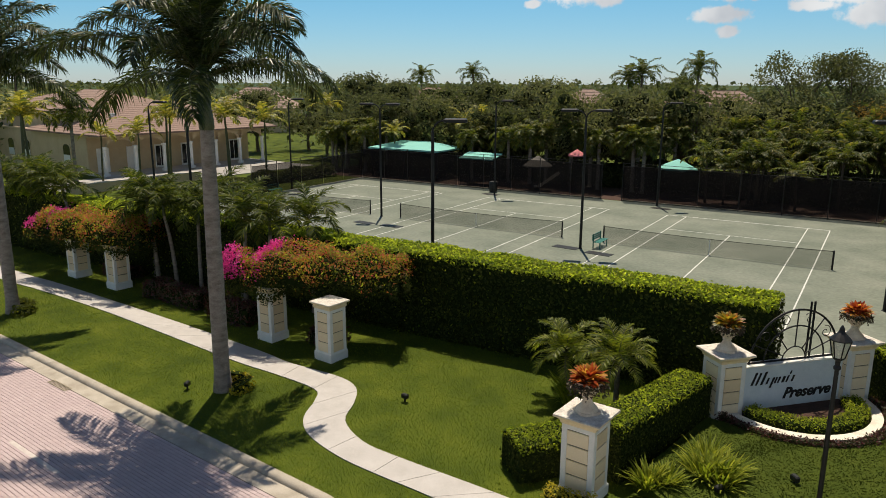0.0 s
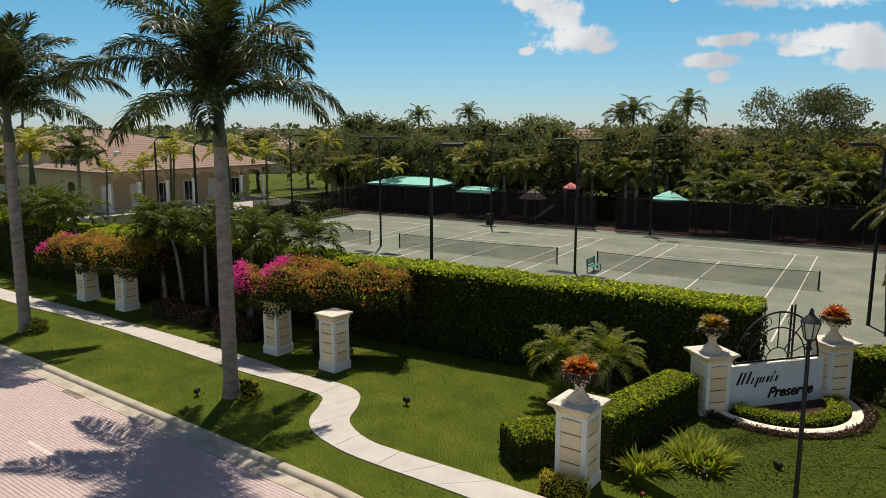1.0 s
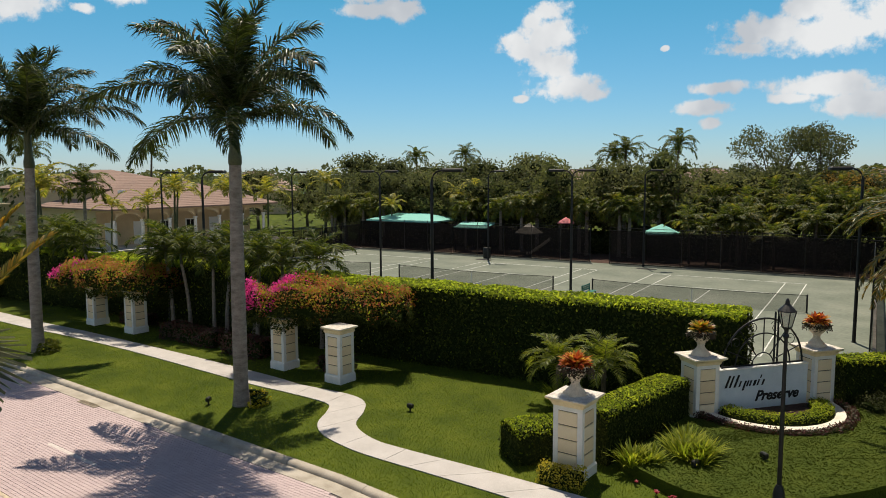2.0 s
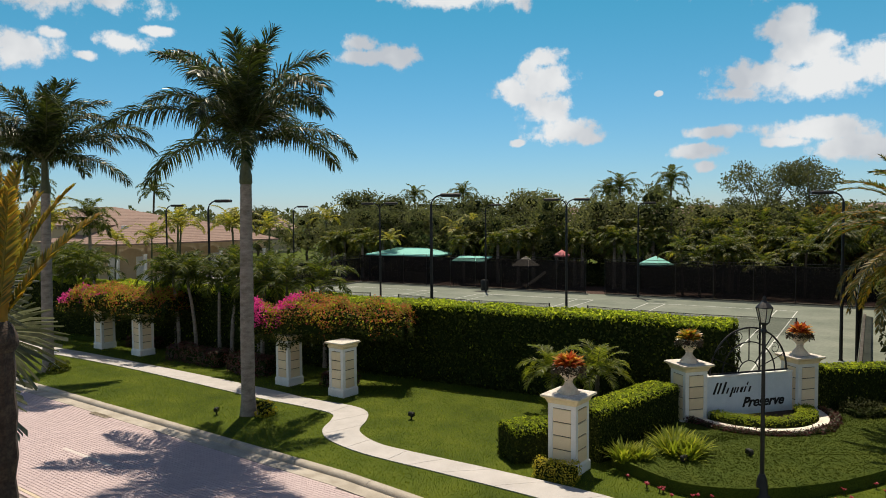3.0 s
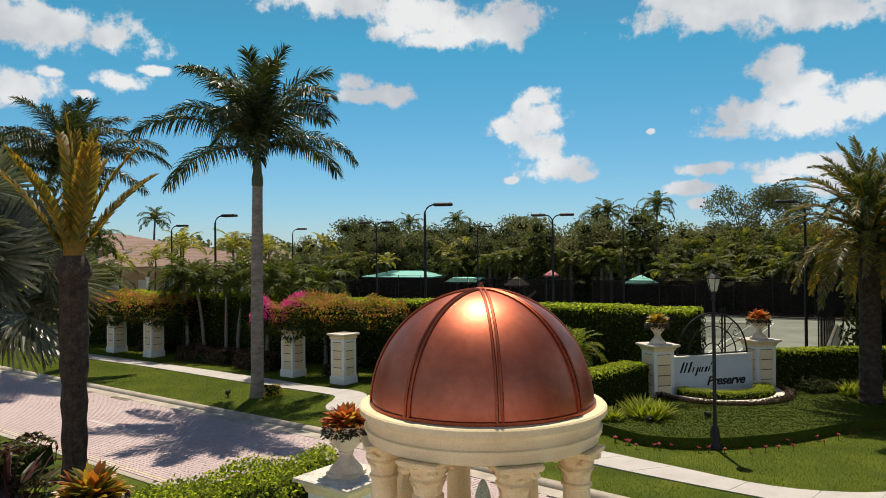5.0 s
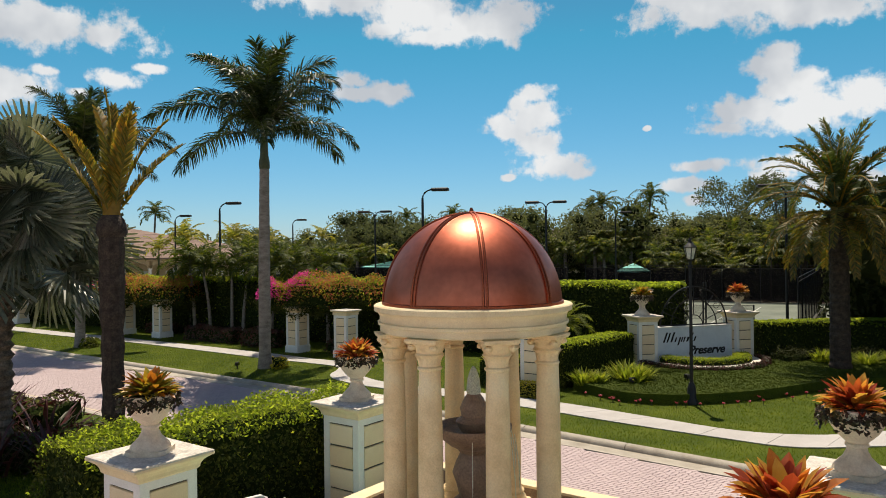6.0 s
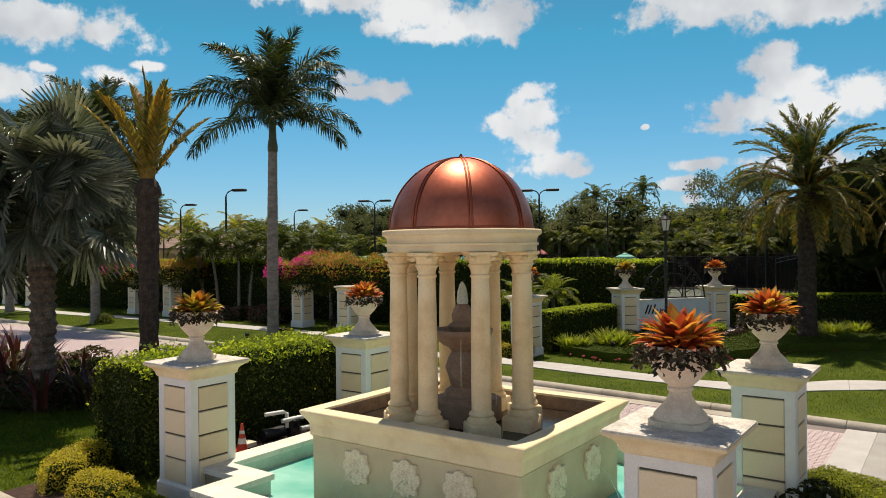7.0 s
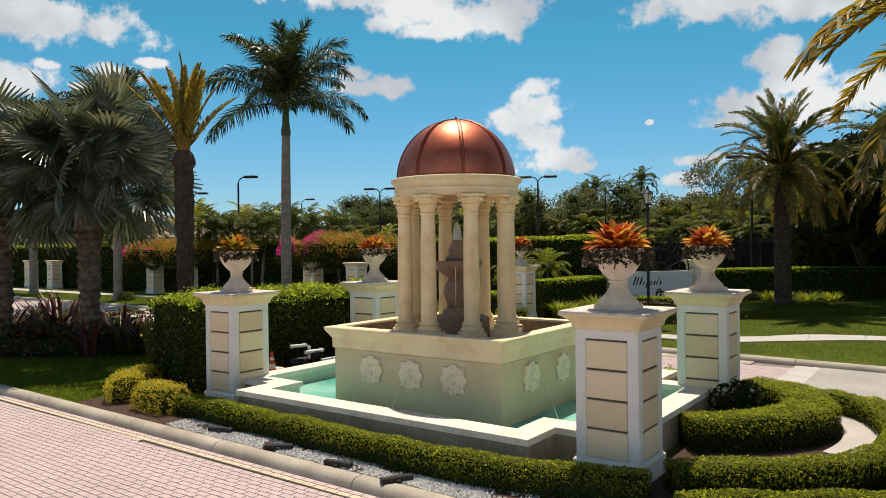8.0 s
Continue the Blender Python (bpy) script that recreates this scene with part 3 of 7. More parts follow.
def smooth_line(points, step=6):
    """A Catmull-Rom curve through the points."""
    p = [points[0], *points, points[-1]]
    out = []
    for i in range(1, len(p) - 2):
        for k in range(step):
            t = k / step
            out.append(tuple(0.5 * (2 * p[i][c] + (p[i + 1][c] - p[i - 1][c]) * t + (2 * p[i - 1][c] - 5 * p[i][c] + 4 * p[i + 1][c] - p[i + 2][c]) * t * t + (3 * p[i][c] - p[i - 1][c] - 3 * p[i + 1][c] + p[i + 2][c]) * t ** 3) for c in (0, 1)))
    out.append(tuple(points[-1]))
    return out


# ---- ground, roads, kerbs ----
def far_kerb(x):
    """North edge of the paved road."""
    return 10.25 if x < -12 else 10.25 - 0.075 * (x + 12)


def near_kerb(x):
    """South edge of the planted island."""
    return -3.48 - 0.016 * (x + 10.5)


XS = [-160, -110, -70, -45, -30, -20, -14, -12, -9, -6, -3, 0, 3, 6, 9, 12, 20, 40, 90]
structure("ground", Shape().box(-2600, -2600, -1.0, 2600, 2600, -0.16), LAND, "green land that reaches the horizon", "ground")
structure("lawn", Shape().strip([(x, far_kerb(x) + 0.5) for x in XS], [(x, 130.0) for x in XS], -0.2, 0.0), GRASS, "mown green lawn along the brick road", "lawn")
structure("road_bed", Shape().box(-160, -30, -0.22, 90, 11.0, -0.125), BED, "sand joints under the brick road", "road")


def kerb(name, line, width, z):
    pts = resample(line, 0.5)
    rings, bed = [], []
    for i, (x, y) in enumerate(pts):
        a, b = pts[max(i - 1, 0)], pts[min(i + 1, len(pts) - 1)]
        t = Vector((b[0] - a[0], b[1] - a[1])).normalized()
        side = Vector((t.y, -t.x))
        rings.append([(x + side.x * d, y + side.y * d, h) for d, h in ((0, -0.2), (0, z), (width * 0.15, z + 0.014), (width * 0.62, z + 0.012), (width * 0.8, z - 0.012), (width * 0.92, z - 0.05), (width, -0.098), (width, -0.2))])
        bed.append([(x + side.x * d, y + side.y * d, h) for d, h in ((0.01, -0.2), (0.01, z - 0.02), (width * 0.6, z - 0.02), (width - 0.02, -0.11), (width - 0.02, -0.2))])
    ob = structure(name, Shape().rings(bed), GROOVE, "rounded grey concrete kerb in cast lengths", "kerb")
    k = 0
    while k < len(rings) - 1:
        e = min(k + 6, len(rings) - 1)
        piece = [list(r) for r in rings[k:e + 1]]
        for end, other in ((0, 1), (-1, -2)):
            p, q = Vector(piece[end][1]), Vector(piece[other][1])
            off = (q - p).normalized() * 0.008
            piece[end] = [tuple(Vector(v) + off) for v in piece[end]]
        part("kerb_length", Shape().rings(piece), KERB, ob, smooth=True)
        k = e
    return ob


kerb("kerb_north", [(x, far_kerb(x) + 0.5) for x in XS if -110 <= x <= 40], 0.28, 0.02)
ISLAND_TIP = smooth_line([(6.0, near_kerb(6.0)), (7.5, -3.15), (8.2, -1.4), (8.2, 1.2), (7.4, 3.2), (5.6, 4.1), (3.0, 4.25)], 5)
south = [(x, near_kerb(x)) for x in (-110, -70, -45, -30, -20, -14, -10, -7, -4, -1, 2, 4)]
south = [(x, min(y, -0.3)) if x > -30 else (x, -2.5) for x, y in south]
island_line = south + ISLAND_TIP + [(x, 4.25) for x in (0, -5, -10, -14, -20, -30, -45, -70, -110)]
kerb("kerb_island", island_line, 0.27, 0.02)
structure("island_lawn", Shape().prism([(x, y) for x, y in island_line], -0.2, 0.0), GRASS, "green lawn of the planted island", "lawn")

# walkway of pale concrete, winding round the portal
upper = smooth_line([(-90, 15.1), (-60, 15.2), (-41.5, 15.4), (-35.6, 15.7), (-26.9, 15.9), (-21.1, 15.9), (-19.3, 15.8), (-17.0, 16.0), (-15.85, 15.7), (-15.1, 14.85), (-14.45, 13.8), (-13.15, 13.2), (-11.8, 13.15), (-8.8, 13.3), (-5.4, 13.35), (-2.5, 13.0), (0.0, 12.75), (1.9, 13.5), (3.4, 15.0), (5.6, 15.7), (9, 16.2), (16, 16.6)], 4)
lower = smooth_line([(-90, 13.9), (-60, 14.0), (-41.5, 14.2), (-35.2, 14.6), (-29.6, 14.8), (-21.3, 14.7), (-19.1, 14.8), (-16.9, 14.8), (-16.2, 14.2), (-15.6, 13.2), (-14.7, 12.55), (-13.2, 12.2), (-11.8, 12.15), (-9.9, 12.2), (-6.2, 12.2), (-3.3, 11.9), (-0.1, 11.75), (1.6, 11.9), (3.6, 13.4), (5.6, 14.6), (9, 15.1), (16, 15.5)], 4)
walkway = structure("walkway", Shape().strip(upper, lower, -0.1, 0.01), BED, "pale concrete walkway that winds through the lawn", "walkway")
first_i = 0
for i in range(1, len(upper)):
    run = sum(math.dist(upper[j], upper[j + 1]) for j in range(first_i, i))
    if run > 1.35 or i == len(upper) - 1:
        a, b = list(upper[first_i:i + 1]), list(lower[first_i:i + 1])
        for side in (a, b):
            for end, other in ((0, 1), (-1, -2)):
                p, q = Vector(side[end]), Vector(side[other])
                side[end] = tuple(p + (q - p) * min(0.3, 0.008 / max(0.01, (q - p).length)))
        part("slab", Shape().strip(a, b, -0.08, 0.032), WALKWAY, walkway)
        first_i = i


# ---- piers, urns and plants in them ----
def pier(label, at, group, body=0.43, cap=0.6, height=2.21):
    ob = thing("pier", label, "pier", group, at)
    k = body - 0.03
    part("core", Shape().square([(k, k, 0), (k, k, height - 0.3)]), GROOVE, ob)
    top = height - 0.36
    h = 0.385 if height > 2.205 else 0.37
    low = top - 4 * h
    part("plinth", Shape().square([(body + 0.035, body + 0.035, 0), (body + 0.035, body + 0.035, low - 0.06), (body + 0.005, body + 0.005, low - 0.02), (body + 0.005, body + 0.005, low)]), TRIM, ob)
    for sx in (-1, 1):
        for sy in (-1, 1):
            part("corner_post", Shape().square([(0.075, 0.075, low), (0.075, 0.075, top)], sx * (body - 0.075), sy * (body - 0.075)), TRIM, ob)
    part("frieze", Shape().square([(body, body, top), (body, body, height - 0.23)]), TRIM, ob)
    block = mesh_of("block", Shape().box(-(body - 0.153), -0.02, 0.004, body - 0.153, 0.02, h - 0.028, 0.008), PANEL)
    for side in range(4):
        for row in range(4):
            part("block", block, None, ob).matrix_basis = pose(0, 0, low + row * h, 0, 0, 90 * side) @ pose(0, -(body - 0.017), 0)
    c, z = cap, height - 0.245
    part("capital", Shape().square([(body + 0.01, body + 0.01, z), (body + 0.03, body + 0.03, z + 0.02), (body + 0.04, body + 0.04, z + 0.07), (c - 0.10, c - 0.10, z + 0.12), (c - 0.03, c - 0.03, z + 0.17), (c, c, z + 0.185), (c, c, z + 0.215)]), STUCCO, ob, "cream moulded capital")
    part("cap_slab", Shape().square([(c - 0.005, c - 0.005, z + 0.215), (c - 0.005, c - 0.005, z + 0.238), (c - 0.03, c - 0.03, z + 0.248)]), CAPSTONE, ob, "weathered grey cap slab")
    return ob


def urn(label, at, group):
    ob = thing("urn", label, "urn", group, at)
    part("foot", Shape().square([(0.27, 0.27, 0), (0.27, 0.27, 0.06)], chamfer=0.09).lathe([(0.262, 0.06), (0.262, 0.09), (0.245, 0.12), (0.20, 0.165), (0.15, 0.22), (0.115, 0.29), (0.105, 0.34)], 28), URN, ob, smooth=True)
    s = Shape().lathe([(0.105, 0.335), (0.128, 0.345), (0.128, 0.37), (0.112, 0.385), (0.15, 0.42), (0.22, 0.49), (0.275, 0.57), (0.315, 0.66), (0.33, 0.72), (0.318, 0.735), (0.345, 0.75), (0.345, 0.79), (0.32, 0.80), (0.29, 0.77), (0.26, 0.72)], 28)
    part("bowl", s, URN, ob, smooth=True)
    part("soil", Shape().lathe([(0.26, 0.72), (0.29, 0.745), (0.12, 0.765)], 20), MULCH, ob)
    return ob


def strap_leaf(length, width, lift, arch, fold=0.25, n=5):
    """An arching strap-shaped leaf that starts along +x."""
    v = []
    p, ang = Vector((0, 0, 0)), lift
    for i in range(n + 1):
        s = i / n
        w = width * (0.55 + 0.9 * s - 1.45 * s ** 3) * 0.5 + 0.002
        v += [(p.x, -w, p.z + w * fold), (p.x, 0, p.z), (p.x, w, p.z + w * fold)]
        p = p + Vector((math.cos(ang), 0, math.sin(ang))) * (length / n)
        ang -= arch / n
    f = []
    for i in range(n):
        a = 3 * i
        f += [(a, a + 1, a + 4, a + 3), (a + 1, a + 2, a + 5, a + 4)]
    return v, f


def urn_plant(label, at, group, leafmat, seed, size=1.0):
    rng = random.Random(seed)
    ob = thing("bromeliad", label, "plant", group, at)
    for i in range(72):
        az = i * 137.5 + rng.uniform(-16, 16)
        k = i / 72
        v, f = strap_leaf(0.40 * size * rng.uniform(0.75, 1.1), 0.135 * size * rng.uniform(0.75, 1.2), 1.38 - 0.92 * k + rng.uniform(-0.16, 0.16), 0.55 * rng.uniform(0.3, 1.5), 0.4)
        part("leaf", Shape().add(v, f), leafmat, ob).matrix_basis = pose(0.09 * math.sqrt(k) * math.cos(radians(az)), 0.09 * math.sqrt(k) * math.sin(radians(az)), 0.05, rng.uniform(-14, 14), 0, az)
    for i in range(40):
        az = i * 137.5 + rng.uniform(-14, 14)
        v, f = strap_leaf(0.27 * size * rng.uniform(0.8, 1.15), 0.115 * size, 0.85 - 0.7 * (i / 40), 0.7, 0.4)
        part("leaf", Shape().add(v, f), leafmat, ob).matrix_basis = pose(0.2 * math.cos(radians(az)), 0.2 * math.sin(radians(az)), 0.03, rng.uniform(-14, 14), 0, az + rng.uniform(-25, 25))
    r2 = np.random.default_rng(seed)
    a = r2.uniform(0, 6.283, 1700)
    rr = r2.uniform(0.18, 0.46, 1700) * size
    pts = np.stack([rr * np.cos(a), rr * np.sin(a), 0.07 - (rr / 0.46) ** 2 * 0.26 * r2.uniform(0.2, 1.2, 1700)], 1)
    v, c = leaf_arrays(r2, pts, np.stack([np.cos(a), np.sin(a), np.full(1700, 0.8)], 1), 0.075, 0.6, 0.45)
    part("trailing_foliage", fast_mesh("trailing_foliage", v, c, 4, [BROM_D]), None, ob, "dark wine-brown trailing foliage")
    return ob


PIERS = "stuccoed piers of the entrance"
first = pier("cream stucco pier with white corners beside the fountain pool", pose(3.79, -1.70, 0), PIERS)
for x, y in ((-4.15, -1.70), (3.79, 2.40), (-4.15, 2.40)):
    copy_thing(first, pose(x, y, 0))
lawn_pier = copy_thing(first, pose(-7.06, 14.58, 0))
tagged(lawn_pier, "cream stucco pier with white corners on the lawn")
SIGN_YAW = 52.5
for x, y in ((-5.65, 20.77), (-2.85, 24.30)):
    tagged(copy_thing(first, pose(x, y, 0, 0, 0, SIGN_YAW)), "cream stucco pier that holds the entrance sign")
portal_pier = pier("cream stucco portal pier beside the walkway", pose(-18.45, 17.10, 0), "portal piers along the walkway", 0.40, 0.52, 2.2)
for x, y in ((-21.75, 17.15), (-33.3, 17.2), (-37.0, 17.1), (-50.5, 16.9), (-54.3, 16.9)):
    copy_thing(portal_pier, pose(x, y, 0))

URNS = "urns on the piers"
one = urn("pale cast stone urn on a pier cap", pose(3.79, -1.70, 2.215), URNS)
urn_spots = [(3.79, -1.70, BROM, 1.0), (-4.15, -1.70, BROM_Y, 0.9), (3.79, 2.40, BROM, 0.95), (-4.15, 2.40, BROM, 0.85), (-7.06, 14.58, BROM, 1.1), (-5.65, 20.77, BROM_Y, 1.0), (-2.85, 24.30, BROM, 1.0)]
for i, (x, y, mat, size) in enumerate(urn_spots):
    if i:
        copy_thing(one, pose(x, y, 2.215, 0, 0, 37 * i))
    urn_plant("golden bromeliad with yellow strap leaves in an urn" if mat == BROM_Y else "orange and red bromeliad with strap leaves in an urn", pose(x, y, 2.215 + 0.755, 0, 0, 50 * i), "bromeliads in the urns", mat, 11 + i, size)

# ---- the fountain ----
fountain = thing("fountain", "domed cream fountain with copper cupola in a turquoise pool", "fountain")
WALL, LEVEL = 0.47, 0.25


def cross_outline(x0, x1, y0, y1, bx0, bx1, by0, by1):
    """The pool's plan: a rectangle with its four corners taken out."""
    return [(bx0, y0), (bx1, y0), (bx1, by0), (x1, by0), (x1, by1), (bx1, by1), (bx1, y1), (bx0, y1), (bx0, by1), (x0, by1), (x0, by0), (bx0, by0)]


out_line = cross_outline(-3.95, 3.98, -2.69, 3.30, -2.95, 2.95, -1.92, 2.25)
in_line = cross_outline(-3.52, 3.56, -2.26, 2.90, -2.52, 2.54, -1.49, 1.85)


def band(outer, inner, z0, z1):
    n = len(outer)
    v = [(x, y, z) for z in (z0, z1) for line in (outer, inner) for x, y in line]
    f = []
    for i in range(n):
        j = (i + 1) % n
        f += [(i, j, 2 * n + j, 2 * n + i), (n + j, n + i, 3 * n + i, 3 * n + j), (2 * n + i, 2 * n + j, 3 * n + j, 3 * n + i), (j, i, n + i, n + j)]
    return Shape().add(v, f)


inset = [(x + (0.04 if x < 0 else -0.04), y + (0.04 if y < 0.3 else -0.04)) for x, y in out_line]
inset_in = [(x - (0.04 if x < 0 else -0.04), y - (0.04 if y < 0.3 else -0.04)) for x, y in in_line]
middle = [((a + c) / 2, (b + d) / 2) for (a, b), (c, d) in zip(inset, inset_in)]
part("pool_wall", band(inset, middle, 0.0, WALL), STAINED, fountain, "stained stucco pool wall, darkened for its shade")
part("pool_lining", band(middle, inset_in, 0.0, WALL), LINING, fountain, "pale aqua pool lining")
part("coping", band(out_line, in_line, WALL, WALL + 0.09), COPING, fountain, "pale stone coping")
part("pool_floor", Shape().prism(inset_in, 0.0, 0.06), TEAL, fountain)
part("water", Shape().prism([(x * 0.999, y) for x, y in inset_in], LEVEL - 0.02, LEVEL), WATER, fountain, "turquoise rippled water")

BX, BY0, BY1 = 1.77, -1.40, 1.60
by, bh = (BY0 + BY1) / 2, (BY1 - BY0) / 2
RIM = 1.63
part("basin_body", Shape().square([(BX, bh, 0.05), (BX, bh, 1.23), (BX + 0.012, bh + 0.012, 1.24)], 0, by), BASIN_WALL, fountain, "olive-grey stuccoed basin wall")
rim = Shape()
prof_out = [(0.0, 1.24), (0.025, 1.26), (0.03, 1.42), (0.05, 1.46), (0.10, 1.53), (0.13, 1.58), (0.135, RIM - 0.012), (0.123, RIM), (-0.12, RIM), (-0.13, RIM - 0.03)]
rim.rings([[(sx * (BX + d), by + sy * (bh + d), z) for d, z in prof_out] for sx, sy in ((-1, -1), (1, -1), (1, 1), (-1, 1), (-1, -1))], bottom=False, top=False)
rim_mesh = mesh_of("rim", rim, STUCCO)
part("rim", rim_mesh, None, fountain, "cream moulded basin rim")
# inner wall: water stains and its shade share one dark brown
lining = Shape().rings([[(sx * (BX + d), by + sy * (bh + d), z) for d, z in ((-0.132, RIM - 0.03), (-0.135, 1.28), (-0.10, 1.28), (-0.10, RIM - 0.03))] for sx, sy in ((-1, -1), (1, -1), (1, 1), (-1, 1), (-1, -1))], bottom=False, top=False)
part("lining", lining, DARK_STONE, fountain, "wet brown inside of the basin, darkened for shade")
part("basin_water", Shape().square([(BX - 0.136, bh - 0.136, 1.25), (BX - 0.136, bh - 0.136, 1.40)], 0, by), DARK_WATER, fountain, "dark still water in the upper basin")


def star_outline(r, n=64):
    """Eight-lobed star plaque: a square with a round lobe on every side."""
    pts = []
    for i in range(n):
        a = 2 * math.pi * i / n
        sq = 0.80 * r / max(abs(math.cos(a)), abs(math.sin(a)))
        lobe_a = ((a + math.pi / 4) % (math.pi / 2)) - math.pi / 4
        lobe = r * 1.0 * math.cos(lobe_a) if abs(lobe_a) < 0.36 else 0
        pts.append((max(sq, lobe), a))
    return pts


def rosette_plaque():
    s = Shape()
    rings = []
    for k, z in ((1.0, 0.0), (1.0, 0.035), (0.95, 0.045), (0.30, 0.043), (0.26, 0.052), (0.14, 0.05), (0.11, 0.062), (0.03, 0.062)):
        rings.append([(k * r * math.cos(a), -z, k * r * math.sin(a)) for r, a in star_outline(0.255)])
    return mesh_of("rosette", s.rings(rings), PLAQUE)


plaque = rosette_plaque()
for x in (-0.87, 0.01, 0.89):
    part("rosette", plaque, None, fountain, "star-shaped cast plaque").matrix_basis = pose(x, BY0 - 0.003, 0.92)
for y in (-0.49, 0.63):
    part("rosette", plaque, None, fountain, "star-shaped cast plaque").matrix_basis = pose(BX + 0.003, y, 0.92, 0, 0, 90)

# columns
shaft = mesh_of("shaft", Shape().lathe([(0.137, 1.77), (0.139, 2.2), (0.134, 3.0), (0.120, 3.64)], 20), CAST, smooth=True)
foot = mesh_of("base", Shape().square([(0.21, 0.21, 1.30), (0.21, 0.21, 1.58), (0.20, 0.20, 1.60)]).lathe([(0.195, 1.60), (0.205, 1.63), (0.195, 1.66), (0.17, 1.68), (0.162, 1.70), (0.178, 1.725), (0.172, 1.745), (0.15, 1.76), (0.137, 1.78)], 24), CAST, smooth=True)
capital_shape = Shape().lathe([(0.118, 3.66), (0.14, 3.68), (0.14, 3.70), (0.12, 3.715), (0.135, 3.80), (0.165, 3.84), (0.145, 3.86), (0.17, 3.93), (0.19, 3.96), (0.17, 3.97)], 20).square([(0.19, 0.19, 3.965), (0.205, 0.205, 3.99), (0.205, 0.205, 4.015)])
for k in range(12):
    a = k * math.pi / 6
    v, f = strap_leaf(0.15, 0.085, 1.45, 1.1, 0.2, 4)
    c, q = math.cos(a), math.sin(a)
    capital_shape.add([((x + 0.122) * c - y * q, (x + 0.122) * q + y * c, z + (3.72 if k % 2 else 3.79)) for x, y, z in v], f)
for k in range(4):
    a = math.pi / 4 + k * math.pi / 2
    cx, cy = 0.195 * math.cos(a), 0.195 * math.sin(a)
    capital_shape.lathe([(0.015, 3.89), (0.042, 3.905), (0.048, 3.93), (0.03, 3.955)], 10, cx, cy)
capital_shape.v = [(px, py, pz - 0.07) for px, py, pz in capital_shape.v]
cap_mesh = mesh_of("capital", capital_shape, CAST)
for k in range(8):
    a = radians(45 * k + 4)
    col = part("column", Shape().lathe([(0.12, 1.31), (0.12, 1.32)], 8), CAST, fountain)
    col.matrix_basis = pose(0.97 * math.cos(a), 0.97 * math.sin(a), 0, 0, 0, 45 * k + 4)
    part("base", foot, None, col)
    part("shaft", shaft, None, col)
    part("capital", cap_mesh, None, col, "carved leafy capital")
# ring beam and dome
part("entablature", Shape().lathe([(0.80, 3.945), (1.10, 3.945), (1.12, 3.96), (1.12, 4.03), (1.145, 4.04), (1.15, 4.07), (1.125, 4.08), (1.125, 4.14), (1.15, 4.18), (1.19, 4.20), (1.195, 4.255), (1.18, 4.27), (1.0, 4.275), (0.80, 4.20), (0.80, 3.945)], 64, top=False, bottom=False), STUCCO, fountain, "round cream ring beam", smooth=True)
DOME_R, DOME_Z, DOME_H = 1.075, 4.26, 1.09
dome = part("dome", Shape().lathe([(DOME_R * math.cos(a), DOME_Z + DOME_H * math.sin(a)) for a in [radians(90 * i / 24) for i in range(24)]] + [(0.02, DOME_Z + DOME_H)], 96, bottom=False), COPPER, fountain, "polished copper dome", smooth=True)
rib = Shape()
for off in (-0.022, 0.022):
    rib.tube([((DOME_R + 0.008) * math.cos(a), off, DOME_Z + (DOME_H + 0.008) * math.sin(a)) for a in [radians(88 * i / 20) for i in range(21)]], 0.014, 5)
rib_mesh = mesh_of("rib", rib, COPPER_RIB, smooth=True)
for k in range(8):
    part("rib", rib_mesh, None, dome).matrix_basis = pose(0, 0, 0, 0, 0, 45 * k - 4)
part("base_flashing", Shape().lathe([(DOME_R + 0.02, 4.268), (DOME_R + 0.018, 4.30), (DOME_R - 0.01, 4.31)], 64, top=False, bottom=False), COPPER_RIB, dome)
part("finial", Shape().lathe([(0.09, 5.345), (0.08, 5.365), (0.03, 5.375), (0.022, 5.40), (0.012, 5.42)], 16), COPPER_RIB, dome)
# inner tiered fountain
part("pedestal", Shape().square([(0.42, 0.42, 1.3), (0.42, 0.42, 1.74), (0.34, 0.34, 1.80)]).lathe([(0.30, 1.80), (0.27, 1.88), (0.19, 1.94), (0.22, 2.08), (0.27, 2.22), (0.22, 2.36), (0.17, 2.46), (0.22, 2.52)], 24), DARK_STONE, fountain, smooth=True)
part("upper_bowl", Shape().lathe([(0.18, 2.50), (0.30, 2.56), (0.42, 2.66), (0.46, 2.76), (0.46, 2.79), (0.43, 2.79), (0.38, 2.72), (0.1, 2.68)], 28), DARK_STONE, fountain, smooth=True)
part("spout_figure", Shape().lathe([(0.14, 2.68), (0.21, 2.79), (0.22, 2.84), (0.15, 2.9), (0.17, 3.0), (0.12, 3.11), (0.07, 3.18)], 18), DARK_STONE, fountain, smooth=True)
part("water_plume", Shape().lathe([(0.05, 3.08), (0.09, 3.2), (0.075, 3.35), (0.04, 3.46), (0.01, 3.5)], 14), SPLASH, fountain, "white bubbling water", smooth=True)
rng_w = random.Random(3)
for k in range(9):
    a = rng_w.uniform(0, 6.28)
    r = 0.46 + rng_w.uniform(0, 0.04)
    z0, z1 = 2.70, rng_w.uniform(1.5, 2.3)
    stream = Shape().tube([(r * math.cos(a), r * math.sin(a), z0), ((r + 0.05) * math.cos(a), (r + 0.05) * math.sin(a), (z0 + z1) / 2), ((r + 0.06) * math.cos(a), (r + 0.06) * math.sin(a), z1)], [0.006, 0.009, 0.004], 4)
    part("water_stream", stream, SPLASH, fountain, "thin stream of falling water")
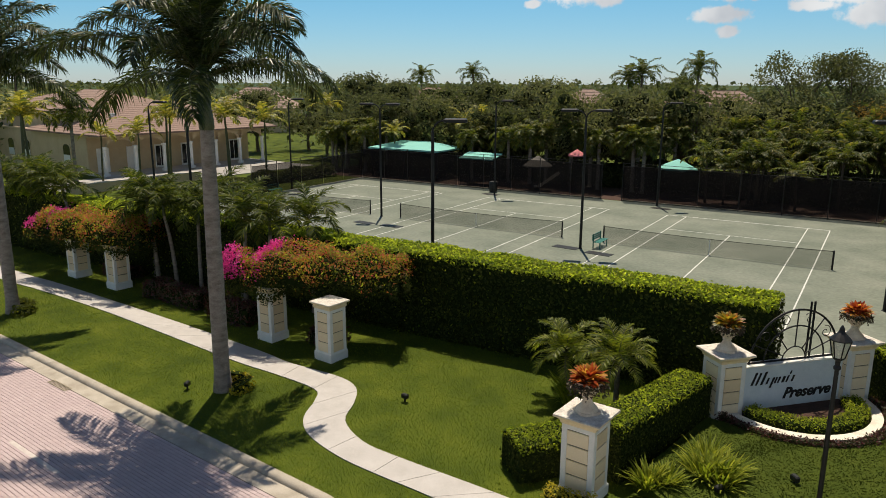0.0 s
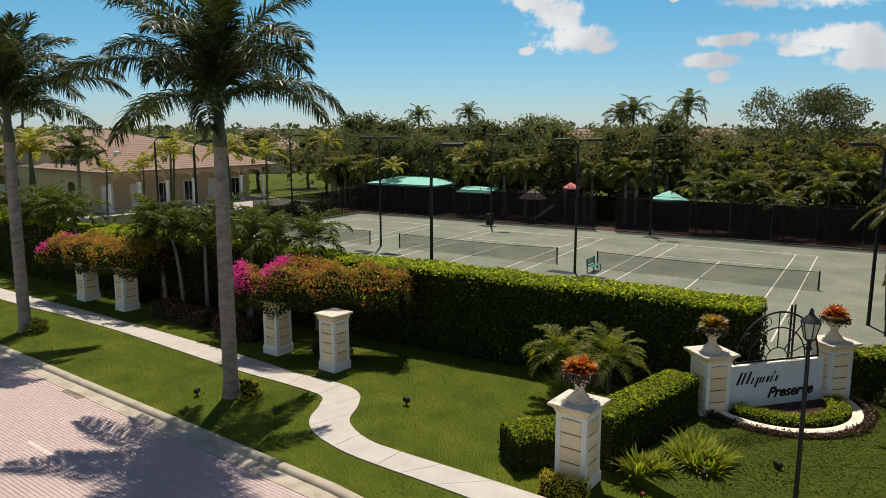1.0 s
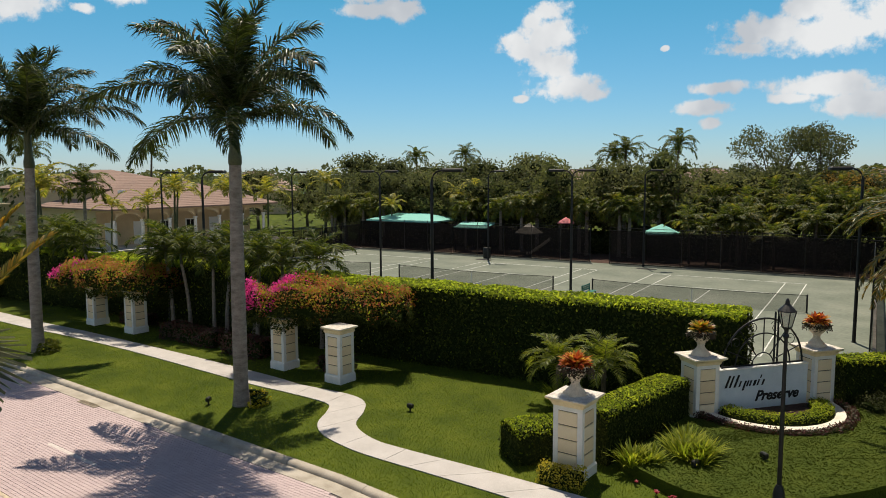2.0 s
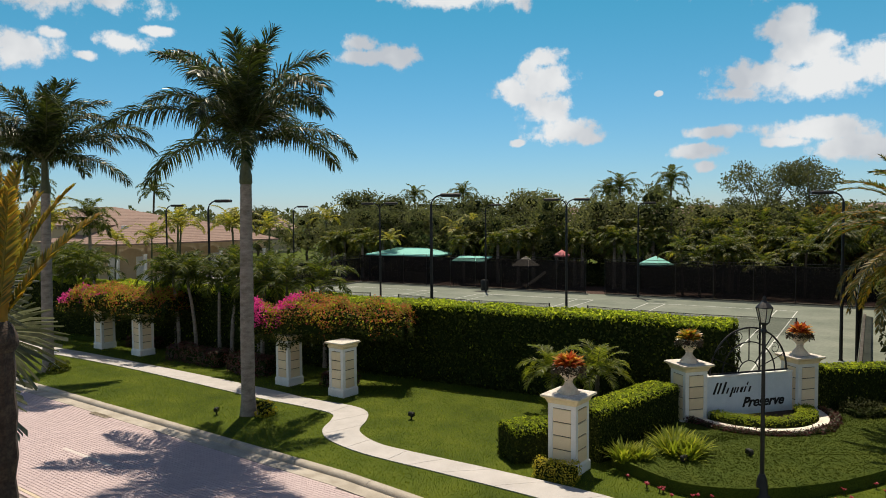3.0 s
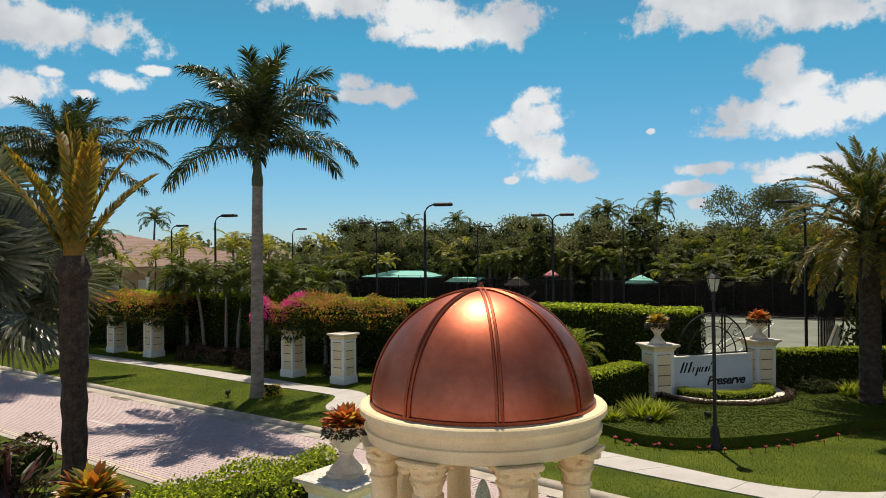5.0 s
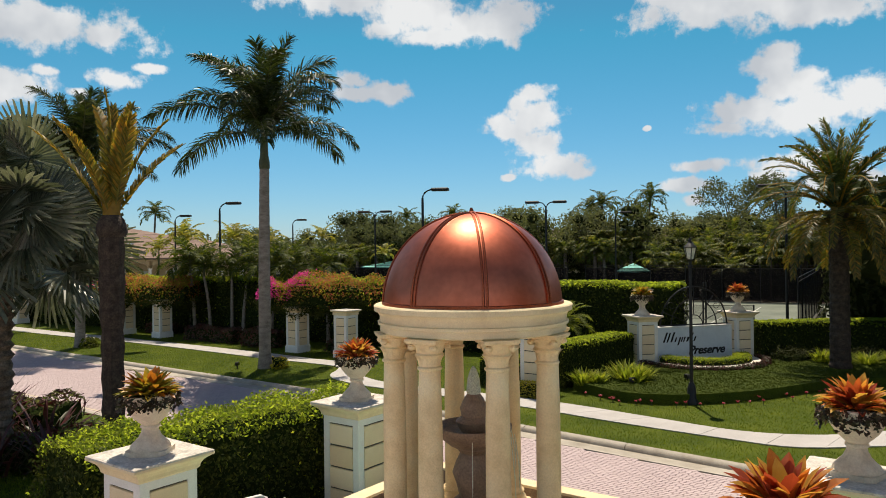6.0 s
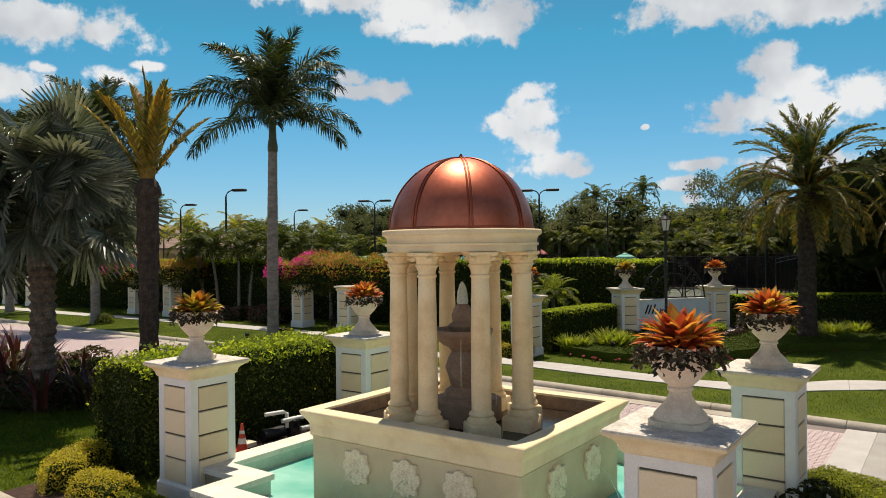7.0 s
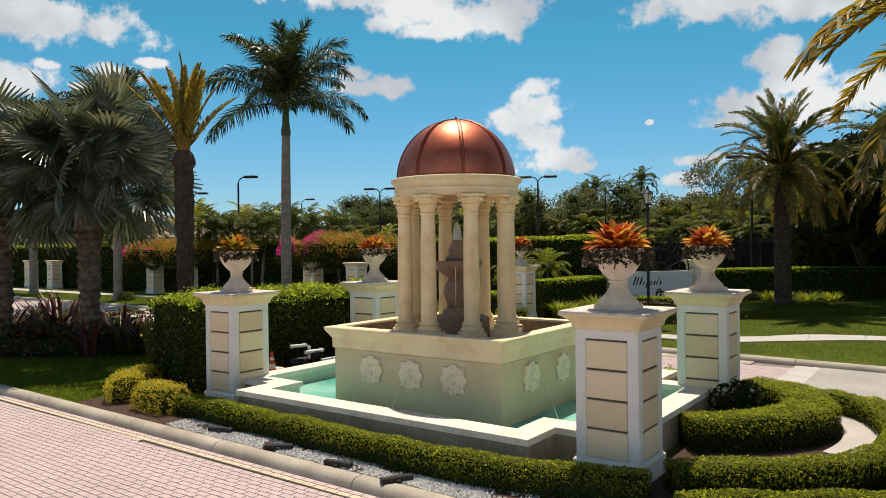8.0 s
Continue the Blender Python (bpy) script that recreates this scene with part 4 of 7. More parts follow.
for sx, sy, dx, dy in ((-0.87, BY0, 0, -1), (0.01, BY0, 0, -1), (BX, -0.49, 1, 0), (BX, 0.63, 1, 0)):
    pts = [(sx + dx * (0.07 + 0.42 * t) - 0.06 * t * (dy != 0), sy + dy * (0.07 + 0.42 * t), 0.90 - 0.60 * t * t) for t in (0, 0.25, 0.5, 0.75, 1.0)]
    part("water_jet", Shape().tube(pts, [0.005, 0.005, 0.006, 0.007, 0.009], 5), SPLASH, fountain, "thin arc of water")


# ---- palms ----
def frond_mesh(name, mats, el0, droop, length, pairs, leaflet, width, hang, plume, seed, start=0.1, curl=1.3, forward=0.6):
    """A feather leaf that leaves the crown along +x at the elevation el0 (degrees): a tapered midrib with many leaflets."""
    rng = np.random.default_rng(seed)
    steps = 24 if pairs > 33 else 10
    s = np.linspace(0, 1, steps + 1)
    th = np.radians(el0) - np.radians(droop) * s ** curl
    px = np.concatenate([[0], np.cumsum(np.cos(th[:-1]) * length / steps)])
    pz = np.concatenate([[0], np.cumsum(np.sin(th[:-1]) * length / steps)])
    sway = rng.uniform(-0.12, 0.12) * length * s ** 2
    t = np.repeat(np.linspace(start, 0.995, pairs), 2)
    n = len(t)
    side = np.tile([1.0, -1.0], pairs)
    t = np.clip(t + rng.normal(0, 0.004, n), 0, 1)
    base = np.stack([np.interp(t, s, px), np.interp(t, s, sway), np.interp(t, s, pz)], 1)
    ang = np.interp(t, s, th)
    tan = np.stack([np.cos(ang), np.zeros(n), np.sin(ang)], 1)
    up = np.stack([-np.sin(ang), np.zeros(n), np.cos(ang)], 1)
    lat = np.stack([np.zeros(n), side, np.zeros(n)], 1)
    fw = forward + 0.8 * t ** 3
    d0 = lat + tan * fw[:, None] + up * (0.25 + rng.uniform(-plume, plume, n))[:, None]
    d0 /= np.linalg.norm(d0, axis=1)[:, None]
    ll = (leaflet * (0.35 + 0.65 * np.sin(np.pi * np.clip(t * 0.93 + 0.05, 0, 1)) ** 0.6) * rng.uniform(0.85, 1.1, n))[:, None]
    h = (hang * rng.uniform(0.6, 1.3, n))[:, None]
    d1 = d0 + np.array([0, 0, -1]) * h * 0.6
    d1 /= np.linalg.norm(d1, axis=1)[:, None]
    d2 = d1 + np.array([0, 0, -1]) * h
    d2 /= np.linalg.norm(d2, axis=1)[:, None]
    wv = np.cross(d0, up + 0.5 * rng.normal(0, 1, (n, 3)))
    wv /= np.linalg.norm(wv, axis=1)[:, None] + 1e-9
    wv *= width * 0.5
    m1 = base + d0 * ll * 0.35
    m2 = m1 + d1 * ll * 0.35
    tip = m2 + d2 * ll * 0.3
    v = np.stack([base - wv * 0.5, base + wv * 0.5, m1 - wv, m1 + wv, m2 - wv * 0.8, m2 + wv * 0.8, tip - wv * 0.08, tip + wv * 0.08], 1).reshape(-1, 3)
    o = (np.arange(n) * 8)[:, None]
    faces = np.concatenate([o + [0, 1, 3, 2], o + [2, 3, 5, 4], o + [4, 5, 7, 6]], 1).reshape(-1, 4)
    # midrib, four sided
    r = 0.035 * length / 3 * (1 - 0.85 * s) + 0.004
    ring = []
    for a, b in ((0, 1), (1, 0.2), (0, -0.7), (-1, 0.2)):
        ring.append(np.stack([px - np.sin(th) * r * b, sway + r * a, pz + np.cos(th) * r * b], 1))
    rv = np.stack(ring, 1).reshape(-1, 3)
    ro = len(v) + (np.arange(steps) * 4)[:, None]
    rf = np.concatenate([np.concatenate([ro + [k, (k + 1) % 4, 4 + (k + 1) % 4, 4 + k]], 1) for k in range(4)], 0)
    allv, allf = np.concatenate([v, rv]), np.concatenate([faces, rf])
    idx = np.concatenate([np.zeros(len(faces), int), np.ones(len(rf), int)])
    return fast_mesh(name, allv, allf.ravel(), 4, mats, idx)


def fan_mesh(name, mats, petiole, radius, seed, el0=30, segs=34, sag=0.35, spreadang=250):
    """A fan leaf on its stalk, leaving the crown along +x."""
    rng = np.random.default_rng(seed)
    e = np.radians(el0)
    stalk = [(0, 0, 0), (petiole * 0.5 * math.cos(e), 0, petiole * 0.5 * math.sin(e) + 0.02), (petiole * math.cos(e), 0, petiole * math.sin(e) - 0.03)]
    sh = Shape().tube(stalk, [0.035, 0.028, 0.02], 5)
    c = np.array(stalk[-1])
    fwd = np.array([math.cos(e - 0.5), 0, math.sin(e - 0.5)])
    lat = np.array([0, 1.0, 0])
    nor = np.cross(fwd, lat)
    verts, faces = list(sh.v), []
    kfaces = [f for f in sh.f if len(f) == 4]
    da = np.radians(spreadang) / segs
    for i in range(segs):
        a = -np.radians(spreadang) / 2 + (i + 0.5) * da
        r = radius * (0.92 + 0.1 * math.cos(a)) * rng.uniform(0.9, 1.08)
        split = 0.64 * r

        def at(ang, rad, lift):
            cup = -0.16 * rad * abs(math.sin(ang)) + 0.02
            p = c + (fwd * math.cos(ang) + lat * math.sin(ang)) * rad + nor * (cup + lift)
            p[2] -= sag * (rad / radius) ** 2.2 * 0.35 * radius * rng.uniform(0.7, 1.3)
            return tuple(p)
        o = len(verts)
        verts += [tuple(c), at(a - da / 2, split, 0.0), at(a, split * 1.02, 0.035), at(a + da / 2, split, 0.0), at(a - da * 0.12, r, 0.01), at(a + da * 0.12, r, 0.01)]
        faces += [(o, o + 1, o + 2, o + 2), (o, o + 2, o + 3, o + 3), (o + 1, o + 4, o + 5, o + 2), (o + 2, o + 5, o + 3, o + 3)]
    s2 = Shape()
    s2.v, s2.f = verts, kfaces + [tuple(dict.fromkeys(f)) for f in faces]
    me = bpy.data.meshes.new(name)
    me.from_pydata(s2.v, [], s2.f)
    for m in mats:
        me.materials.append(m)
    for p in me.polygons:
        p.material_index = 1 if p.index < len(kfaces) else 0
    return me


def trunk_shape(height, r0, r1, lean=(0, 0), rings=40, ripple=0.012, bulge=0.0, n=18, seed=0):
    rng = random.Random(seed)
    pts = []
    for i in range(rings + 1):
        s = i / rings
        r = r0 + (r1 - r0) * s + bulge * math.sin(math.pi * min(1, s * 1.15)) + (0.35 * r0 * (1 - s * 9) ** 2 if s < 0.11 else 0)
        r *= 1 + (ripple if i % 2 else -ripple) + rng.uniform(-ripple, ripple)
        pts.append([(lean[0] * s * s + r * math.cos(2 * math.pi * k / n), lean[1] * s * s + r * math.sin(2 * math.pi * k / n), height * s) for k in range(n)])
    return Shape().rings(pts)


def palm(name, label, at, group, height, r0, r1, fronds, crown, trunk_mat, bulge=0.0, shaft=None, ripple=0.012, lean=(0, 0), seed=0, turn=0.0, twist=8.0):
    """trunk, an optional crownshaft, and leaves: (mesh, how many, azimuth of the first, lift above the top)."""
    rng = random.Random(seed)
    ob = thing(name, label, "palm tree", group, at)
    part("trunk", trunk_shape(height, r0, r1, lean, 44 if r0 > 0.2 else 16, ripple, bulge, 18 if r0 > 0.2 else 9, seed), trunk_mat, ob, smooth=ripple < 0.02)
    top = height
    if shaft:
        part("crownshaft", Shape().lathe([(r1 * 1.0, height - 0.02), (r1 * 1.12, height + 0.05), (r1 * 1.10, height + shaft * 0.16), (r1 * 0.86, height + shaft * 0.32), (r1 * 0.78, height + shaft * 0.6), (r1 * 0.72, height + shaft * 0.85), (r1 * 0.5, height + shaft * 1.06)], 18, lean[0], lean[1]), SHAFT, ob, "smooth green crownshaft", smooth=True)
        top = height + shaft
    for me, count, az0, lift in fronds:
        for k in range(count):
            az = az0 + 360 * k / count + rng.uniform(-14, 14) + turn
            f = part("frond", me, None, ob)
            f.matrix_basis = pose(lean[0], lean[1], top + lift, 0, 0, az) @ pose(0, 0, 0, rng.uniform(-twist, twist), rng.uniform(-7, 7), 0) @ Matrix.Scale(rng.uniform(0.84, 1.08), 4)
    return ob


RM = (PALM, SHAFT)
royal = [frond_mesh("royal_frond", RM, el, dr, le, int(pr * 0.9), ll, 0.046, hg, 0.6, sd, 0.08, cu, fw) for el, dr, le, pr, ll, hg, sd, cu, fw in ((82, 28, 3.6, 130, 0.9, 0.4, 1, 2.2, 0.8), (64, 64, 4.0, 160, 1.0, 0.65, 2, 1.9, 0.6), (46, 78, 4.8, 175, 1.05, 0.9, 3, 1.7, 0.55), (30, 80, 5.1, 175, 1.05, 1.1, 4, 1.6, 0.5), (12, 64, 4.8, 165, 1.0, 1.3, 5, 1.4, 0.5))]
ROYALS = "royal palms along the road"
royal_set = [(royal[0], 4, 20, 0.0), (royal[1], 5, 60, -0.05), (royal[2], 5, 10, -0.12), (royal[3], 6, 45, -0.2), (royal[4], 3, 80, -0.28)]
main_palm = palm("royal_palm", "tall royal palm with a grey ringed trunk on the lawn", pose(-19.2, 12.95, 0), ROYALS, 8.45, 0.245, 0.205, royal_set, None, ROYAL_TRUNK, 0.02, 1.75, 0.012, (0.1, 0.0), 5, 0)
copy_thing(main_palm, pose(-33.2, 12.3, 0, 0, 0, 70))
copy_thing(main_palm, pose(-46.0, 13.3, 0, 0, 0, 150))
copy_thing(main_palm, pose(-60.0, 13.3, 0, 0, 0, 250))

# small palms in clumps between the portals
adon = [frond_mesh("arching_frond", (SMALL_PALM, SHAFT), el, dr, le, 34, 0.6, 0.05, 0.55, 0.4, sd, 0.16) for el, dr, le, sd in ((80, 70, 1.9, 11), (58, 105, 2.1, 12), (28, 110, 2.0, 13))]
adon_set = [(adon[0], 3, 0, 0), (adon[1], 5, 30, -0.05), (adon[2], 5, 60, -0.1)]
small = palm("small_palm", "slender small palm with a pale trunk in a clump", pose(-24.4, 19.2, 0), "small palms by the hedge", 3.55, 0.11, 0.075, adon_set, None, ROYAL_TRUNK, 0, 0.5, 0.02, (0.35, -0.1), 8)
rs = random.Random(21)
for i, (x, y, h) in enumerate(((-25.8, 19.0, 1.02), (-29.1, 19.7, 1.08), (-29.6, 19.3, 0.95), (-31.2, 19.0, 1.0), (-32.3, 18.7, 1.06), (-33.7, 19.4, 0.96), (-27.3, 20.0, 1.0), (-22.9, 20.4, 1.0), (-40.6, 18.8, 1.0), (-42.8, 19.0, 1.05), (-45.0, 18.6, 1.05), (-46.5, 19.0, 0.96), (-48.0, 18.7, 1.0))):
    o = copy_thing(small, pose(x, y, 0, 0, 0, 77 * i))
    o.scale = (h, h, h)

# Phoenix palms and the sprouting date palm
phx = [frond_mesh("phoenix_frond", (DATE_GREEN, DATE), el, dr, le, 96, 0.38, 0.037, 0.2, 0.4, sd, 0.05, 1.4, 0.8) for el, dr, le, sd in ((84, 45, 3.2, 31), (66, 80, 3.8, 32), (44, 105, 4.0, 33))]
phx += [frond_mesh("drooping_phoenix_frond", (OLD_DATE, DATE), el, dr, le, 90, 0.38, 0.039, 0.25, 0.35, sd, 0.05, 1.2, 0.8) for el, dr, le, sd in ((20, 105, 3.9, 34),)]
phx_old = frond_mesh("old_phoenix_frond", (OLD_DATE, DATE), -8, 78, 3.3, 84, 0.38, 0.039, 0.35, 0.3, 35, 0.08)
phx_set = [(phx[0], 10, 0, 0.2), (phx[1], 16, 12, 0.1), (phx[2], 18, 25, 0.0), (phx[3], 15, 5, -0.1), (phx_old, 14, 20, -0.2)]
phoenix = palm("date_palm", "large date palm with arching yellow-green fronds", pose(1.05, 23.2, 0), "date palms", 6.15, 0.36, 0.33, phx_set, None, DARK_BARK, 0, None, 0.04, (0, 0), 41)
copy_thing(phoenix, pose(5.6, 26.5, 0, 0, 0, 100))
young = [frond_mesh("upright_frond", (DATE, DATE), el, dr, 2.6, 110, 0.30, 0.042, 0.12, 0.12, sd, 0.16, 1.8, 1.1) for el, dr, sd in ((87, 10, 51), (73, 26, 52), (60, 24, 53))]
sprout = palm("date_palm", "sprouting date palm with upright orange-green fronds and dark trunk", pose(-9.6, 0.85, 0), "date palms", 5.3, 0.20, 0.26, [(young[0], 3, 0, 0.35), (young[1], 5, 40, 0.3), (young[2], 5, 10, 0.25)], None, DARK_BARK, 0.0, None, 0.07, (0.0, 0), 61)
part("crown_base", Shape().lathe([(0.26, 5.27), (0.31, 5.36), (0.30, 5.5), (0.24, 5.64), (0.16, 5.74)], 18), DARK_BARK, sprout, "rounded dark top of the trunk", smooth=True)
part("leaf_sheath", Shape().lathe([(0.18, 5.62), (0.17, 5.8), (0.19, 6.0), (0.16, 6.15)], 16), DATE, sprout, "green-gold leaf bases", smooth=True)

# silver fan palms
fans = [fan_mesh("fan", (SILVER, SILVER), pe, ra, sd, el, 46, sg, 300) for el, sd, sg, pe, ra in ((82, 71, 0.06, 2.1, 1.35), (64, 72, 0.10, 2.1, 1.4), (42, 73, 0.2, 2.0, 1.4), (18, 74, 0.4, 1.8, 1.35), (-10, 75, 0.75, 1.5, 1.25))]
fan_set = [(fans[0], 6, 0, 0.15), (fans[1], 10, 20, 0.1), (fans[2], 11, 0, 0), (fans[3], 9, 15, -0.15), (fans[4], 5, 35, -0.3)]
fan_palm = palm("fan_palm", "silver-green fan palm with broad pleated leaves", pose(-13.2, 0.1, 0), "fan palms on the island", 5.0, 0.27, 0.33, fan_set, None, FAN_BARK, 0, None, 0.09, (0, 0), 81, 0, 75)

copy_thing(fan_palm, pose(-15.8, -1.2, -0.4, 0, 0, 120))

# pygmy date palms before the hedge
pyg = [frond_mesh("pygmy_frond", (PYGMY, SHAFT), el, dr, 1.5, 46, 0.36, 0.026, 0.35, 0.25, sd, 0.12) for el, dr, sd in ((78, 75, 91), (58, 105, 92), (30, 100, 93))]
pygmy = palm("pygmy_palm", "small pygmy date palm with fine arching fronds", pose(-8.25, 19.1, 0), "pygmy palms before the hedge", 1.75, 0.09, 0.08, [(pyg[0], 7, 0, 0), (pyg[1], 10, 20, 0), (pyg[2], 9, 10, -0.05)], None, BARK, 0, None, 0.05, (0, 0), 95)
copy_thing(pygmy, pose(-10.05, 19.3, -0.25, 0, 0, 70))

# ---- hedges ----
tall_line = resample([(-75, 15.9), (-4.8, 23.1)], 1.2)
shrub("tall_hedge", "tall clipped ficus hedge with a sunlit top", "hedge", rounded_hedge(tall_line, 0.9, 0, 3.36, 0.2), [HEDGE, SHADED_FICUS], 220, 0.13, 101, lump_size=0.10, lump_scale=1.2, spread=0.45, top=2.0, side=0.7)
# both bougainvilleas: low leaves take the shaded leaf colour, so the underside reads dark
shrub("bougainvillea", "bougainvillea with magenta, orange and green leaves over a portal", "bougainvillea", rounded_hedge(smooth_line([(-23.2, 16.7), (-21.6, 17.2), (-20.2, 18.1), (-18.7, 19.1), (-17.3, 19.9)], 4), 1.05, 2.1, 3.5, 0.55), [BOUG, MAGENTA, HEDGE, SHADED_FICUS], 440, 0.10, 102, jitter=0.09, spread=0.8, group="bougainvilleas over the portals", lump_size=0.42, lump_scale=1.7,
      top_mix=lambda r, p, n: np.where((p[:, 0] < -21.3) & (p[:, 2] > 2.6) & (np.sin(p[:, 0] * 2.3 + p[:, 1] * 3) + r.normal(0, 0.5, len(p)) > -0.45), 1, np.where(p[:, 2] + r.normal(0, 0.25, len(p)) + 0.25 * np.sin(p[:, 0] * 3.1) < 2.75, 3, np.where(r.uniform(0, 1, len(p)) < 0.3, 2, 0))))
shrub("bougainvillea", "bougainvillea with magenta and yellow leaves over a portal", "bougainvillea", rounded_hedge(smooth_line([(-39.0, 16.8), (-36.5, 17.0), (-33.5, 17.4), (-31.8, 18.2)], 4), 1.25, 2.05, 3.3, 0.55), [BOUG, MAGENTA, HEDGE, SHADED_FICUS], 280, 0.12, 103, jitter=0.09, spread=0.8, group="bougainvilleas over the portals", lump_size=0.42, lump_scale=1.7,
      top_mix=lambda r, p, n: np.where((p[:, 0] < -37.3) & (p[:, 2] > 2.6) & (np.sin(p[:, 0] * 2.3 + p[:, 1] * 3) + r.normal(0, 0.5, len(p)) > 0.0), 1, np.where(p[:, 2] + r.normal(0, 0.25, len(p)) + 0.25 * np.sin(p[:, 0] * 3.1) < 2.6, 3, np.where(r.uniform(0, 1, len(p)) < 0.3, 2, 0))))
shrub("hedge", "clipped hedge between the lawn pier and the sign", "hedge", rounded_hedge(resample([(-7.05, 15.6), (-6.3, 20.2)], 0.8), 0.55, 0, 1.55, 0.12), [HEDGE, SHADED_FICUS], 480, 0.078, 104, lump_size=0.02, jitter=0.012, spread=0.2, shrink=0.01)
shrub("hedge", "low clipped hedge block beside the lawn pier", "hedge", rounded_hedge(resample([(-9.0, 14.3), (-7.9, 15.9)], 0.6), 0.6, 0, 1.05, 0.2), [HEDGE, SHADED_FICUS], 480, 0.078, 105, lump_size=0.03, jitter=0.015, spread=0.3, shrink=0.02)
shrub("hedge", "clipped hedge beyond the sign", "hedge", rounded_hedge(resample([(-2.3, 25.0), (0.3, 27.4), (12, 34)], 0.8), 0.55, 0, 1.75, 0.12), [HEDGE, SHADED_FICUS], 300, 0.09, 106, lump_size=0.02, jitter=0.015, spread=0.2, shrink=0.01)
shrub("hedge", "tall clipped hedge block beside the fountain pool", "hedge", rounded_hedge(smooth_line([(-6.25, -1.9), (-6.1, 0.4), (-5.75, 2.6), (-5.4, 3.5)], 4), 0.82, 0, 2.0, 0.25), [HEDGE, SHADED_FICUS], 720, 0.069, 107, lump_size=0.14, lump_scale=2.0, jitter=0.06)
shrub("low_hedge", "low trimmed hedge along the fountain pool", "hedge", rounded_hedge(smooth_line([(-4.25, -2.86), (-2, -2.95), (0.2, -3.06), (1.8, -3.10), (3.0, -2.98), (3.8, -2.72), (4.5, -2.60)], 4), 0.20, 0, 0.38, 0.10), [LOW_LEAF, SHADED_FICUS], 3000, 0.033, 108, lump_size=0.03, lump_scale=3.5, jitter=0.010, spread=0.25, shrink=0.02, loose_top=0.6)

bed_line = smooth_line([(-6.2, 15.6), (-4.9, 14.9), (-3.6, 14.6), (-2.0, 15.4), (-0.4, 17.3), (1.0, 19.9), (3.5, 22.5), (7, 25.0), (7, 28.5), (-1.2, 25.0), (-1.2, 23.2), (-2.4, 20.8), (-4.6, 20.1), (-5.8, 20.0)], 3)
shrub("ground_cover", "clipped yellow-green ground cover bed below the sign", "ground cover", Shape().rings([[(x, y, 0) for x, y in bed_line], [(x, y, 0.33) for x, y in bed_line]]), [COVER], 680, 0.050, 109, core=COVER, shrink=0.0, lump_size=0.0, jitter=0.006, spread=0.6, loose_top=1.0)

# ---- courts ----
court_at = pose(-12.67, 41.9, 0, 0, 0, 5.7)


def on_court(u, v):
    p = court_at @ Vector((u, v, 0))
    return (p.x, p.y)


structure("court_surface", Shape().prism([on_court(-38.4, -17.2), on_court(11.2, -17.2), on_court(11.2, 16.4), on_court(-38.4, 16.4)], -0.1, 0.02), COURT, "green clay tennis court surface", "tennis court")
for c in range(3):
    u0 = -15.6 * c
    s = Shape()

    def mark(a, b, c2, d):
        s.prism([on_court(u0 + a, b), on_court(u0 + c2, b), on_court(u0 + c2, d), on_court(u0 + a, d)], 0.02, 0.026)
    for u in (-5.485, -4.115, 4.115, 5.485):
        mark(u - 0.035, -11.9, u + 0.035, 11.9)
    for v in (-11.89, 11.89):
        mark(-5.5, v - 0.05, 5.5, v + 0.05)
    for v in (-6.4, 6.4):
        mark(-4.1, v - 0.035, 4.1, v + 0.035)
    mark(-0.035, -6.4, 0.035, 6.4)
    structure("court_lines", s, LINE, "white lines of a tennis court", "court lines")
    net = thing("tennis_net", "dark tennis net with a pale top band between two posts", "tennis net", "tennis nets", court_at @ pose(u0, 0, 0))
    for u in (-6.4, 6.4):
        part("post", Shape().lathe([(0.05, 0.0), (0.05, 1.05), (0.03, 1.1)], 10, u, 0), IRON, net)
    mesh_s = Shape()
    for i in range(32):
        u = -6.35 + 12.7 * i / 32
        mesh_s.box(u, -0.004, 0.03, u + 12.7 / 32, 0.004, 0.97 + 0.08 * (abs(u + 0.2) / 6.4) ** 2, 0.001)
    part("netting", mesh_s, NETTING, net)
    band_s = Shape()
    band_s.tube([(-6.4 + 12.8 * i / 16, 0, 0.96 + 0.09 * (abs(i - 8) / 8) ** 2) for i in range(17)], 0.018, 5)
    part("top_band", band_s, NET, net)
    part("centre_strap", Shape().box(-0.025, -0.01, 0.02, 0.025, 0.01, 0.94), WHITE, net)
# court lights
LIGHTS = "court light poles"


def light_pole(at, double, height=8.3):
    ob = thing("court_light", "black court light pole with two flat lamp heads" if double else "black court light pole with a curved arm and flat lamp head", "light pole", LIGHTS, at)
    part("pole", Shape().lathe([(0.12, 0.0), (0.12, 0.05), (0.085, 0.06), (0.07, height - 0.9), (0.06, height - 0.5)], 10), IRON, ob)
    for sgn in ((-1, 1) if double else (1,)):
        arc = [(sgn * 0.5 * (1 - math.cos(a)), 0, height - 0.55 + 0.5 * math.sin(a)) for a in [radians(90 * i / 8) for i in range(9)]]
        part("arm", Shape().tube(arc, 0.045, 6), IRON, ob)
        part("lamp_head", Shape().box(sgn * 0.98 - 0.5, -0.24, height - 0.13, sgn * 0.98 + 0.5, 0.24, height + 0.05, 0.05), IRON, ob)
    return ob


pole_pair = light_pole(pose(-36.0, 39.2, 0, 0, 0, 25), True)
copy_thing(pole_pair, pose(-19.4, 38.8, 0, 0, 0, 25))
pole_one = light_pole(pose(-19.4, 24.3, 0, 0, 0, 30), False)
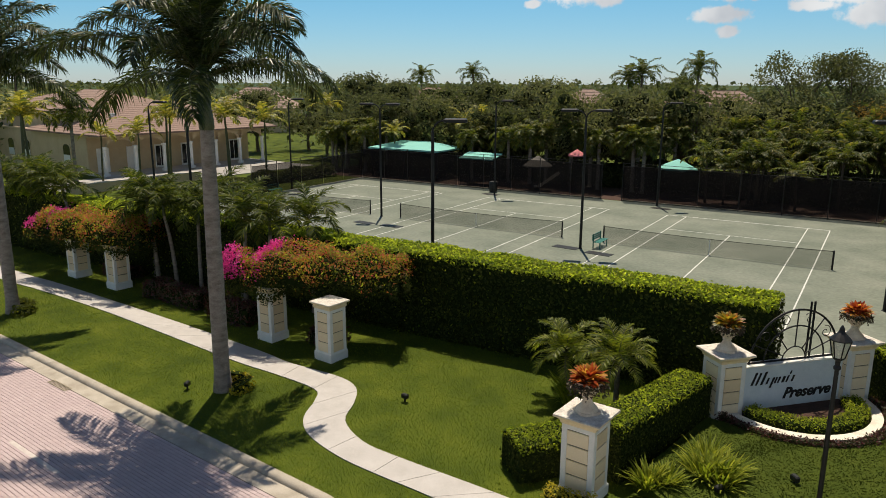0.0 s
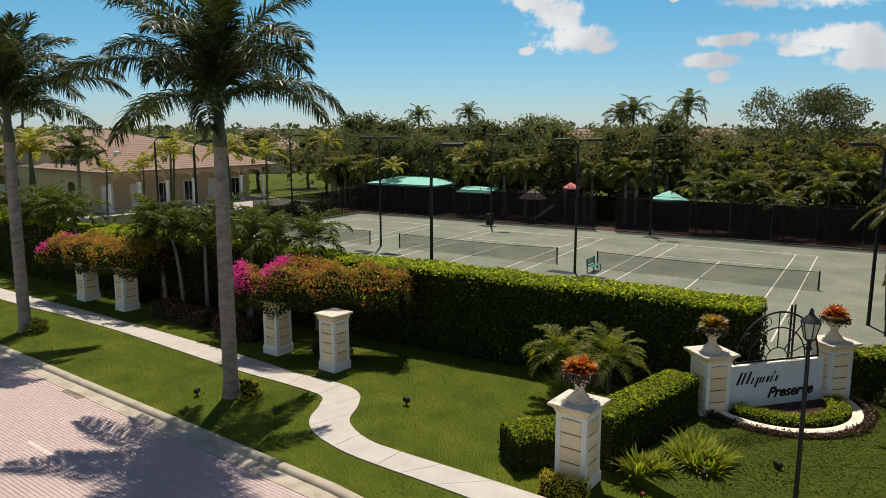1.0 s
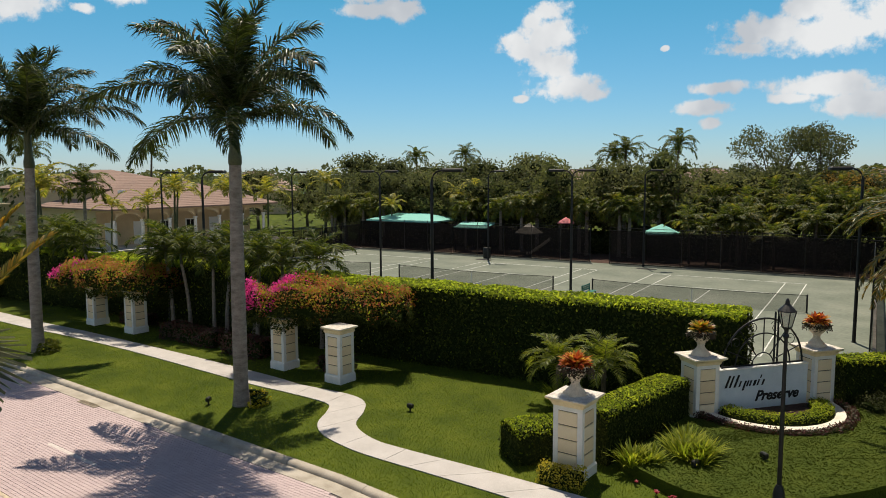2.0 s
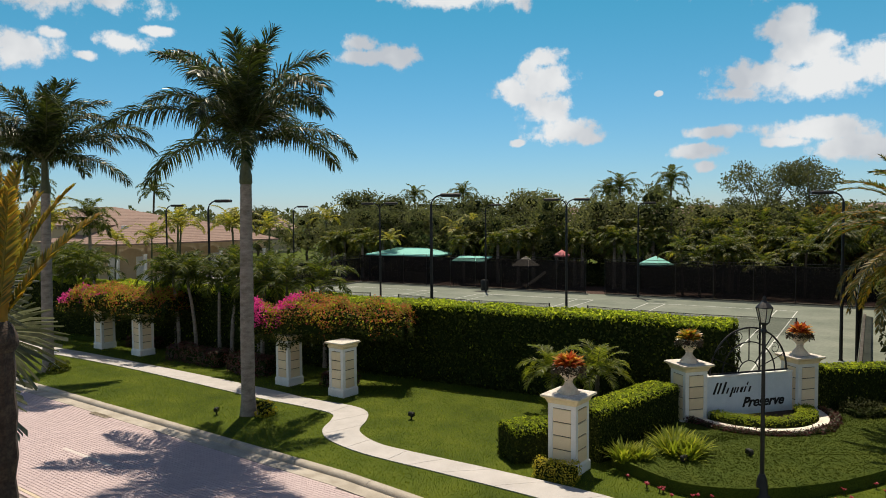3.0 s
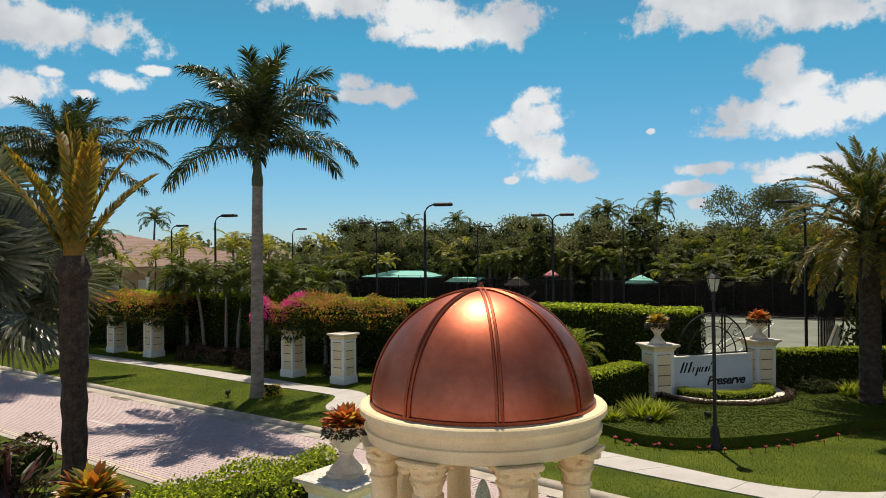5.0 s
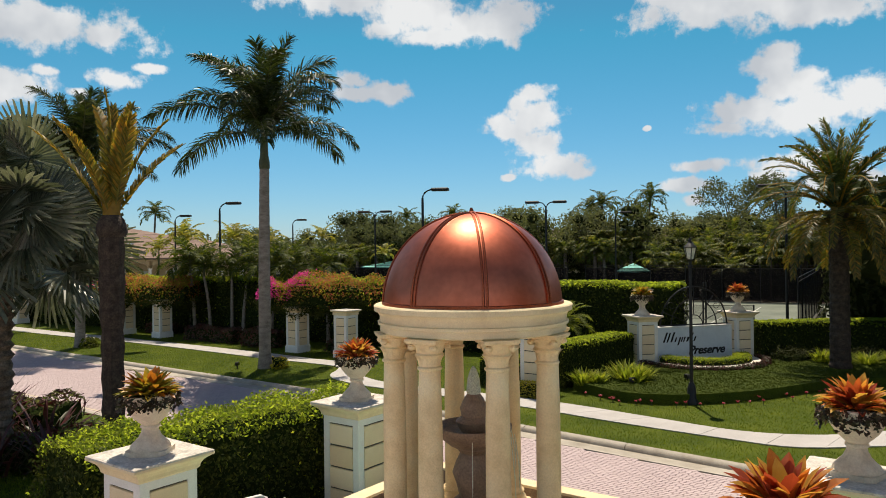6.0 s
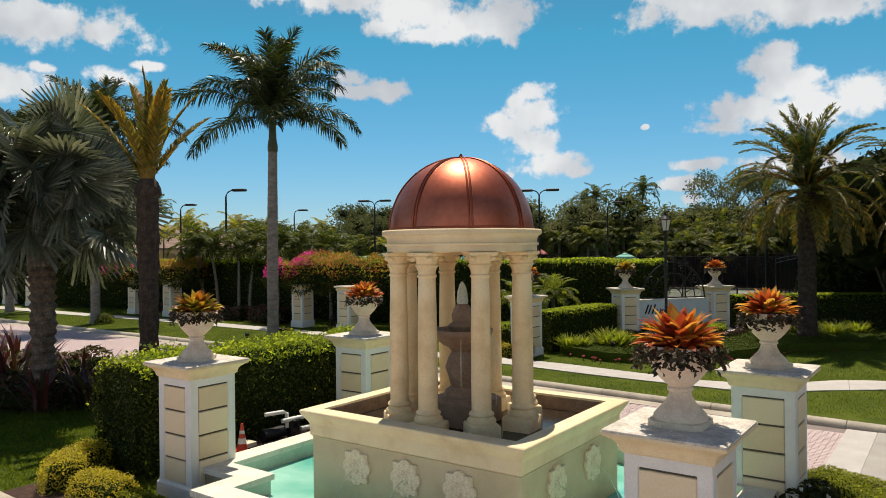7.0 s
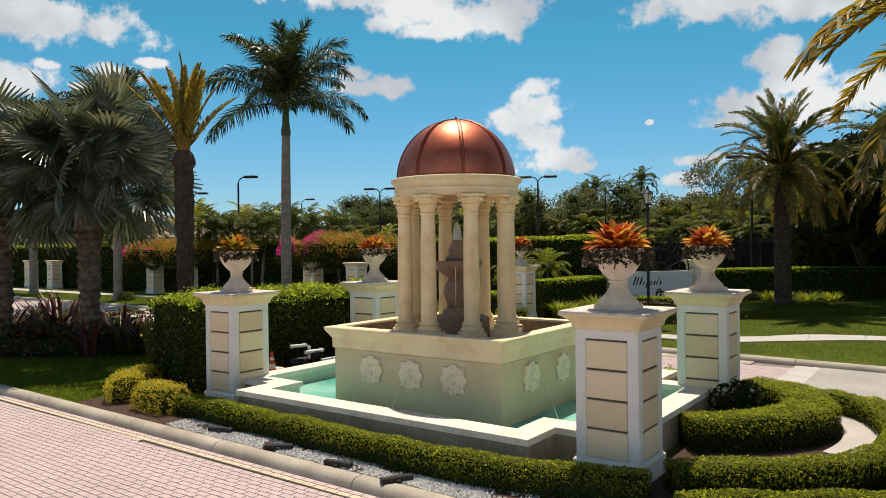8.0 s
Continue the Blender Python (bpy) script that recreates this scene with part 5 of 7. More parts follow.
for x, y, a in ((-52.5, 30.9, 30), (-36.1, 23.4, 30), (-52.2, 44.6, 30), (-35.2, 53.3, 30), (-21.6, 56.8, 30), (-3.1, 36.0, 205)):
    copy_thing(pole_one, pose(x, y, 0, 0, 0, a))


# ---- court fences and furniture ----
def screen_fence(label, u0, v0, u1, v1, height=3.25, step=3.0):
    """A run of black fence on the court's grid: posts, rails and dark windscreen panels."""
    a, b = Vector(on_court(u0, v0)), Vector(on_court(u1, v1))
    long = (b - a).length
    yaw = math.degrees(math.atan2(b.y - a.y, b.x - a.x))
    ob = thing("court_fence", label, "fence", "court fences", pose(a.x, a.y, 0, 0, 0, yaw))
    n = max(1, round(long / step))
    post = mesh_of("post", Shape().lathe([(0.035, 0), (0.035, height), (0.02, height + 0.03)], 8), IRON)
    panel = mesh_of("screen", Shape().box(0.05, -0.006, 0.12, long / n - 0.05, 0.006, height - 0.25, 0.002), SCREEN)
    for i in range(n + 1):
        part("post", post, None, ob).matrix_basis = pose(long * i / n, 0, 0)
    for i in range(n):
        part("screen", panel, None, ob).matrix_basis = pose(long * i / n, 0.05, 0)
    part("curb", Shape().box(0, 0.1, 0, long, 0.25, 0.12), KERB, ob)
    for z in (0.08, height - 0.25, height - 0.02):
        part("rail", Shape().tube([(0, 0, z), (long, 0, z)], 0.02, 6), IRON, ob)
    return ob


screen_fence("black court fence with dark windscreen panels", -38.4, 16.4, -12.4, 16.4)
screen_fence("black court fence with dark windscreen panels", -10.6, 16.4, 11.2, 16.4)
screen_fence("black court fence along the side of the courts", -38.4, 16.4, -38.4, 1.0, 2.9)
screen_fence("black court fence beside the gate", 9.6, 12.0, 9.6, -8.5)


def bench(at):
    ob = thing("bench", "green slatted court bench", "bench", "benches on the court", at)
    for k in range(4):
        part("seat_slat", Shape().box(-0.75, -0.22 + k * 0.12, 0.42, 0.75, -0.12 + k * 0.12, 0.45), TEAL_DARK, ob)
    for k in range(3):
        part("back_slat", Shape().box(-0.75, 0.25, 0.52 + k * 0.13, 0.75, 0.28, 0.62 + k * 0.13), TEAL_DARK, ob)
    for x in (-0.6, 0.6):
        for y in (-0.18, 0.24):
            part("leg", Shape().box(x - 0.03, y - 0.03, 0.02, x + 0.03, y + 0.03, 0.42 if y < 0 else 0.92), TEAL_DARK, ob)
    return ob


TEAL_DARK = material("dark green paint", [(0.015, 0.14, 0.115), (0.025, 0.19, 0.155)], scale=5, rough=0.5)
b1 = bench(pose(-18.6, 39.9, 0, 0, 0, 95))
copy_thing(b1, pose(-51.0, 41.6, 0, 0, 0, 95))
mat_one = thing("drag_mat", "dark rubber drag mat lying on the court", "drag mat", "drag mats", pose(-20.2, 38.5, 0.021), Shape().box(-0.8, -0.35, 0, 0.8, 0.35, 0.02), IRON)
for x, y in ((-17.9, 38.2), (-35.3, 36.6), (-33.0, 36.9), (-35.6, 53.3), (-20.8, 55.6), (-50.0, 43.6)):
    copy_thing(mat_one, pose(x, y, 0.021))
thing("waste_bin", "dark round waste bin by the court fence", "waste bin", "", pose(-36.2, 54.6, 0.02), Shape().lathe([(0.32, 0), (0.36, 0.1), (0.38, 0.9), (0.34, 0.98), (0.1, 1.02)], 18), IRON, True)

# pavilion, awning and parasols behind the courts
pav = thing("pavilion", "dark open pavilion with a teal hipped roof behind the courts", "pavilion", "", pose(-49.6, 59.9, 0, 0, 0, 5.7))
pr = Shape()
pr.add([(-4.4, -2.8, 3.0), (4.4, -2.8, 3.0), (4.4, 2.8, 3.0), (-4.4, 2.8, 3.0), (-2.2, 0, 3.6), (2.2, 0, 3.6), (-4.4, -2.8, 2.85), (4.4, -2.8, 2.85), (4.4, 2.8, 2.85), (-4.4, 2.8, 2.85)],
       [(0, 1, 5, 4), (1, 2, 5), (2, 3, 4, 5), (3, 0, 4), (0, 1, 7, 6), (1, 2, 8, 7), (2, 3, 9, 8), (3, 0, 6, 9), (6, 7, 8, 9)])
part("roof", pr, TEAL, pav, "teal metal roof")
part("ridge", Shape().tube([(-2.2, 0, 3.61), (2.2, 0, 3.61)], 0.05, 6), TEAL, pav)
for x in (-4.1, 0, 4.1):
    for y in (-2.5, 2.5):
        part("post", Shape().box(x - 0.08, y - 0.08, 0, x + 0.08, y + 0.08, 2.86), IRON, pav)
part("rear_wall", Shape().box(-4.1, 2.3, 0, 4.1, 2.42, 2.86), SCREEN, pav)
part("counter", Shape().box(-3.6, -2.2, 0, 3.6, -1.9, 1.1), SCREEN, pav)
aw = thing("awning", "small teal awning on posts beside the pavilion", "awning", "", pose(-40.4, 58.6, 0, 0, 0, 5.7))
part("canopy", Shape().add([(-1.9, -1.0, 2.55), (1.9, -1.0, 2.55), (1.9, 1.0, 3.0), (-1.9, 1.0, 3.0), (-1.9, -1.0, 2.45), (1.9, -1.0, 2.45), (1.9, 1.0, 2.9), (-1.9, 1.0, 2.9)], [(0, 1, 2, 3), (7, 6, 5, 4), (0, 4, 5, 1), (1, 5, 6, 2), (2, 6, 7, 3), (3, 7, 4, 0)]), TEAL, aw)
for x in (-1.7, 1.7):
    for y in (-0.9, 0.9):
        part("post", Shape().box(x - 0.04, y - 0.04, 0, x + 0.04, y + 0.04, 2.47 if y < 0 else 2.86), IRON, aw)


def parasol(label, at, r, z, rise, mat, sides, category="parasol"):
    ob = thing("parasol", label, category, "parasols behind the courts", at)
    ring = [(r * math.cos(2 * math.pi * k / sides), r * math.sin(2 * math.pi * k / sides)) for k in range(sides)]
    s = Shape().rings([[(x, y, z - 0.12) for x, y in ring], [(x, y, z) for x, y in ring], [(x * 0.5, y * 0.5, z + rise * 0.55) for x, y in ring], [(x * 0.03, y * 0.03, z + rise) for x, y in ring]], bottom=False)
    part("canopy", s, mat, ob)
    part("pole", Shape().lathe([(0.3, 0), (0.3, 0.06), (0.03, 0.08), (0.03, z + rise * 0.9)], 10), IRON, ob)
    return ob


parasol("teal canvas parasol behind the court fence", pose(-22.0, 62.2, 0), 1.75, 2.6, 0.75, TEAL, 6)
parasol("faded pink canvas parasol behind the court fence", pose(-30.9, 60.5, 0), 0.85, 3.3, 0.5, PINK, 8)
parasol("grey thatched parasol behind the court fence", pose(-33.8, 58.4, 0), 1.35, 2.3, 0.9, THATCH, 14)

slide = thing("play_slide", "small pale play slide with a ladder behind the court fence", "slide", "", pose(-32.4, 60.0, 0, 0, 0, 200))
part("chute", Shape().tube([(0, 0, 1.6), (0.9, 0, 0.9), (1.9, 0, 0.2), (2.3, 0, 0.12)], 0.17, 6), URN, slide)
for yy in (-0.22, 0.22):
    part("leg", Shape().tube([(0.0, yy, 2.0), (-0.5, yy, 0)], 0.035, 6), IRON, slide)
for k in range(4):
    part("rung", Shape().tube([(-0.45 + 0.11 * k, -0.22, 0.25 + 0.42 * k), (-0.45 + 0.11 * k, 0.22, 0.25 + 0.42 * k)], 0.025, 6), IRON, slide)

# ---- clubhouse ----
def hip_roof(x0, y0, x1, y1, z, rise, over=0.5, steps=9):
    """A hipped roof in tile courses: each course a step proud of the one above."""
    x0, y0, x1, y1 = x0 - over, y0 - over, x1 + over, y1 + over
    half = min(x1 - x0, y1 - y0) / 2 - 0.02
    rings = [[(x0, y0, z - 0.18), (x1, y0, z - 0.18), (x1, y1, z - 0.18), (x0, y1, z - 0.18)]]
    for i in range(steps + 1):
        d = half * i / steps
        zz = z + rise * i / steps
        rings.append([(x0 + d, y0 + d, zz), (x1 - d, y0 + d, zz), (x1 - d, y1 - d, zz), (x0 + d, y1 - d, zz)])
        if i < steps:
            d2 = half * (i + 0.92) / steps
            rings.append([(x0 + d2, y0 + d2, zz + rise / steps * 0.72), (x1 - d2, y0 + d2, zz + rise / steps * 0.72), (x1 - d2, y1 - d2, zz + rise / steps * 0.72), (x0 + d2, y1 - d2, zz + rise / steps * 0.72)])
    return Shape().rings(rings)


club = thing("clubhouse", "cream stucco clubhouse with a clay tile roof and an arched colonnade", "house", "", pose(-73.4, 37.8, 0))
part("wall", Shape().box(-15.5, 0, 0, -3.2, 20.8, 4.2), HOUSE, club)
part("roof", hip_roof(-15.5, -0.1, 0.2, 21.6, 4.42, 3.0, 0.7, 16), ROOF, club, "weathered clay tile roof")
part("ceiling", Shape().box(-3.2, 0, 4.02, 0.15, 20.8, 4.2), HOUSE, club)
part("porch_floor", Shape().box(-3.2, -0.2, 0, 0.5, 21.0, 0.12), WALKWAY, club)
colm = mesh_of("column", Shape().square([(0.27, 0.27, 0.1), (0.27, 0.27, 0.36), (0.2, 0.2, 0.4)]).lathe([(0.2, 0.36), (0.185, 2.9), (0.26, 3.05), (0.26, 3.15)], 14), WHITE)
for k in range(7):
    y = 0.2 + 3.38 * k
    part("column", colm, None, club).matrix_basis = pose(0, y, 0)
    if k < 6:
        w = 3.38
        pts = [(y + w / 2 - (w / 2 - 0.2) * math.cos(a), 3.15 + 0.7 * math.sin(a)) for a in [math.pi * i / 12 for i in range(13)]]
        v = [(-0.18, yy, z) for yy, z in pts] + [(-0.18, yy, 4.02) for yy, _ in pts] + [(0.18, yy, z) for yy, z in pts] + [(0.18, yy, 4.02) for yy, _ in pts]
        f = []
        for i in range(12):
            f += [(i, i + 1, 13 + i + 1, 13 + i), (26 + i + 1, 26 + i, 39 + i, 39 + i + 1), (i, 26 + i, 26 + i + 1, i + 1)]
        part("arch", Shape().add(v, f), HOUSE, club)
        dark = k in (2, 3, 5)
        d = part("door", Shape().box(-3.2, y + 0.75, 0.12, -3.1, y + 2.1, 2.75), WHITE, club, "white framed glass door" if dark else "white panelled door")
        if dark:
            for q in (0, 1):
                part("pane", Shape().box(-3.1, y + 0.87 + 0.6 * q, 0.35, -3.08, y + 1.38 + 0.6 * q, 2.6), GLASS_DARK, d)
for y in (3.6, 8.6):
    part("roof_vent", Shape().box(-4.9, y, 5.7, -4.3, y + 0.6, 6.35), WHITE, club)


def arched_window(x, parent):
    """An arched window with a pale frame in a wall that faces south."""
    def outline(w, z0, z1):
        return [(-w, z0), (w, z0)] + [(w * math.cos(a), z1 + w * 0.55 * math.sin(a)) for a in [math.pi * i / 10 for i in range(11)]]
    win = part("window", Shape().rings([[(x + a, yy, b) for a, b in outline(0.95, 0.9, 2.7)] for yy in (-0.08, 0.0)]), HOUSE, parent, "arched window with a stucco surround")
    part("pane", Shape().rings([[(x + a, yy, b) for a, b in outline(0.75, 1.05, 2.65)] for yy in (-0.1, -0.075)]), GLASS_DARK, win)
    part("shutter", Shape().box(x - 0.72, -0.12, 1.06, x + 0.72, -0.1, 1.9), WHITE, win, "white lower sash")


wing = thing("clubhouse_wing", "low cream stucco wing with arched windows", "house", "", pose(-88.9, 38.0, 0))
part("wall", Shape().box(-14, 0, 0, -0.02, 9.0, 4.25), HOUSE, wing)
part("cornice", Shape().box(-14.15, -0.15, 4.25, 0.05, 9.1, 4.45), HOUSE, wing)
for x in (-2.2, -6.4, -10.6):
    arched_window(x, wing)
arched_window(-7.6, club)
block = thing("clubhouse_tower", "tall cream stucco block with a clay tile roof and small dentils", "house", "", pose(-82.3, 39.6, 0))
part("wall", Shape().box(-22, 0, 0, 0, 15, 6.3), HOUSE, block)
part("roof", hip_roof(-22, 0, 0, 15, 6.45, 2.3, 0.7, 12), ROOF, block, "weathered clay tile roof")
dentil = mesh_of("dentil", Shape().box(-0.12, -0.22, 5.95, 0.12, 0, 6.27), WHITE)
for k in range(14):
    part("dentil", dentil, None, block).matrix_basis = pose(-0.6 - 1.1 * k, 0, 0)
structure("terrace", Shape().box(-72.9, 30.0, 0.0, -64.6, 59.0, 0.08), DRIVE, "grey paved terrace before the clubhouse", "terrace")
rail = thing("garden_wall", "low pale garden wall along the terrace", "wall", "", pose(-64.3, 29.5, 0))
part("wall", Shape().box(-0.14, 0, 0, 0.14, 13.5, 0.8), HOUSE, rail)
part("coping", Shape().box(-0.2, -0.05, 0.8, 0.2, 13.55, 0.9), WALKWAY, rail, "pale coping")


# dark sheet laid over the lawn in place of the shade there
structure("shaded_ground", Shape().prism([on_court(-46, 16.6), on_court(14, 16.6), on_court(14, 40), on_court(-46, 40)], -0.05, 0.008), MULCH, "dark sheet standing for shaded ground behind the court fence", "ground")


# ---- trees ----
def tree(label, at, height, width, seed, mat=TREE, group="trees behind the courts", leaves=4000, leaf=0.30, trunk_h=0.32, fill=0.36, clump=1.0):
    rng = np.random.default_rng(seed)
    ob = thing("tree", label, "tree", group, at)
    th = height * trunk_h
    tr = Shape().tube([(0, 0, 0), (0.1, 0.05, th * 0.6), (0.0, 0.1, th), (0.2, 0.0, height * 0.6)], [0.26, 0.2, 0.17, 0.06], 8)
    part("trunk", tr, BARK, ob)
    blobs = []
    for k in range(17):
        a, r = rng.uniform(0, 6.28), width * 0.5 * rng.uniform(0.1, 0.85)
        c = np.array([r * math.cos(a), r * math.sin(a), height * rng.uniform(0.34, 0.88)])
        blobs.append((c, clump * width * rng.uniform(0.14, 0.24), clump * height * rng.uniform(0.09, 0.16)))
        part("limb", Shape().tube([(0, 0, th * rng.uniform(0.6, 1)), tuple(c * [0.5, 0.5, 0.8]), tuple(c)], [0.1, 0.06, 0.02], 5), BARK, ob)
    pts, nor = [], []
    per = leaves // len(blobs)
    for c, rw, rh in blobs:
        d = rng.normal(0, 1, (per, 3))
        d /= np.linalg.norm(d, axis=1)[:, None]
        rad = rng.uniform(0.5, 1.15, per)[:, None]
        pts.append(c + d * rad * [rw, rw, rh])
        nor.append(d)
    pts, nor = np.concatenate(pts), np.concatenate(nor)
    v, cn = leaf_arrays(rng, pts, nor, leaf, 0.95, 0.5)
    part("crown", fast_mesh("crown", v, cn, 4, [mat]), None, ob)
    # opaque dark blobs added to block light and darken the crown's inside
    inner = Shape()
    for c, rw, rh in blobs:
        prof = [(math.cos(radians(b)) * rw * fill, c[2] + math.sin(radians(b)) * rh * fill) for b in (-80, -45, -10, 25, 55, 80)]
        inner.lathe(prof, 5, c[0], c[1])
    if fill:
        part("shade_blobs", inner, CROWN_SHADE, ob, "added dark blobs that stand for shade in the crown")
    return ob


OLIVE = material("olive tree leaves", [(0.056, 0.066, 0.028), (0.092, 0.102, 0.045), (0.135, 0.140, 0.066)], scale=0.3, rough=0.65, bump=0, fine=3, island=0.4, through_light=0.4, per_object=0.25, spec=0.15, through_gain=2.0)
ORANGE_LEAF = material("russet tree leaves", [(0.14, 0.10, 0.03), (0.24, 0.15, 0.04)], scale=0.4, rough=0.6, bump=0, island=0.5, through_light=0.4, through_gain=1.8, spec=0.1)
base_trees = [
    tree("broad olive-green tree with an uneven crown", pose(-60, 66, 0), 8.5, 8.0, 201, OLIVE),
    tree("dense dark green tree with an uneven crown", pose(-50, 70, 0), 9.0, 8.5, 202, TREE),
    tree("rounded green tree in the row behind the courts", pose(-40, 68, 0), 7.5, 7.5, 203, TREE),
]
rt = random.Random(77)
spots = []
for i in range(17):
    u = -46 + i * 3.5
    spots.append((*on_court(u, (25.5 if u < -6 else 30) + rt.uniform(-1.5, 2.5)), 0.95 if u < -26 else 1.08))
for i in range(14):
    u = -55 + i * 5.0
    spots.append((*on_court(u, 34 + rt.uniform(-2, 4)), 1.2 if u < -12 else 0.92))
for x, y, k in ((-62, 62, 0.7), (-66, 66, 0.8), (-58, 70, 0.9), (-84, 66, 0.95), (-95, 60, 1.0), (-92, 45, 1.05), (-98, 32, 1.05), (-100, 18, 1.0), (-90, 8, 0.95), (-104, 2, 1.0), (-80, 72, 0.9), (-72, 68, 0.75),
                (-2, 62, 0.95), (2, 58, 0.9), (5, 52, 0.9), (8, 46, 0.95), (10, 40, 0.95), (12, 35, 1.0), (8.5, 31, 0.75), (11, 29, 0.8), (4.5, 66, 1.0), (-1, 56, 0.75), (2, 50, 0.7), (14, 46, 1.1), (16, 38, 1.1), (13.5, 24.5, 0.9), (17, 27, 1.0),
                 (4.2, 37, 0.8), (-61, 60, 0.65), (-57, 59, 0.6), (-64, 22.5, 0.5), (-70, 20, 0.6), (-58, 23.5, 0.45), (-88, 15, 0.9)):
    spots.append((x, y, k))
for i, (x, y, k) in enumerate(spots):
    k *= rt.uniform(0.86, 1.1)
    o = copy_thing(base_trees[rt.choice((0, 0, 1, 2))], pose(x, y, 0, 0, 0, rt.uniform(0, 360)))
    o.scale = (k, k, k * rt.uniform(0.9, 1.08))
big = tree("tall feathery grey-green tree above the row", pose(-15.5, 76, 0), 13.6, 10.5, 211, OLIVE, "trees behind the courts", 10500, 0.24, 0.4, 0, 0.72)
copy_thing(big, pose(-11.5, 78, 0, 0, 0, 120))
# the dense shade of this tree mass sits in its leaf colour
screen = tree("dense dark green tree of the screen past the sign", pose(3.2, 31.5, 0), 8.2, 8.0, 215, SHADED_LEAF, "dark trees past the sign", 3400, 0.39, 0.25, 0.85, 1.25)
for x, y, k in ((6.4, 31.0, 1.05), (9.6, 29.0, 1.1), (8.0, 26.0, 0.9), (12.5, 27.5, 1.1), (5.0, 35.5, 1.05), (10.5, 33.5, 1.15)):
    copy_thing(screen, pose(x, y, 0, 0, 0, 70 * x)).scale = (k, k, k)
tree("russet flowering tree behind the courts", pose(-7.5, 72, 0), 9.0, 7.0, 212, ORANGE_LEAF)

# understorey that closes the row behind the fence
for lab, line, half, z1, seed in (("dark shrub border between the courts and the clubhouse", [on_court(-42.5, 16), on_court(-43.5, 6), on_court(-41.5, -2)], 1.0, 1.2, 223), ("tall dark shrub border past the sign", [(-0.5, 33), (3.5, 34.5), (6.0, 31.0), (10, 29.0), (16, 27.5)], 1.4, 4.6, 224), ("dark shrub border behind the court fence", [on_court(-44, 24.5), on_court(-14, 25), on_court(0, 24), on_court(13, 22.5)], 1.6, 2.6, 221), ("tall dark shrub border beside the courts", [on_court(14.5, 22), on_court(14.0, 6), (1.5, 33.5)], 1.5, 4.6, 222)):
    shrub("shrub_border", lab, "shrubs", rounded_hedge(resample(line, 2.0), half, 0, z1, 1.0), [TREE if seed == 223 else SHADED_LEAF], 45, 0.32, seed, lump_size=0.5, lump_scale=0.7)

# palms of the background
GOLDCANE = material("cane palm leaf", [(0.040, 0.058, 0.010), (0.072, 0.092, 0.014), (0.14, 0.13, 0.02)], scale=0.5, rough=0.5, bump=0, fine=4, island=0.4, through_light=0.45, spec=0.25, through_gain=2.2, per_object=0.2)
cane = [frond_mesh("cane_palm_frond", (GOLDCANE, SHAFT), el, dr, 1.9, 16, 0.55, 0.075, 0.8, 0.3, sd, 0.15) for el, dr, sd in ((80, 80, 301), (58, 110, 302), (28, 100, 303))]
cane_one = palm("cane_palm", "bushy cane palm with arching yellow-green fronds", pose(-16, 62.5, 0), "cane palms beside the courts", 3.6, 0.09, 0.07, [(cane[0], 4, 0, 0.1), (cane[1], 6, 15, 0), (cane[2], 5, 30, -0.2)], None, BARK, 0, None, 0.05, (0.2, 0), 311)
rc = random.Random(313)
cane_spots = [(rc.uniform(-4.5, 15.5), rc.uniform(18.8, 28.0)) for _ in range(42)] + [(rc.uniform(12.5, 16.5), rc.uniform(-7, 18)) for _ in range(17)]
for i, (u, v) in enumerate(cane_spots):
    k = (0.90 + 0.06 * (v - 18.8) if v > 18.4 else 1.0) * rc.uniform(0.85, 1.15)
    o = copy_thing(cane_one, pose(*on_court(u, v), 0, 0, 0, 47 * i))
    o.scale = (1.2, 1.2, k)
far_adon = [frond_mesh("arching_frond", (GOLDCANE, SHAFT), el, dr, le, 22, 0.6, 0.075, 0.7, 0.4, sd, 0.16) for el, dr, le, sd in ((82, 100, 2.1, 14), (60, 135, 2.3, 15), (24, 120, 2.1, 16))]
full = [frond_mesh("arching_frond", (SMALL_PALM, SHAFT), el, dr, le, 30, 0.72, 0.075, 0.8, 0.5, sd, 0.12) for el, dr, le, sd in ((84, 75, 2.7, 17), (60, 125, 3.0, 18), (32, 130, 2.9, 19), (2, 85, 2.6, 20))]
cab = palm("cabbage_palm", "cabbage palm with a grey trunk behind the courts", pose(-54.5, 60.5, 0), "palms behind the courts", 4.2, 0.16, 0.14, [(far_adon[0], 6, 0, 0), (far_adon[1], 8, 20, 0), (far_adon[2], 8, 10, -0.1)], None, ROYAL_TRUNK, 0, None, 0.02, (0, 0), 321)
for i, (x, y, k) in enumerate(((-57.5, 61.5, 1.05), (-56, 58.6, 0.95), (-43.5, 63, 1.0), (-35.5, 63.0, 1.1), (-33.2, 63.8, 1.15), (-30.8, 63.2, 1.0), (-26.8, 65, 1.2), (-25, 66.5, 1.25), (-23.5, 65.5, 1.1), (-60.5, 58, 0.9))):
    o = copy_thing(cab, pose(x, y, 0, 0, 0, 61 * i))
    o.scale = (k * 1.15, k * 1.15, k)
for i, (u, v, k) in enumerate(((-46.5, 22.0, 0.98), (-44.7, 21.6, 1.02), (-24.0, 21.6, 1.02), (-21.8, 22.0, 1.10), (-14.7, 21.8, 1.06), (-11.5, 22.0, 1.1), (-10.4, 21.6, 1.02), (-28.5, 22.2, 0.95))):
    o = copy_thing(cab, pose(*on_court(u, v), 0, 0, 0, 67 * i))
    o.scale = (k * 1.05, k * 1.05, k)
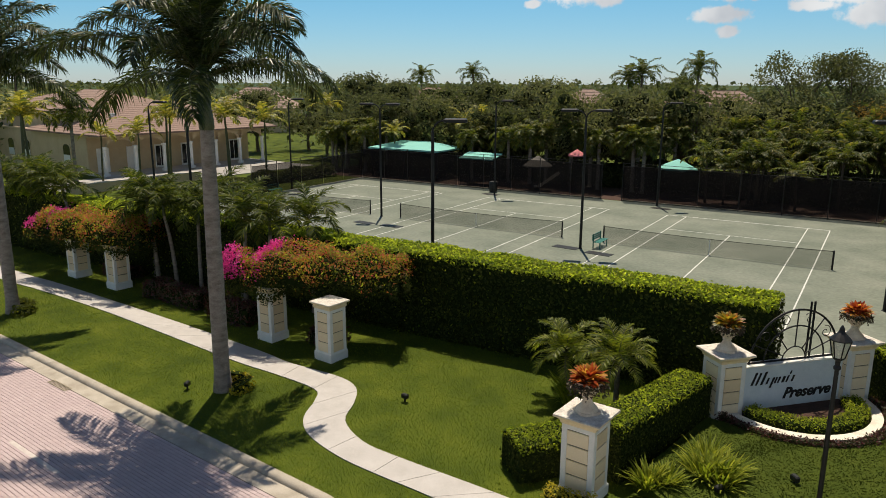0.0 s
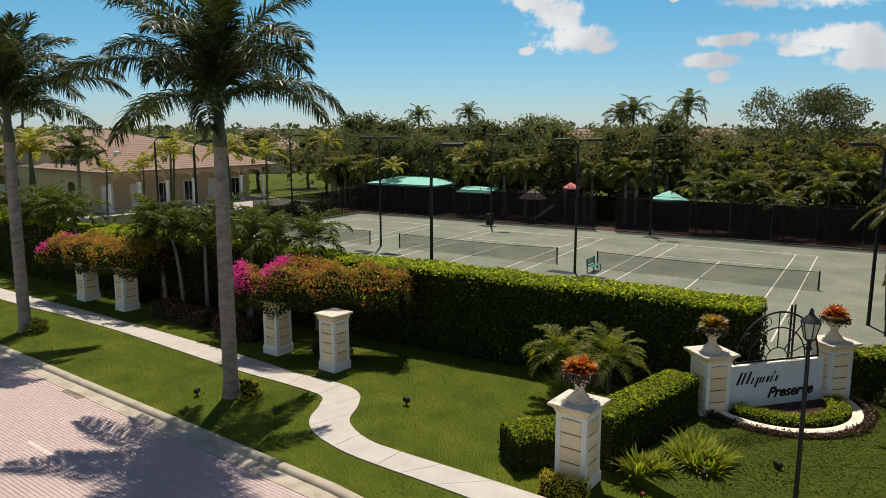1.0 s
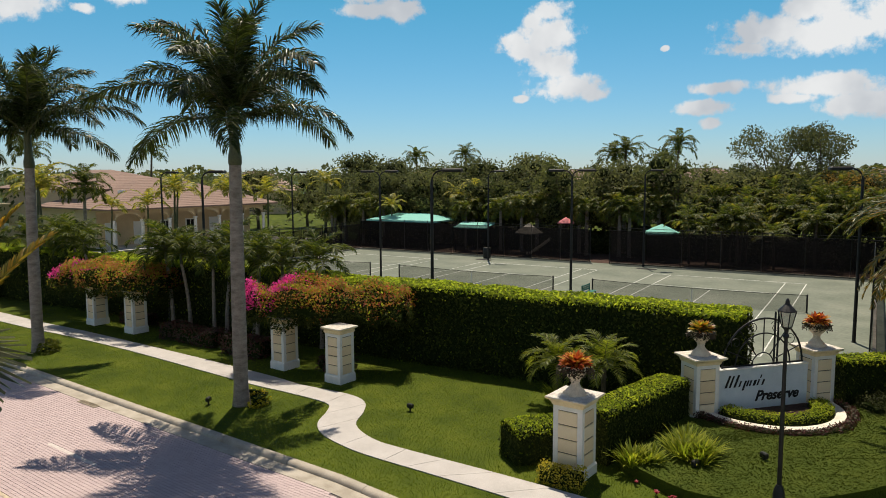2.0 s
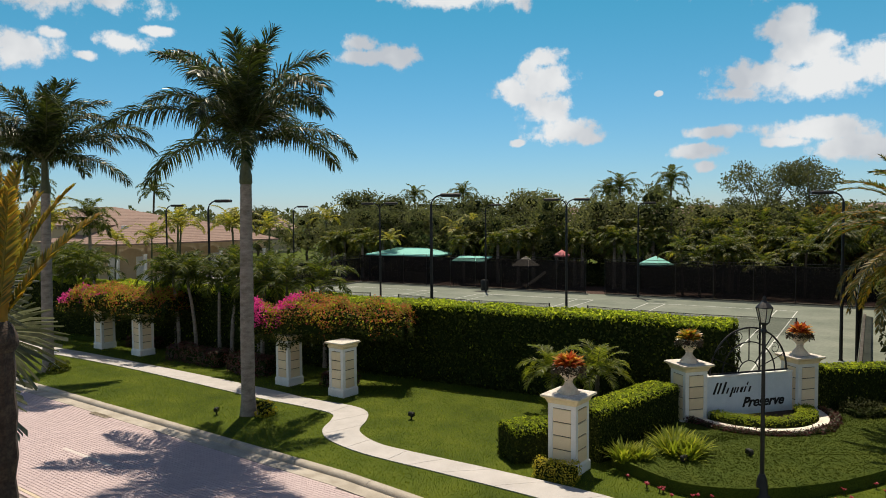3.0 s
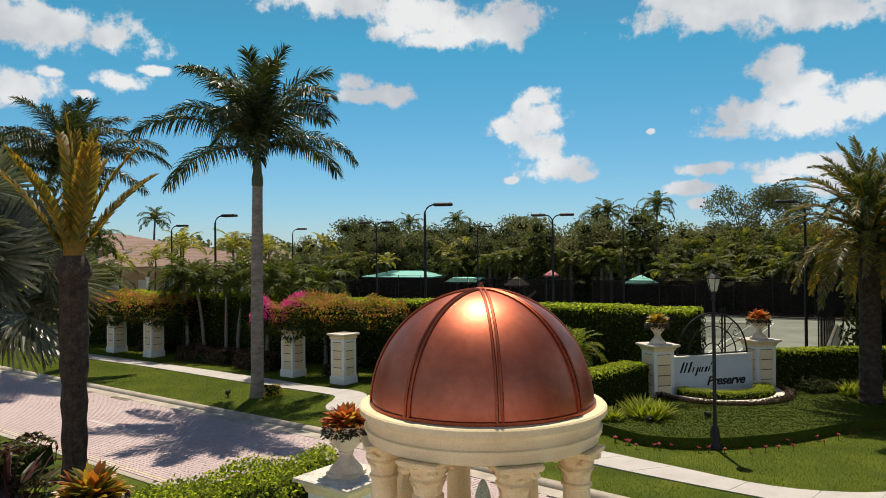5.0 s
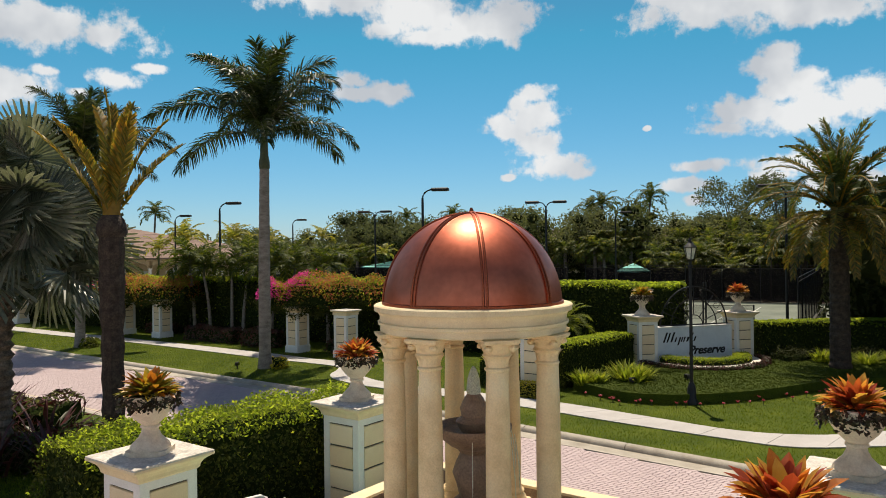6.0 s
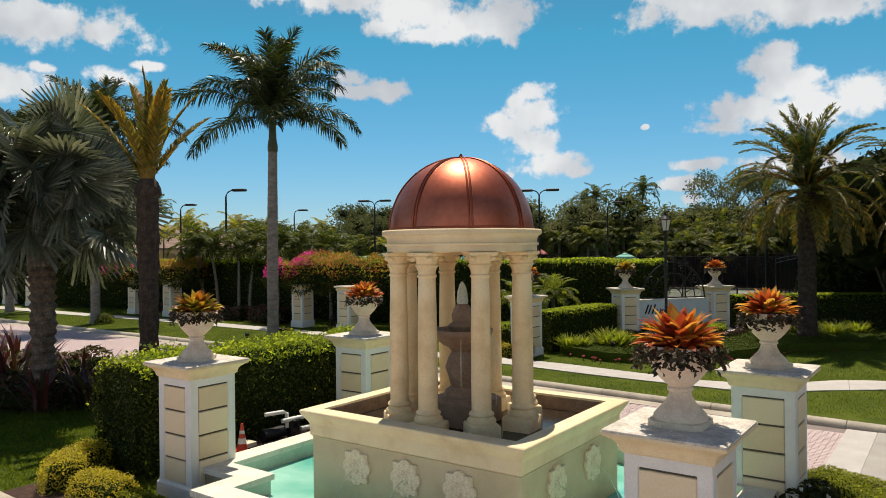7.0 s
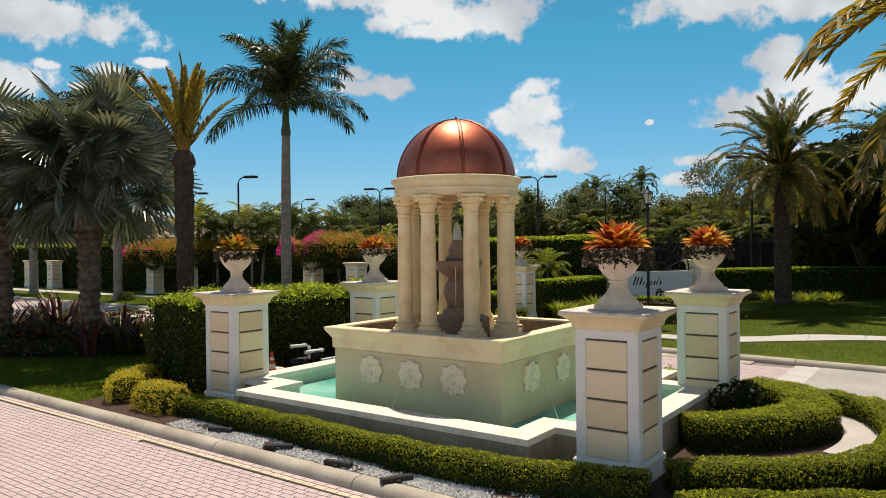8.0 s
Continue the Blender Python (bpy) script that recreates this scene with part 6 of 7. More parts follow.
yel = [frond_mesh("yellow_frond", (YPALM, YPALM), el, dr, 2.3, 24, 0.62, 0.09, 0.7, 0.2, sd, 0.12) for el, dr, sd in ((75, 70, 331), (50, 95, 332), (22, 90, 333))]
yel_one = palm("yellow_palm", "slender palm with golden yellow fronds before the clubhouse", pose(-62.5, 35.5, 0), "golden palms before the clubhouse", 4.6, 0.10, 0.08, [(yel[0], 3, 0, 0), (yel[1], 4, 30, 0), (yel[2], 3, 70, 0)], None, SHAFT, 0, 0.6, 0.02, (0.2, 0), 335)
for i, (x, y, k) in enumerate(((-63.5, 39.0, 1.25), (-65.0, 40.2, 1.2), (-61.5, 44.5, 1.2), (-62.8, 45.6, 1.25), (-60.0, 48.0, 1.15), (-66.5, 34.0, 0.95), (-51.5, 58.5, 0.85), (-46.0, 64.0, 1.05), (-44.0, 64.8, 1.1), (-70, 66, 1.3), (-66, 27.0, 1.35), (-67.2, 28.0, 1.3))):
    o = copy_thing(yel_one, pose(x, y, 0, 0, 0, 83 * i))
    o.scale = (k, k, k)
coco = palm("coconut_palm", "tall coconut palm over the far trees", pose(-28.6, 84, 0), "tall palms of the distance", 11.2, 0.16, 0.12, [(full[0], 4, 0, 0), (full[1], 6, 20, 0), (full[2], 6, 50, 0), (full[3], 3, 15, -0.1)], None, BARK, 0, None, 0.02, (0.6, 0), 341)
for i, (x, y, k) in enumerate(((-105, 61.7, 1.03), (-34.9, 84, 0.96), (-36.2, 85, 0.90), (-30.5, 86, 0.84), (-98, 40, 1.0), (-75, 92, 0.95), (-69, 99, 0.98), (-104, 28, 0.9))):
    o = copy_thing(coco, pose(x, y, 0, 0, 0, 97 * i))
    o.scale = (k * 1.15, k * 1.15, k)

queen = palm("queen_palm", "full queen palm with drooping fronds before the clubhouse", pose(-66.0, 31.3, 0), "palms before the clubhouse", 7.1, 0.17, 0.13, [(full[0], 5, 0, 0.1), (full[1], 8, 20, 0), (full[2], 9, 10, -0.1), (full[3], 7, 30, -0.2)], None, ROYAL_TRUNK, 0, None, 0.02, (0.1, 0), 351)

# overhanging date palm at the island's tip
gold = frond_mesh("golden_phoenix_frond", (DATE, DATE), 46, 104, 4.1, 108, 0.42, 0.044, 0.2, 0.3, 36, 0.05, 1.3, 0.8)
palm("date_palm", "large date palm with golden-green arching fronds at the island's tip", pose(9.1, 0.4, -0.95, 0, 0, 35), "date palms", 6.15, 0.36, 0.33, [(phx[0], 9, 0, 0.2), (phx[1], 12, 12, 0.1), (gold, 20, 25, 0.0), (phx[3], 14, 5, -0.1), (phx_old, 12, 20, -0.2)], None, DARK_BARK, 0, None, 0.04, (0, 0), 43)

# far houses and woods
for i, (x, y, w, d, a) in enumerate(((-34, 115, 15, 11, 8), (-8, 112, 13, 10, 20), (-58.5, 118, 13, 11, 0), (-95, 120, 15, 11, 10), (-120, 95, 16, 12, 40), (-45, 132, 12, 9, 5))):
    h = thing("house", "far house with a pale clay tile roof among trees", "house", "houses in the distance", pose(x, y, 0, 0, 0, a))
    part("wall", Shape().box(-w / 2, -d / 2, 0, w / 2, d / 2, 4.6), HOUSE, h)
    part("roof", hip_roof(-w / 2, -d / 2, w / 2, d / 2, 4.7, 4.0, 0.6, 8), ROOF, h)
rw = np.random.default_rng(401)
wp, wn = [], []
ws = []
for ring_r, top, count, size in ((112, 9.0, 16000, 0.75), (165, 10.0, 12000, 1.1), (260, 10.5, 8000, 1.7), (420, 11.0, 6000, 2.5)):
    a = rw.uniform(0.18 * math.pi, 1.12 * math.pi, count)
    r = ring_r * rw.uniform(0.9, 1.15, count)
    hump = top * (0.82 + 0.16 * np.sin(a * ring_r * 0.31) * np.sin(a * ring_r * 0.13 + 1) + 0.08 * np.sin(a * ring_r * 0.9))
    z = hump * np.sqrt(rw.uniform(0.0, 1, count))
    wp.append(np.stack([r * np.cos(a), r * np.sin(a), z], 1))
    wn.append(np.stack([-np.cos(a) * 0.5, -np.sin(a) * 0.5, np.full(count, 0.8)], 1))
    ws.append(np.full(count, size))
wp, wn, ws = np.concatenate(wp), np.concatenate(wn), np.concatenate(ws)
wv, wc = leaf_arrays(rw, wp, wn, ws, 0.6, 0.6)
tagged(new("far_woods", fast_mesh("far_woods", wv, wc, 4, [TREE])), "dense green woods of the far distance", "woods", "", "stuff")


# ---- sign, lamp and planting beside it ----
sign = thing("entrance_sign", "white entrance sign with dark script letters between two piers", "sign", "", pose(-4.16, 22.60, 0, 0, 0, SIGN_YAW))
part("sign_wall", Shape().box(-1.95, -0.14, 0, 1.74, 0.14, 1.66), SIGN_WHITE, sign)
part("wall_cap", Shape().box(-1.95, -0.18, 1.66, 1.74, 0.18, 1.71), TRIM, sign)
for x, w, h, drop in ((-1.56, 0.07, 0.40, 0.0), (-1.40, 0.06, 0.38, 0.0), (-1.22, 0.07, 0.40, 0.0), (-1.03, 0.05, 0.19, 0.0), (-0.90, 0.06, 0.32, 0.13), (-0.74, 0.05, 0.19, 0.0), (-0.63, 0.05, 0.19, 0.0), (-0.48, 0.08, 0.19, 0.0), (-0.33, 0.05, 0.20, 0.0), (-0.20, 0.035, 0.11, -0.24), (-0.14, 0.06, 0.19, 0.0)):
    lean = 0.4
    z = 1.08 - drop
    bar = Shape().add([(x, -0.16, z), (x + w, -0.16, z), (x + w + h * lean, -0.16, z + h), (x + h * lean, -0.16, z + h), (x, -0.139, z), (x + w, -0.139, z), (x + w + h * lean, -0.139, z + h), (x + h * lean, -0.139, z + h)],
                      [(0, 1, 2, 3), (7, 6, 5, 4), (0, 4, 5, 1), (1, 5, 6, 2), (2, 6, 7, 3), (3, 7, 4, 0)])
    part("name_bar", bar, IRON, sign, "dark slanted bar of the lettering")
font = bpy.data.curves.new("word", "FONT")
font.offset = 0.012
font.body, font.size, font.shear, font.extrude, font.align_x = "Preserve", 0.48, 0.35, 0.012, "LEFT"
word = bpy.data.objects.new("word", font)
scene.collection.objects.link(word)
bpy.context.view_layer.update()
word_mesh = bpy.data.meshes.new_from_object(word.evaluated_get(bpy.context.evaluated_depsgraph_get()))
bpy.data.objects.remove(word)
word_mesh.materials.clear()
word_mesh.materials.append(IRON)
part("lettering", word_mesh, None, sign, "dark slanted letters").matrix_basis = pose(-0.38, -0.15, 0.56, 90, 0, 0)

arch = thing("iron_arch", "black iron wheel-shaped arch standing on the sign wall", "ironwork", "", pose(-4.16, 22.60, 1.71, 0, 0, SIGN_YAW))
def arc_points(r, a0=0, a1=180, n=24, cx=0.0, cz=0.0):
    return [(cx + r * math.cos(radians(a0 + (a1 - a0) * i / n)), 0, cz + r * math.sin(radians(a0 + (a1 - a0) * i / n))) for i in range(n + 1)]


part("outer_rim", Shape().tube(arc_points(1.58), 0.032, 6), IRON, arch)
part("inner_rim", Shape().tube(arc_points(1.08), 0.024, 6), IRON, arch)
part("hub_rim", Shape().tube(arc_points(0.42), 0.02, 6), IRON, arch)
part("base_bar", Shape().tube([(-1.62, 0, 0.03), (1.62, 0, 0.03)], 0.03, 6), IRON, arch)
for a in (22, 52, 90, 128, 158):
    part("spoke", Shape().tube([(0.42 * math.cos(radians(a)), 0, 0.42 * math.sin(radians(a))), (1.58 * math.cos(radians(a)), 0, 1.58 * math.sin(radians(a)))], 0.02, 6), IRON, arch)
for a in (37, 71, 109, 143):
    cx, cz = 1.33 * math.cos(radians(a)), 1.33 * math.sin(radians(a))
    part("scroll", Shape().tube([(cx + (0.05 + 0.16 * t) * math.cos(7.5 * t + radians(a)), 0, cz + (0.05 + 0.16 * t) * math.sin(7.5 * t + radians(a))) for t in [i / 20 for i in range(21)]], 0.013, 5), IRON, arch)
for u in (0.55, 0.68):
    part("upright", Shape().box(u - 0.025, 0.10, -0.9, u + 0.025, 0.16, 1.75), IRON, arch)


def ring_outline(r0, r1, a0, a1, cx, cy, n=36):
    out = [(cx + r1 * math.cos(radians(a0 + (a1 - a0) * i / n)), cy + r1 * math.sin(radians(a0 + (a1 - a0) * i / n))) for i in range(n + 1)]
    inn = [(cx + r0 * math.cos(radians(a0 + (a1 - a0) * i / n)), cy + r0 * math.sin(radians(a0 + (a1 - a0) * i / n))) for i in range(n + 1)]
    return out, inn


RING_C = (-4.05, 22.5)
o, i_ = ring_outline(2.12, 2.42, SIGN_YAW - 180 + 4, SIGN_YAW - 4, *RING_C)
structure("planter_edging", Shape().strip(o, i_, 0.0, 0.40), COPING, "pale curved concrete edging round the sign bed", "edging")
shrub("sign_hedge", "low curved hedge inside the sign's planter", "hedge", rounded_hedge([(RING_C[0] + 1.75 * math.cos(radians(a)), RING_C[1] + 1.75 * math.sin(radians(a))) for a in range(int(SIGN_YAW) - 170, int(SIGN_YAW) - 8, 12)], 0.3, 0.05, 0.62, 0.1), [HEDGE, SHADED_FICUS], 600, 0.06, 501, lump_size=0.03)
shrub("border_plants", "dark wine-red border plants round the planter edging", "border plants", rounded_hedge([(RING_C[0] + 2.62 * math.cos(radians(a)), RING_C[1] + 2.62 * math.sin(radians(a))) for a in range(int(SIGN_YAW) - 176, int(SIGN_YAW) - 2, 12)], 0.16, 0.05, 0.46, 0.08), [WINE], 700, 0.07, 502, lump_size=0.05)
structure("sign_bed", Shape().prism([(RING_C[0] + 2.1 * math.cos(radians(a)), RING_C[1] + 2.1 * math.sin(radians(a))) for a in range(int(SIGN_YAW) - 180, int(SIGN_YAW) + 1, 12)], 0.0, 0.3), MULCH, "brown mulch in the sign's planter", "mulch")


def street_lamp(at):
    ob = thing("street_lamp", "black street lamp with a lantern on a slim fluted post", "street lamp", "", at)
    part("base", Shape().lathe([(0.2, 0), (0.2, 0.12), (0.15, 0.18), (0.13, 0.5), (0.10, 0.6), (0.07, 0.68)], 16), IRON, ob, smooth=True)
    part("post", Shape().lathe([(0.055, 0.66), (0.05, 2.4), (0.042, 4.25), (0.07, 4.28), (0.07, 4.33), (0.045, 4.36), (0.05, 4.45), (0.10, 4.5)], 14), IRON, ob, smooth=True)
    lantern = part("lantern", Shape().lathe([(0.11, 4.50), (0.11, 4.53)], 8), IRON, ob)
    for k in range(6):
        a = k * math.pi / 3
        part("glazing_bar", Shape().tube([(0.11 * math.cos(a), 0.11 * math.sin(a), 4.52), (0.20 * math.cos(a), 0.20 * math.sin(a), 4.90)], 0.012, 4), IRON, lantern)
    part("glass", Shape().lathe([(0.10, 4.52), (0.185, 4.89)], 6, bottom=False, top=False), LANTERN, lantern, "pale frosted glass")
    part("hood", Shape().lathe([(0.205, 4.89), (0.205, 4.91), (0.15, 4.97), (0.07, 5.05), (0.05, 5.09), (0.05, 5.13), (0.015, 5.20)], 12), IRON, lantern)
    return ob


LANTERN = material("frosted glass", [(0.78, 0.78, 0.74), (0.86, 0.86, 0.82)], scale=5, rough=0.25, through_light=0.5, bump=0)
street_lamp(pose(-2.1, 15.45, 0))


def fern(at, seed, size=1.0, mat=None, count=130, label="bright green fern clump in the bed", lift=1.2):
    rng = random.Random(seed)
    s = Shape()
    for i in range(count):
        az = rng.uniform(0, 6.283)
        r0 = rng.uniform(0, 0.3) * size
        v, f = strap_leaf(0.62 * size * rng.uniform(0.7, 1.15), 0.055 * size, lift + rng.uniform(-0.45, 0.3), 0.8 * rng.uniform(0.6, 1.4), 0.2, 4)
        c, q = math.cos(az), math.sin(az)
        s.add([((x + r0) * c - y * q, (x + r0) * q + y * c, z) for x, y, z in v], f)
    ob = thing("fern", label, "fern", "ferns and grasses in the beds", at)
    part("foliage", s, mat or FERN_BRIGHT, ob)
    return ob


for i, (x, y, k) in enumerate(((-5.8, 15.55, 0.95), (-5.45, 15.85, 0.85), (-4.8, 16.75, 1.15), (-4.45, 17.15, 1.05), (-5.0, 17.5, 1.05), (-4.35, 16.65, 0.95), (-9.6, 18.7, 1.0), (-9.9, 19.2, 1.1), (0.2, 24.6, 1.0), (0.9, 24.2, 1.1), (1.8, 24.8, 1.0), (2.6, 25.6, 1.0))):
    fern(pose(x, y, 0.22), 520 + i, k * 1.05)
shrub("golden_shrub", "small golden-leaved shrub at the foot of the lawn pier", "shrub", rounded_hedge([(-7.6, 13.75), (-7.0, 13.72), (-6.4, 13.8)], 0.28, 0, 0.5, 0.15), [YELLOW_LEAF], 700, 0.06, 541, lump_size=0.06, group="golden shrubs")
shrub("shrub", "low dark leafy shrubs along the hedge beyond the sign", "shrub", rounded_hedge(smooth_line([(-1.3, 24.0), (-0.2, 25.1), (1.2, 26.2), (3.2, 27.2)], 3), 0.5, 0, 0.62, 0.2), [SHADED_LEAF], 420, 0.09, 542, lump_size=0.14, lump_scale=2.2, jitter=0.06)
flower_rng = random.Random(8)
flower = thing("flower", "small crimson flower at the edge of the bed", "flower", "crimson flowers along the bed", pose(-4.7, 14.42, 0))
fl = Shape()
for k in range(7):
    v, f = strap_leaf(0.09, 0.07, 0.7, 0.5, 0.1, 3)
    c, q = math.cos(k * 0.9), math.sin(k * 0.9)
    fl.add([(xx * c - yy * q, xx * q + yy * c, z + 0.12 + 0.02 * (k % 3)) for xx, yy, z in v], f)
CRIMSON = material("crimson petals", [(0.22, 0.008, 0.02), (0.34, 0.02, 0.04)], scale=8, rough=0.6, island=0.6, bump=0, through_light=0.3)
part("petals", fl, CRIMSON, flower)
part("stem", Shape().tube([(0, 0, 0), (0, 0, 0.14)], 0.012, 5), SHAFT, flower)
for k in range(26):
    t = k / 26
    px = [(-5.2, 14.75), (-3.7, 14.22), (-2.0, 15.0), (-0.3, 16.8), (1.15, 19.5), (3.4, 21.9)]
    j = min(4, int(t * 5))
    q = t * 5 - j
    bx, by_ = px[j][0] * (1 - q) + px[j + 1][0] * q, px[j][1] * (1 - q) + px[j + 1][1] * q
    o_ = copy_thing(flower, pose(bx + flower_rng.uniform(-0.35, 0.35), by_ - 0.02 + flower_rng.uniform(-0.10, 0.08), 0, 0, 0, 50 * k))
    o_.scale = (0.85, 0.85, flower_rng.uniform(0.7, 1.0))


def spotlight(at):
    ob = thing("spotlight", "black garden spotlight standing in the lawn", "spotlight", "garden spotlights", at)
    part("stake", Shape().lathe([(0.03, 0), (0.03, 0.11), (0.05, 0.12)], 8), IRON, ob)
    h = Shape().box(-0.12, -0.07, 0.12, 0.12, 0.07, 0.28, 0.03)
    part("housing", h, IRON, ob)
    part("lens", Shape().box(-0.10, 0.065, 0.14, 0.10, 0.075, 0.26, 0.004), GLASS_DARK, ob)
    return ob


sp = spotlight(pose(-20.15, 12.25, 0, 0, 0, -60))
sp.scale = (1.0, 1.0, 1.0)
for x, y, a in ((-2.95, 17.75, 140), (-13.9, 15.9, 0), (-14.9, 3.7, 30), (-4.3, 16.15, 80), (5.0, 2.2, 10)):
    copy_thing(sp, pose(x, y, 0.25 if (x, y) in ((-2.95, 17.75), (-4.3, 16.15)) else 0, 0, 0, a))

# shrubs along the walkway and round the palms
for i, (line, half, z1, mat, lab, dens) in enumerate((
        ([(-31.0, 17.6), (-29.0, 17.7), (-27.0, 17.8)], 0.55, 0.75, [WINE], "low wine-red shrub row under the small palms", 260),
        ([(-26.0, 17.7), (-24.6, 17.6), (-23.6, 17.8)], 0.6, 0.85, [WINE], "low wine-red shrub row under the small palms", 260),
        ([(-20.4, 18.1), (-19.0, 18.2)], 0.5, 0.55, [WINE], "low wine-red shrub row under the portal", 260),
        ([(-36.2, 18.4), (-34.0, 18.4)], 0.5, 0.6, [WINE], "low wine-red shrub row under the portal", 260),
        ([(-19.7, 13.5), (-18.8, 13.6), (-18.5, 12.9)], 0.22, 0.32, [YELLOW_LEAF], "small flowering plants round the palm foot", 420),
        ([(-33.9, 12.8), (-32.8, 12.9), (-32.4, 12.1)], 0.25, 0.4, [FERN], "small green plants round the palm foot", 420))):
    shrub("shrub", lab, "shrub", rounded_hedge(smooth_line(line, 3), half, 0, z1, 0.25), mat, dens, 0.11, 550 + i, lump_size=0.12, lump_scale=2.5, group="shrubs along the walkway")
for i, (line, half, z1, mats) in enumerate((([(-15.6, -1.2), (-14.0, -0.4), (-12.4, 1.0), (-11.4, 2.2)], 0.8, 0.75, [WINE, TREE]), ([(-19.5, 0.5), (-17.5, 1.5), (-15.5, 2.9)], 1.0, 0.85, [WINE, TREE]), ([(-9.6, 1.6), (-8.6, 2.4), (-7.6, 3.2)], 0.6, 0.7, [TREE, YELLOW_LEAF]))):
    shrub("shrub", "dark cordyline and croton shrubs under the island palms", "shrub", rounded_hedge(smooth_line(line, 3), half, 0, z1, 0.3), mats, 130, 0.2, 560 + i, lump_size=0.2, lump_scale=2, aspect=0.3, spread=0.8, group="shrubs on the island",
          top_mix=lambda r, p, n: (r.uniform(0, 1, len(p)) < 0.35).astype(int))
for i, (x, y, k) in enumerate(((-14.6, -0.2, 1.3), (-13.4, 1.2, 1.2), (-15.8, 0.6, 1.4), (-12.2, -0.4, 1.1), (-17.2, 0.6, 1.3), (-18.6, 1.8, 1.4), (-11.6, 0.6, 1.0), (-16.6, -0.6, 1.3))):
    fern(pose(x, y, 0.2), 580 + i, k * 1.75, WINE, 34, "dark wine-red cordyline clump on the island", 1.25)

# island planting round the fountain
shrub("golden_shrub", "rounded golden shrub at the corner of the island", "shrub", rounded_hedge(smooth_line([(-6.9, -1.9), (-6.55, -2.6), (-5.95, -2.95)], 4), 0.36, 0, 0.5, 0.2), [YELLOW_LEAF], 2400, 0.034, 601, lump_size=0.06, group="golden shrubs")
shrub("golden_shrub", "rounded golden shrub beside the tall hedge", "shrub", rounded_hedge(smooth_line([(-5.35, -2.95), (-4.8, -2.95), (-4.35, -2.9)], 4), 0.32, 0, 0.48, 0.2), [YELLOW_LEAF], 2400, 0.034, 602, lump_size=0.06, group="golden shrubs")
shrub("low_hedge", "low clipped hedge that hooks round the pool's corner", "hedge", rounded_hedge(smooth_line([(4.05, 0.12), (4.75, 0.6), (5.3, 1.25), (5.5, 2.0), (5.25, 2.85), (4.75, 3.4), (4.2, 3.7)], 4), 0.40, 0, 0.47, 0.1), [LOW_LEAF, SHADED_FICUS], 2600, 0.036, 603, lump_size=0.035, lump_scale=3, jitter=0.012, spread=0.25, shrink=0.02, loose_top=0.6)
shrub("low_hedge", "low clipped hedge that curves round the island's tip", "hedge", rounded_hedge(smooth_line([(4.55, -2.05), (5.3, -1.55), (6.0, -0.95), (6.5, -0.25), (6.75, 0.6), (6.75, 1.8), (6.3, 3.0), (5.5, 3.8)], 4), 0.25, 0, 0.38, 0.1), [LOW_LEAF, SHADED_FICUS], 2800, 0.034, 604, lump_size=0.03, lump_scale=3, jitter=0.010, spread=0.25, shrink=0.02, loose_top=0.6)
shrub("low_hedge", "low clipped hedge along the kerb of the island's tip", "hedge", rounded_hedge(smooth_line([(5.0, -3.0), (5.45, -2.7), (6.2, -2.15), (7.0, -1.5), (7.45, -0.5), (7.5, 0.9), (7.0, 2.5), (6.1, 3.75)], 4), 0.2, 0, 0.33, 0.08), [LOW_LEAF, SHADED_FICUS], 2800, 0.034, 605, lump_size=0.03, lump_scale=3, jitter=0.010, spread=0.25, shrink=0.02, loose_top=0.6)
shrub("low_hedge", "low clipped hedge along the back of the pool", "hedge", rounded_hedge([(-3.6, 3.75), (0.0, 3.75), (3.2, 3.75)], 0.24, 0, 0.45, 0.1), [HEDGE, SHADED_FICUS], 700, 0.06, 606, lump_size=0.07, lump_scale=3, jitter=0.045)
structure("garden_path", Shape().strip(smooth_line([(5.85, 0.7), (5.98, 1.5), (5.9, 2.4), (5.6, 3.2)], 4), smooth_line([(6.2, 0.6), (6.42, 1.4), (6.38, 2.4), (6.0, 3.3)], 4), 0.0, 0.06), WALKWAY, "small concrete path between the hedges", "path")
structure("tip_bed", Shape().prism(smooth_line([(4.02, -2.9), (5.2, -3.2), (6.4, -2.4), (7.35, -1.4), (7.7, 0.4), (7.4, 2.3), (6.4, 3.9), (4.1, 3.9), (4.02, 0.0)], 4), -0.02, 0.006), MULCH, "dark mulch under the hedges of the island's tip", "mulch")
shrub("shrub", "dark shrub with a few pale blooms inside the hooked hedge", "shrub", rounded_hedge([(4.3, 1.5), (4.4, 2.1), (4.35, 2.7)], 0.3, 0, 0.62, 0.2), [SHADED_LEAF, WHITE], 260, 0.09, 607, lump_size=0.12, group="shrubs on the island", top_mix=lambda r, p, n: (r.uniform(0, 1, len(p)) < 0.02).astype(int))
structure("mulch_bed", Shape().strip([(x, near_kerb(x)) for x in (-6.9, -5.5, -4.0, -3.2)], [(-6.9, -2.2), (-5.5, -2.2), (-4.0, -2.2), (-3.2, -2.6)], 0.0, 0.025), MULCH, "dark mulch under the golden shrubs", "mulch")
gx = [-3.7, -2, 0, 2, 4, 5]
structure("gravel_bed", Shape().strip([(x, near_kerb(x) - 0.0) for x in gx], [(x, -2.8) for x in gx], 0.0, 0.02), MULCH, "dark soil under the white gravel strip", "gravel")
grs = np.random.default_rng(610)
n_st = 9000
sx = grs.uniform(-3.75, 4.6, n_st)
lo = np.array([near_kerb(v) for v in sx]) + 0.03
sy = lo + grs.uniform(0, 1, n_st) ** 1.3 * (-2.9 - lo)
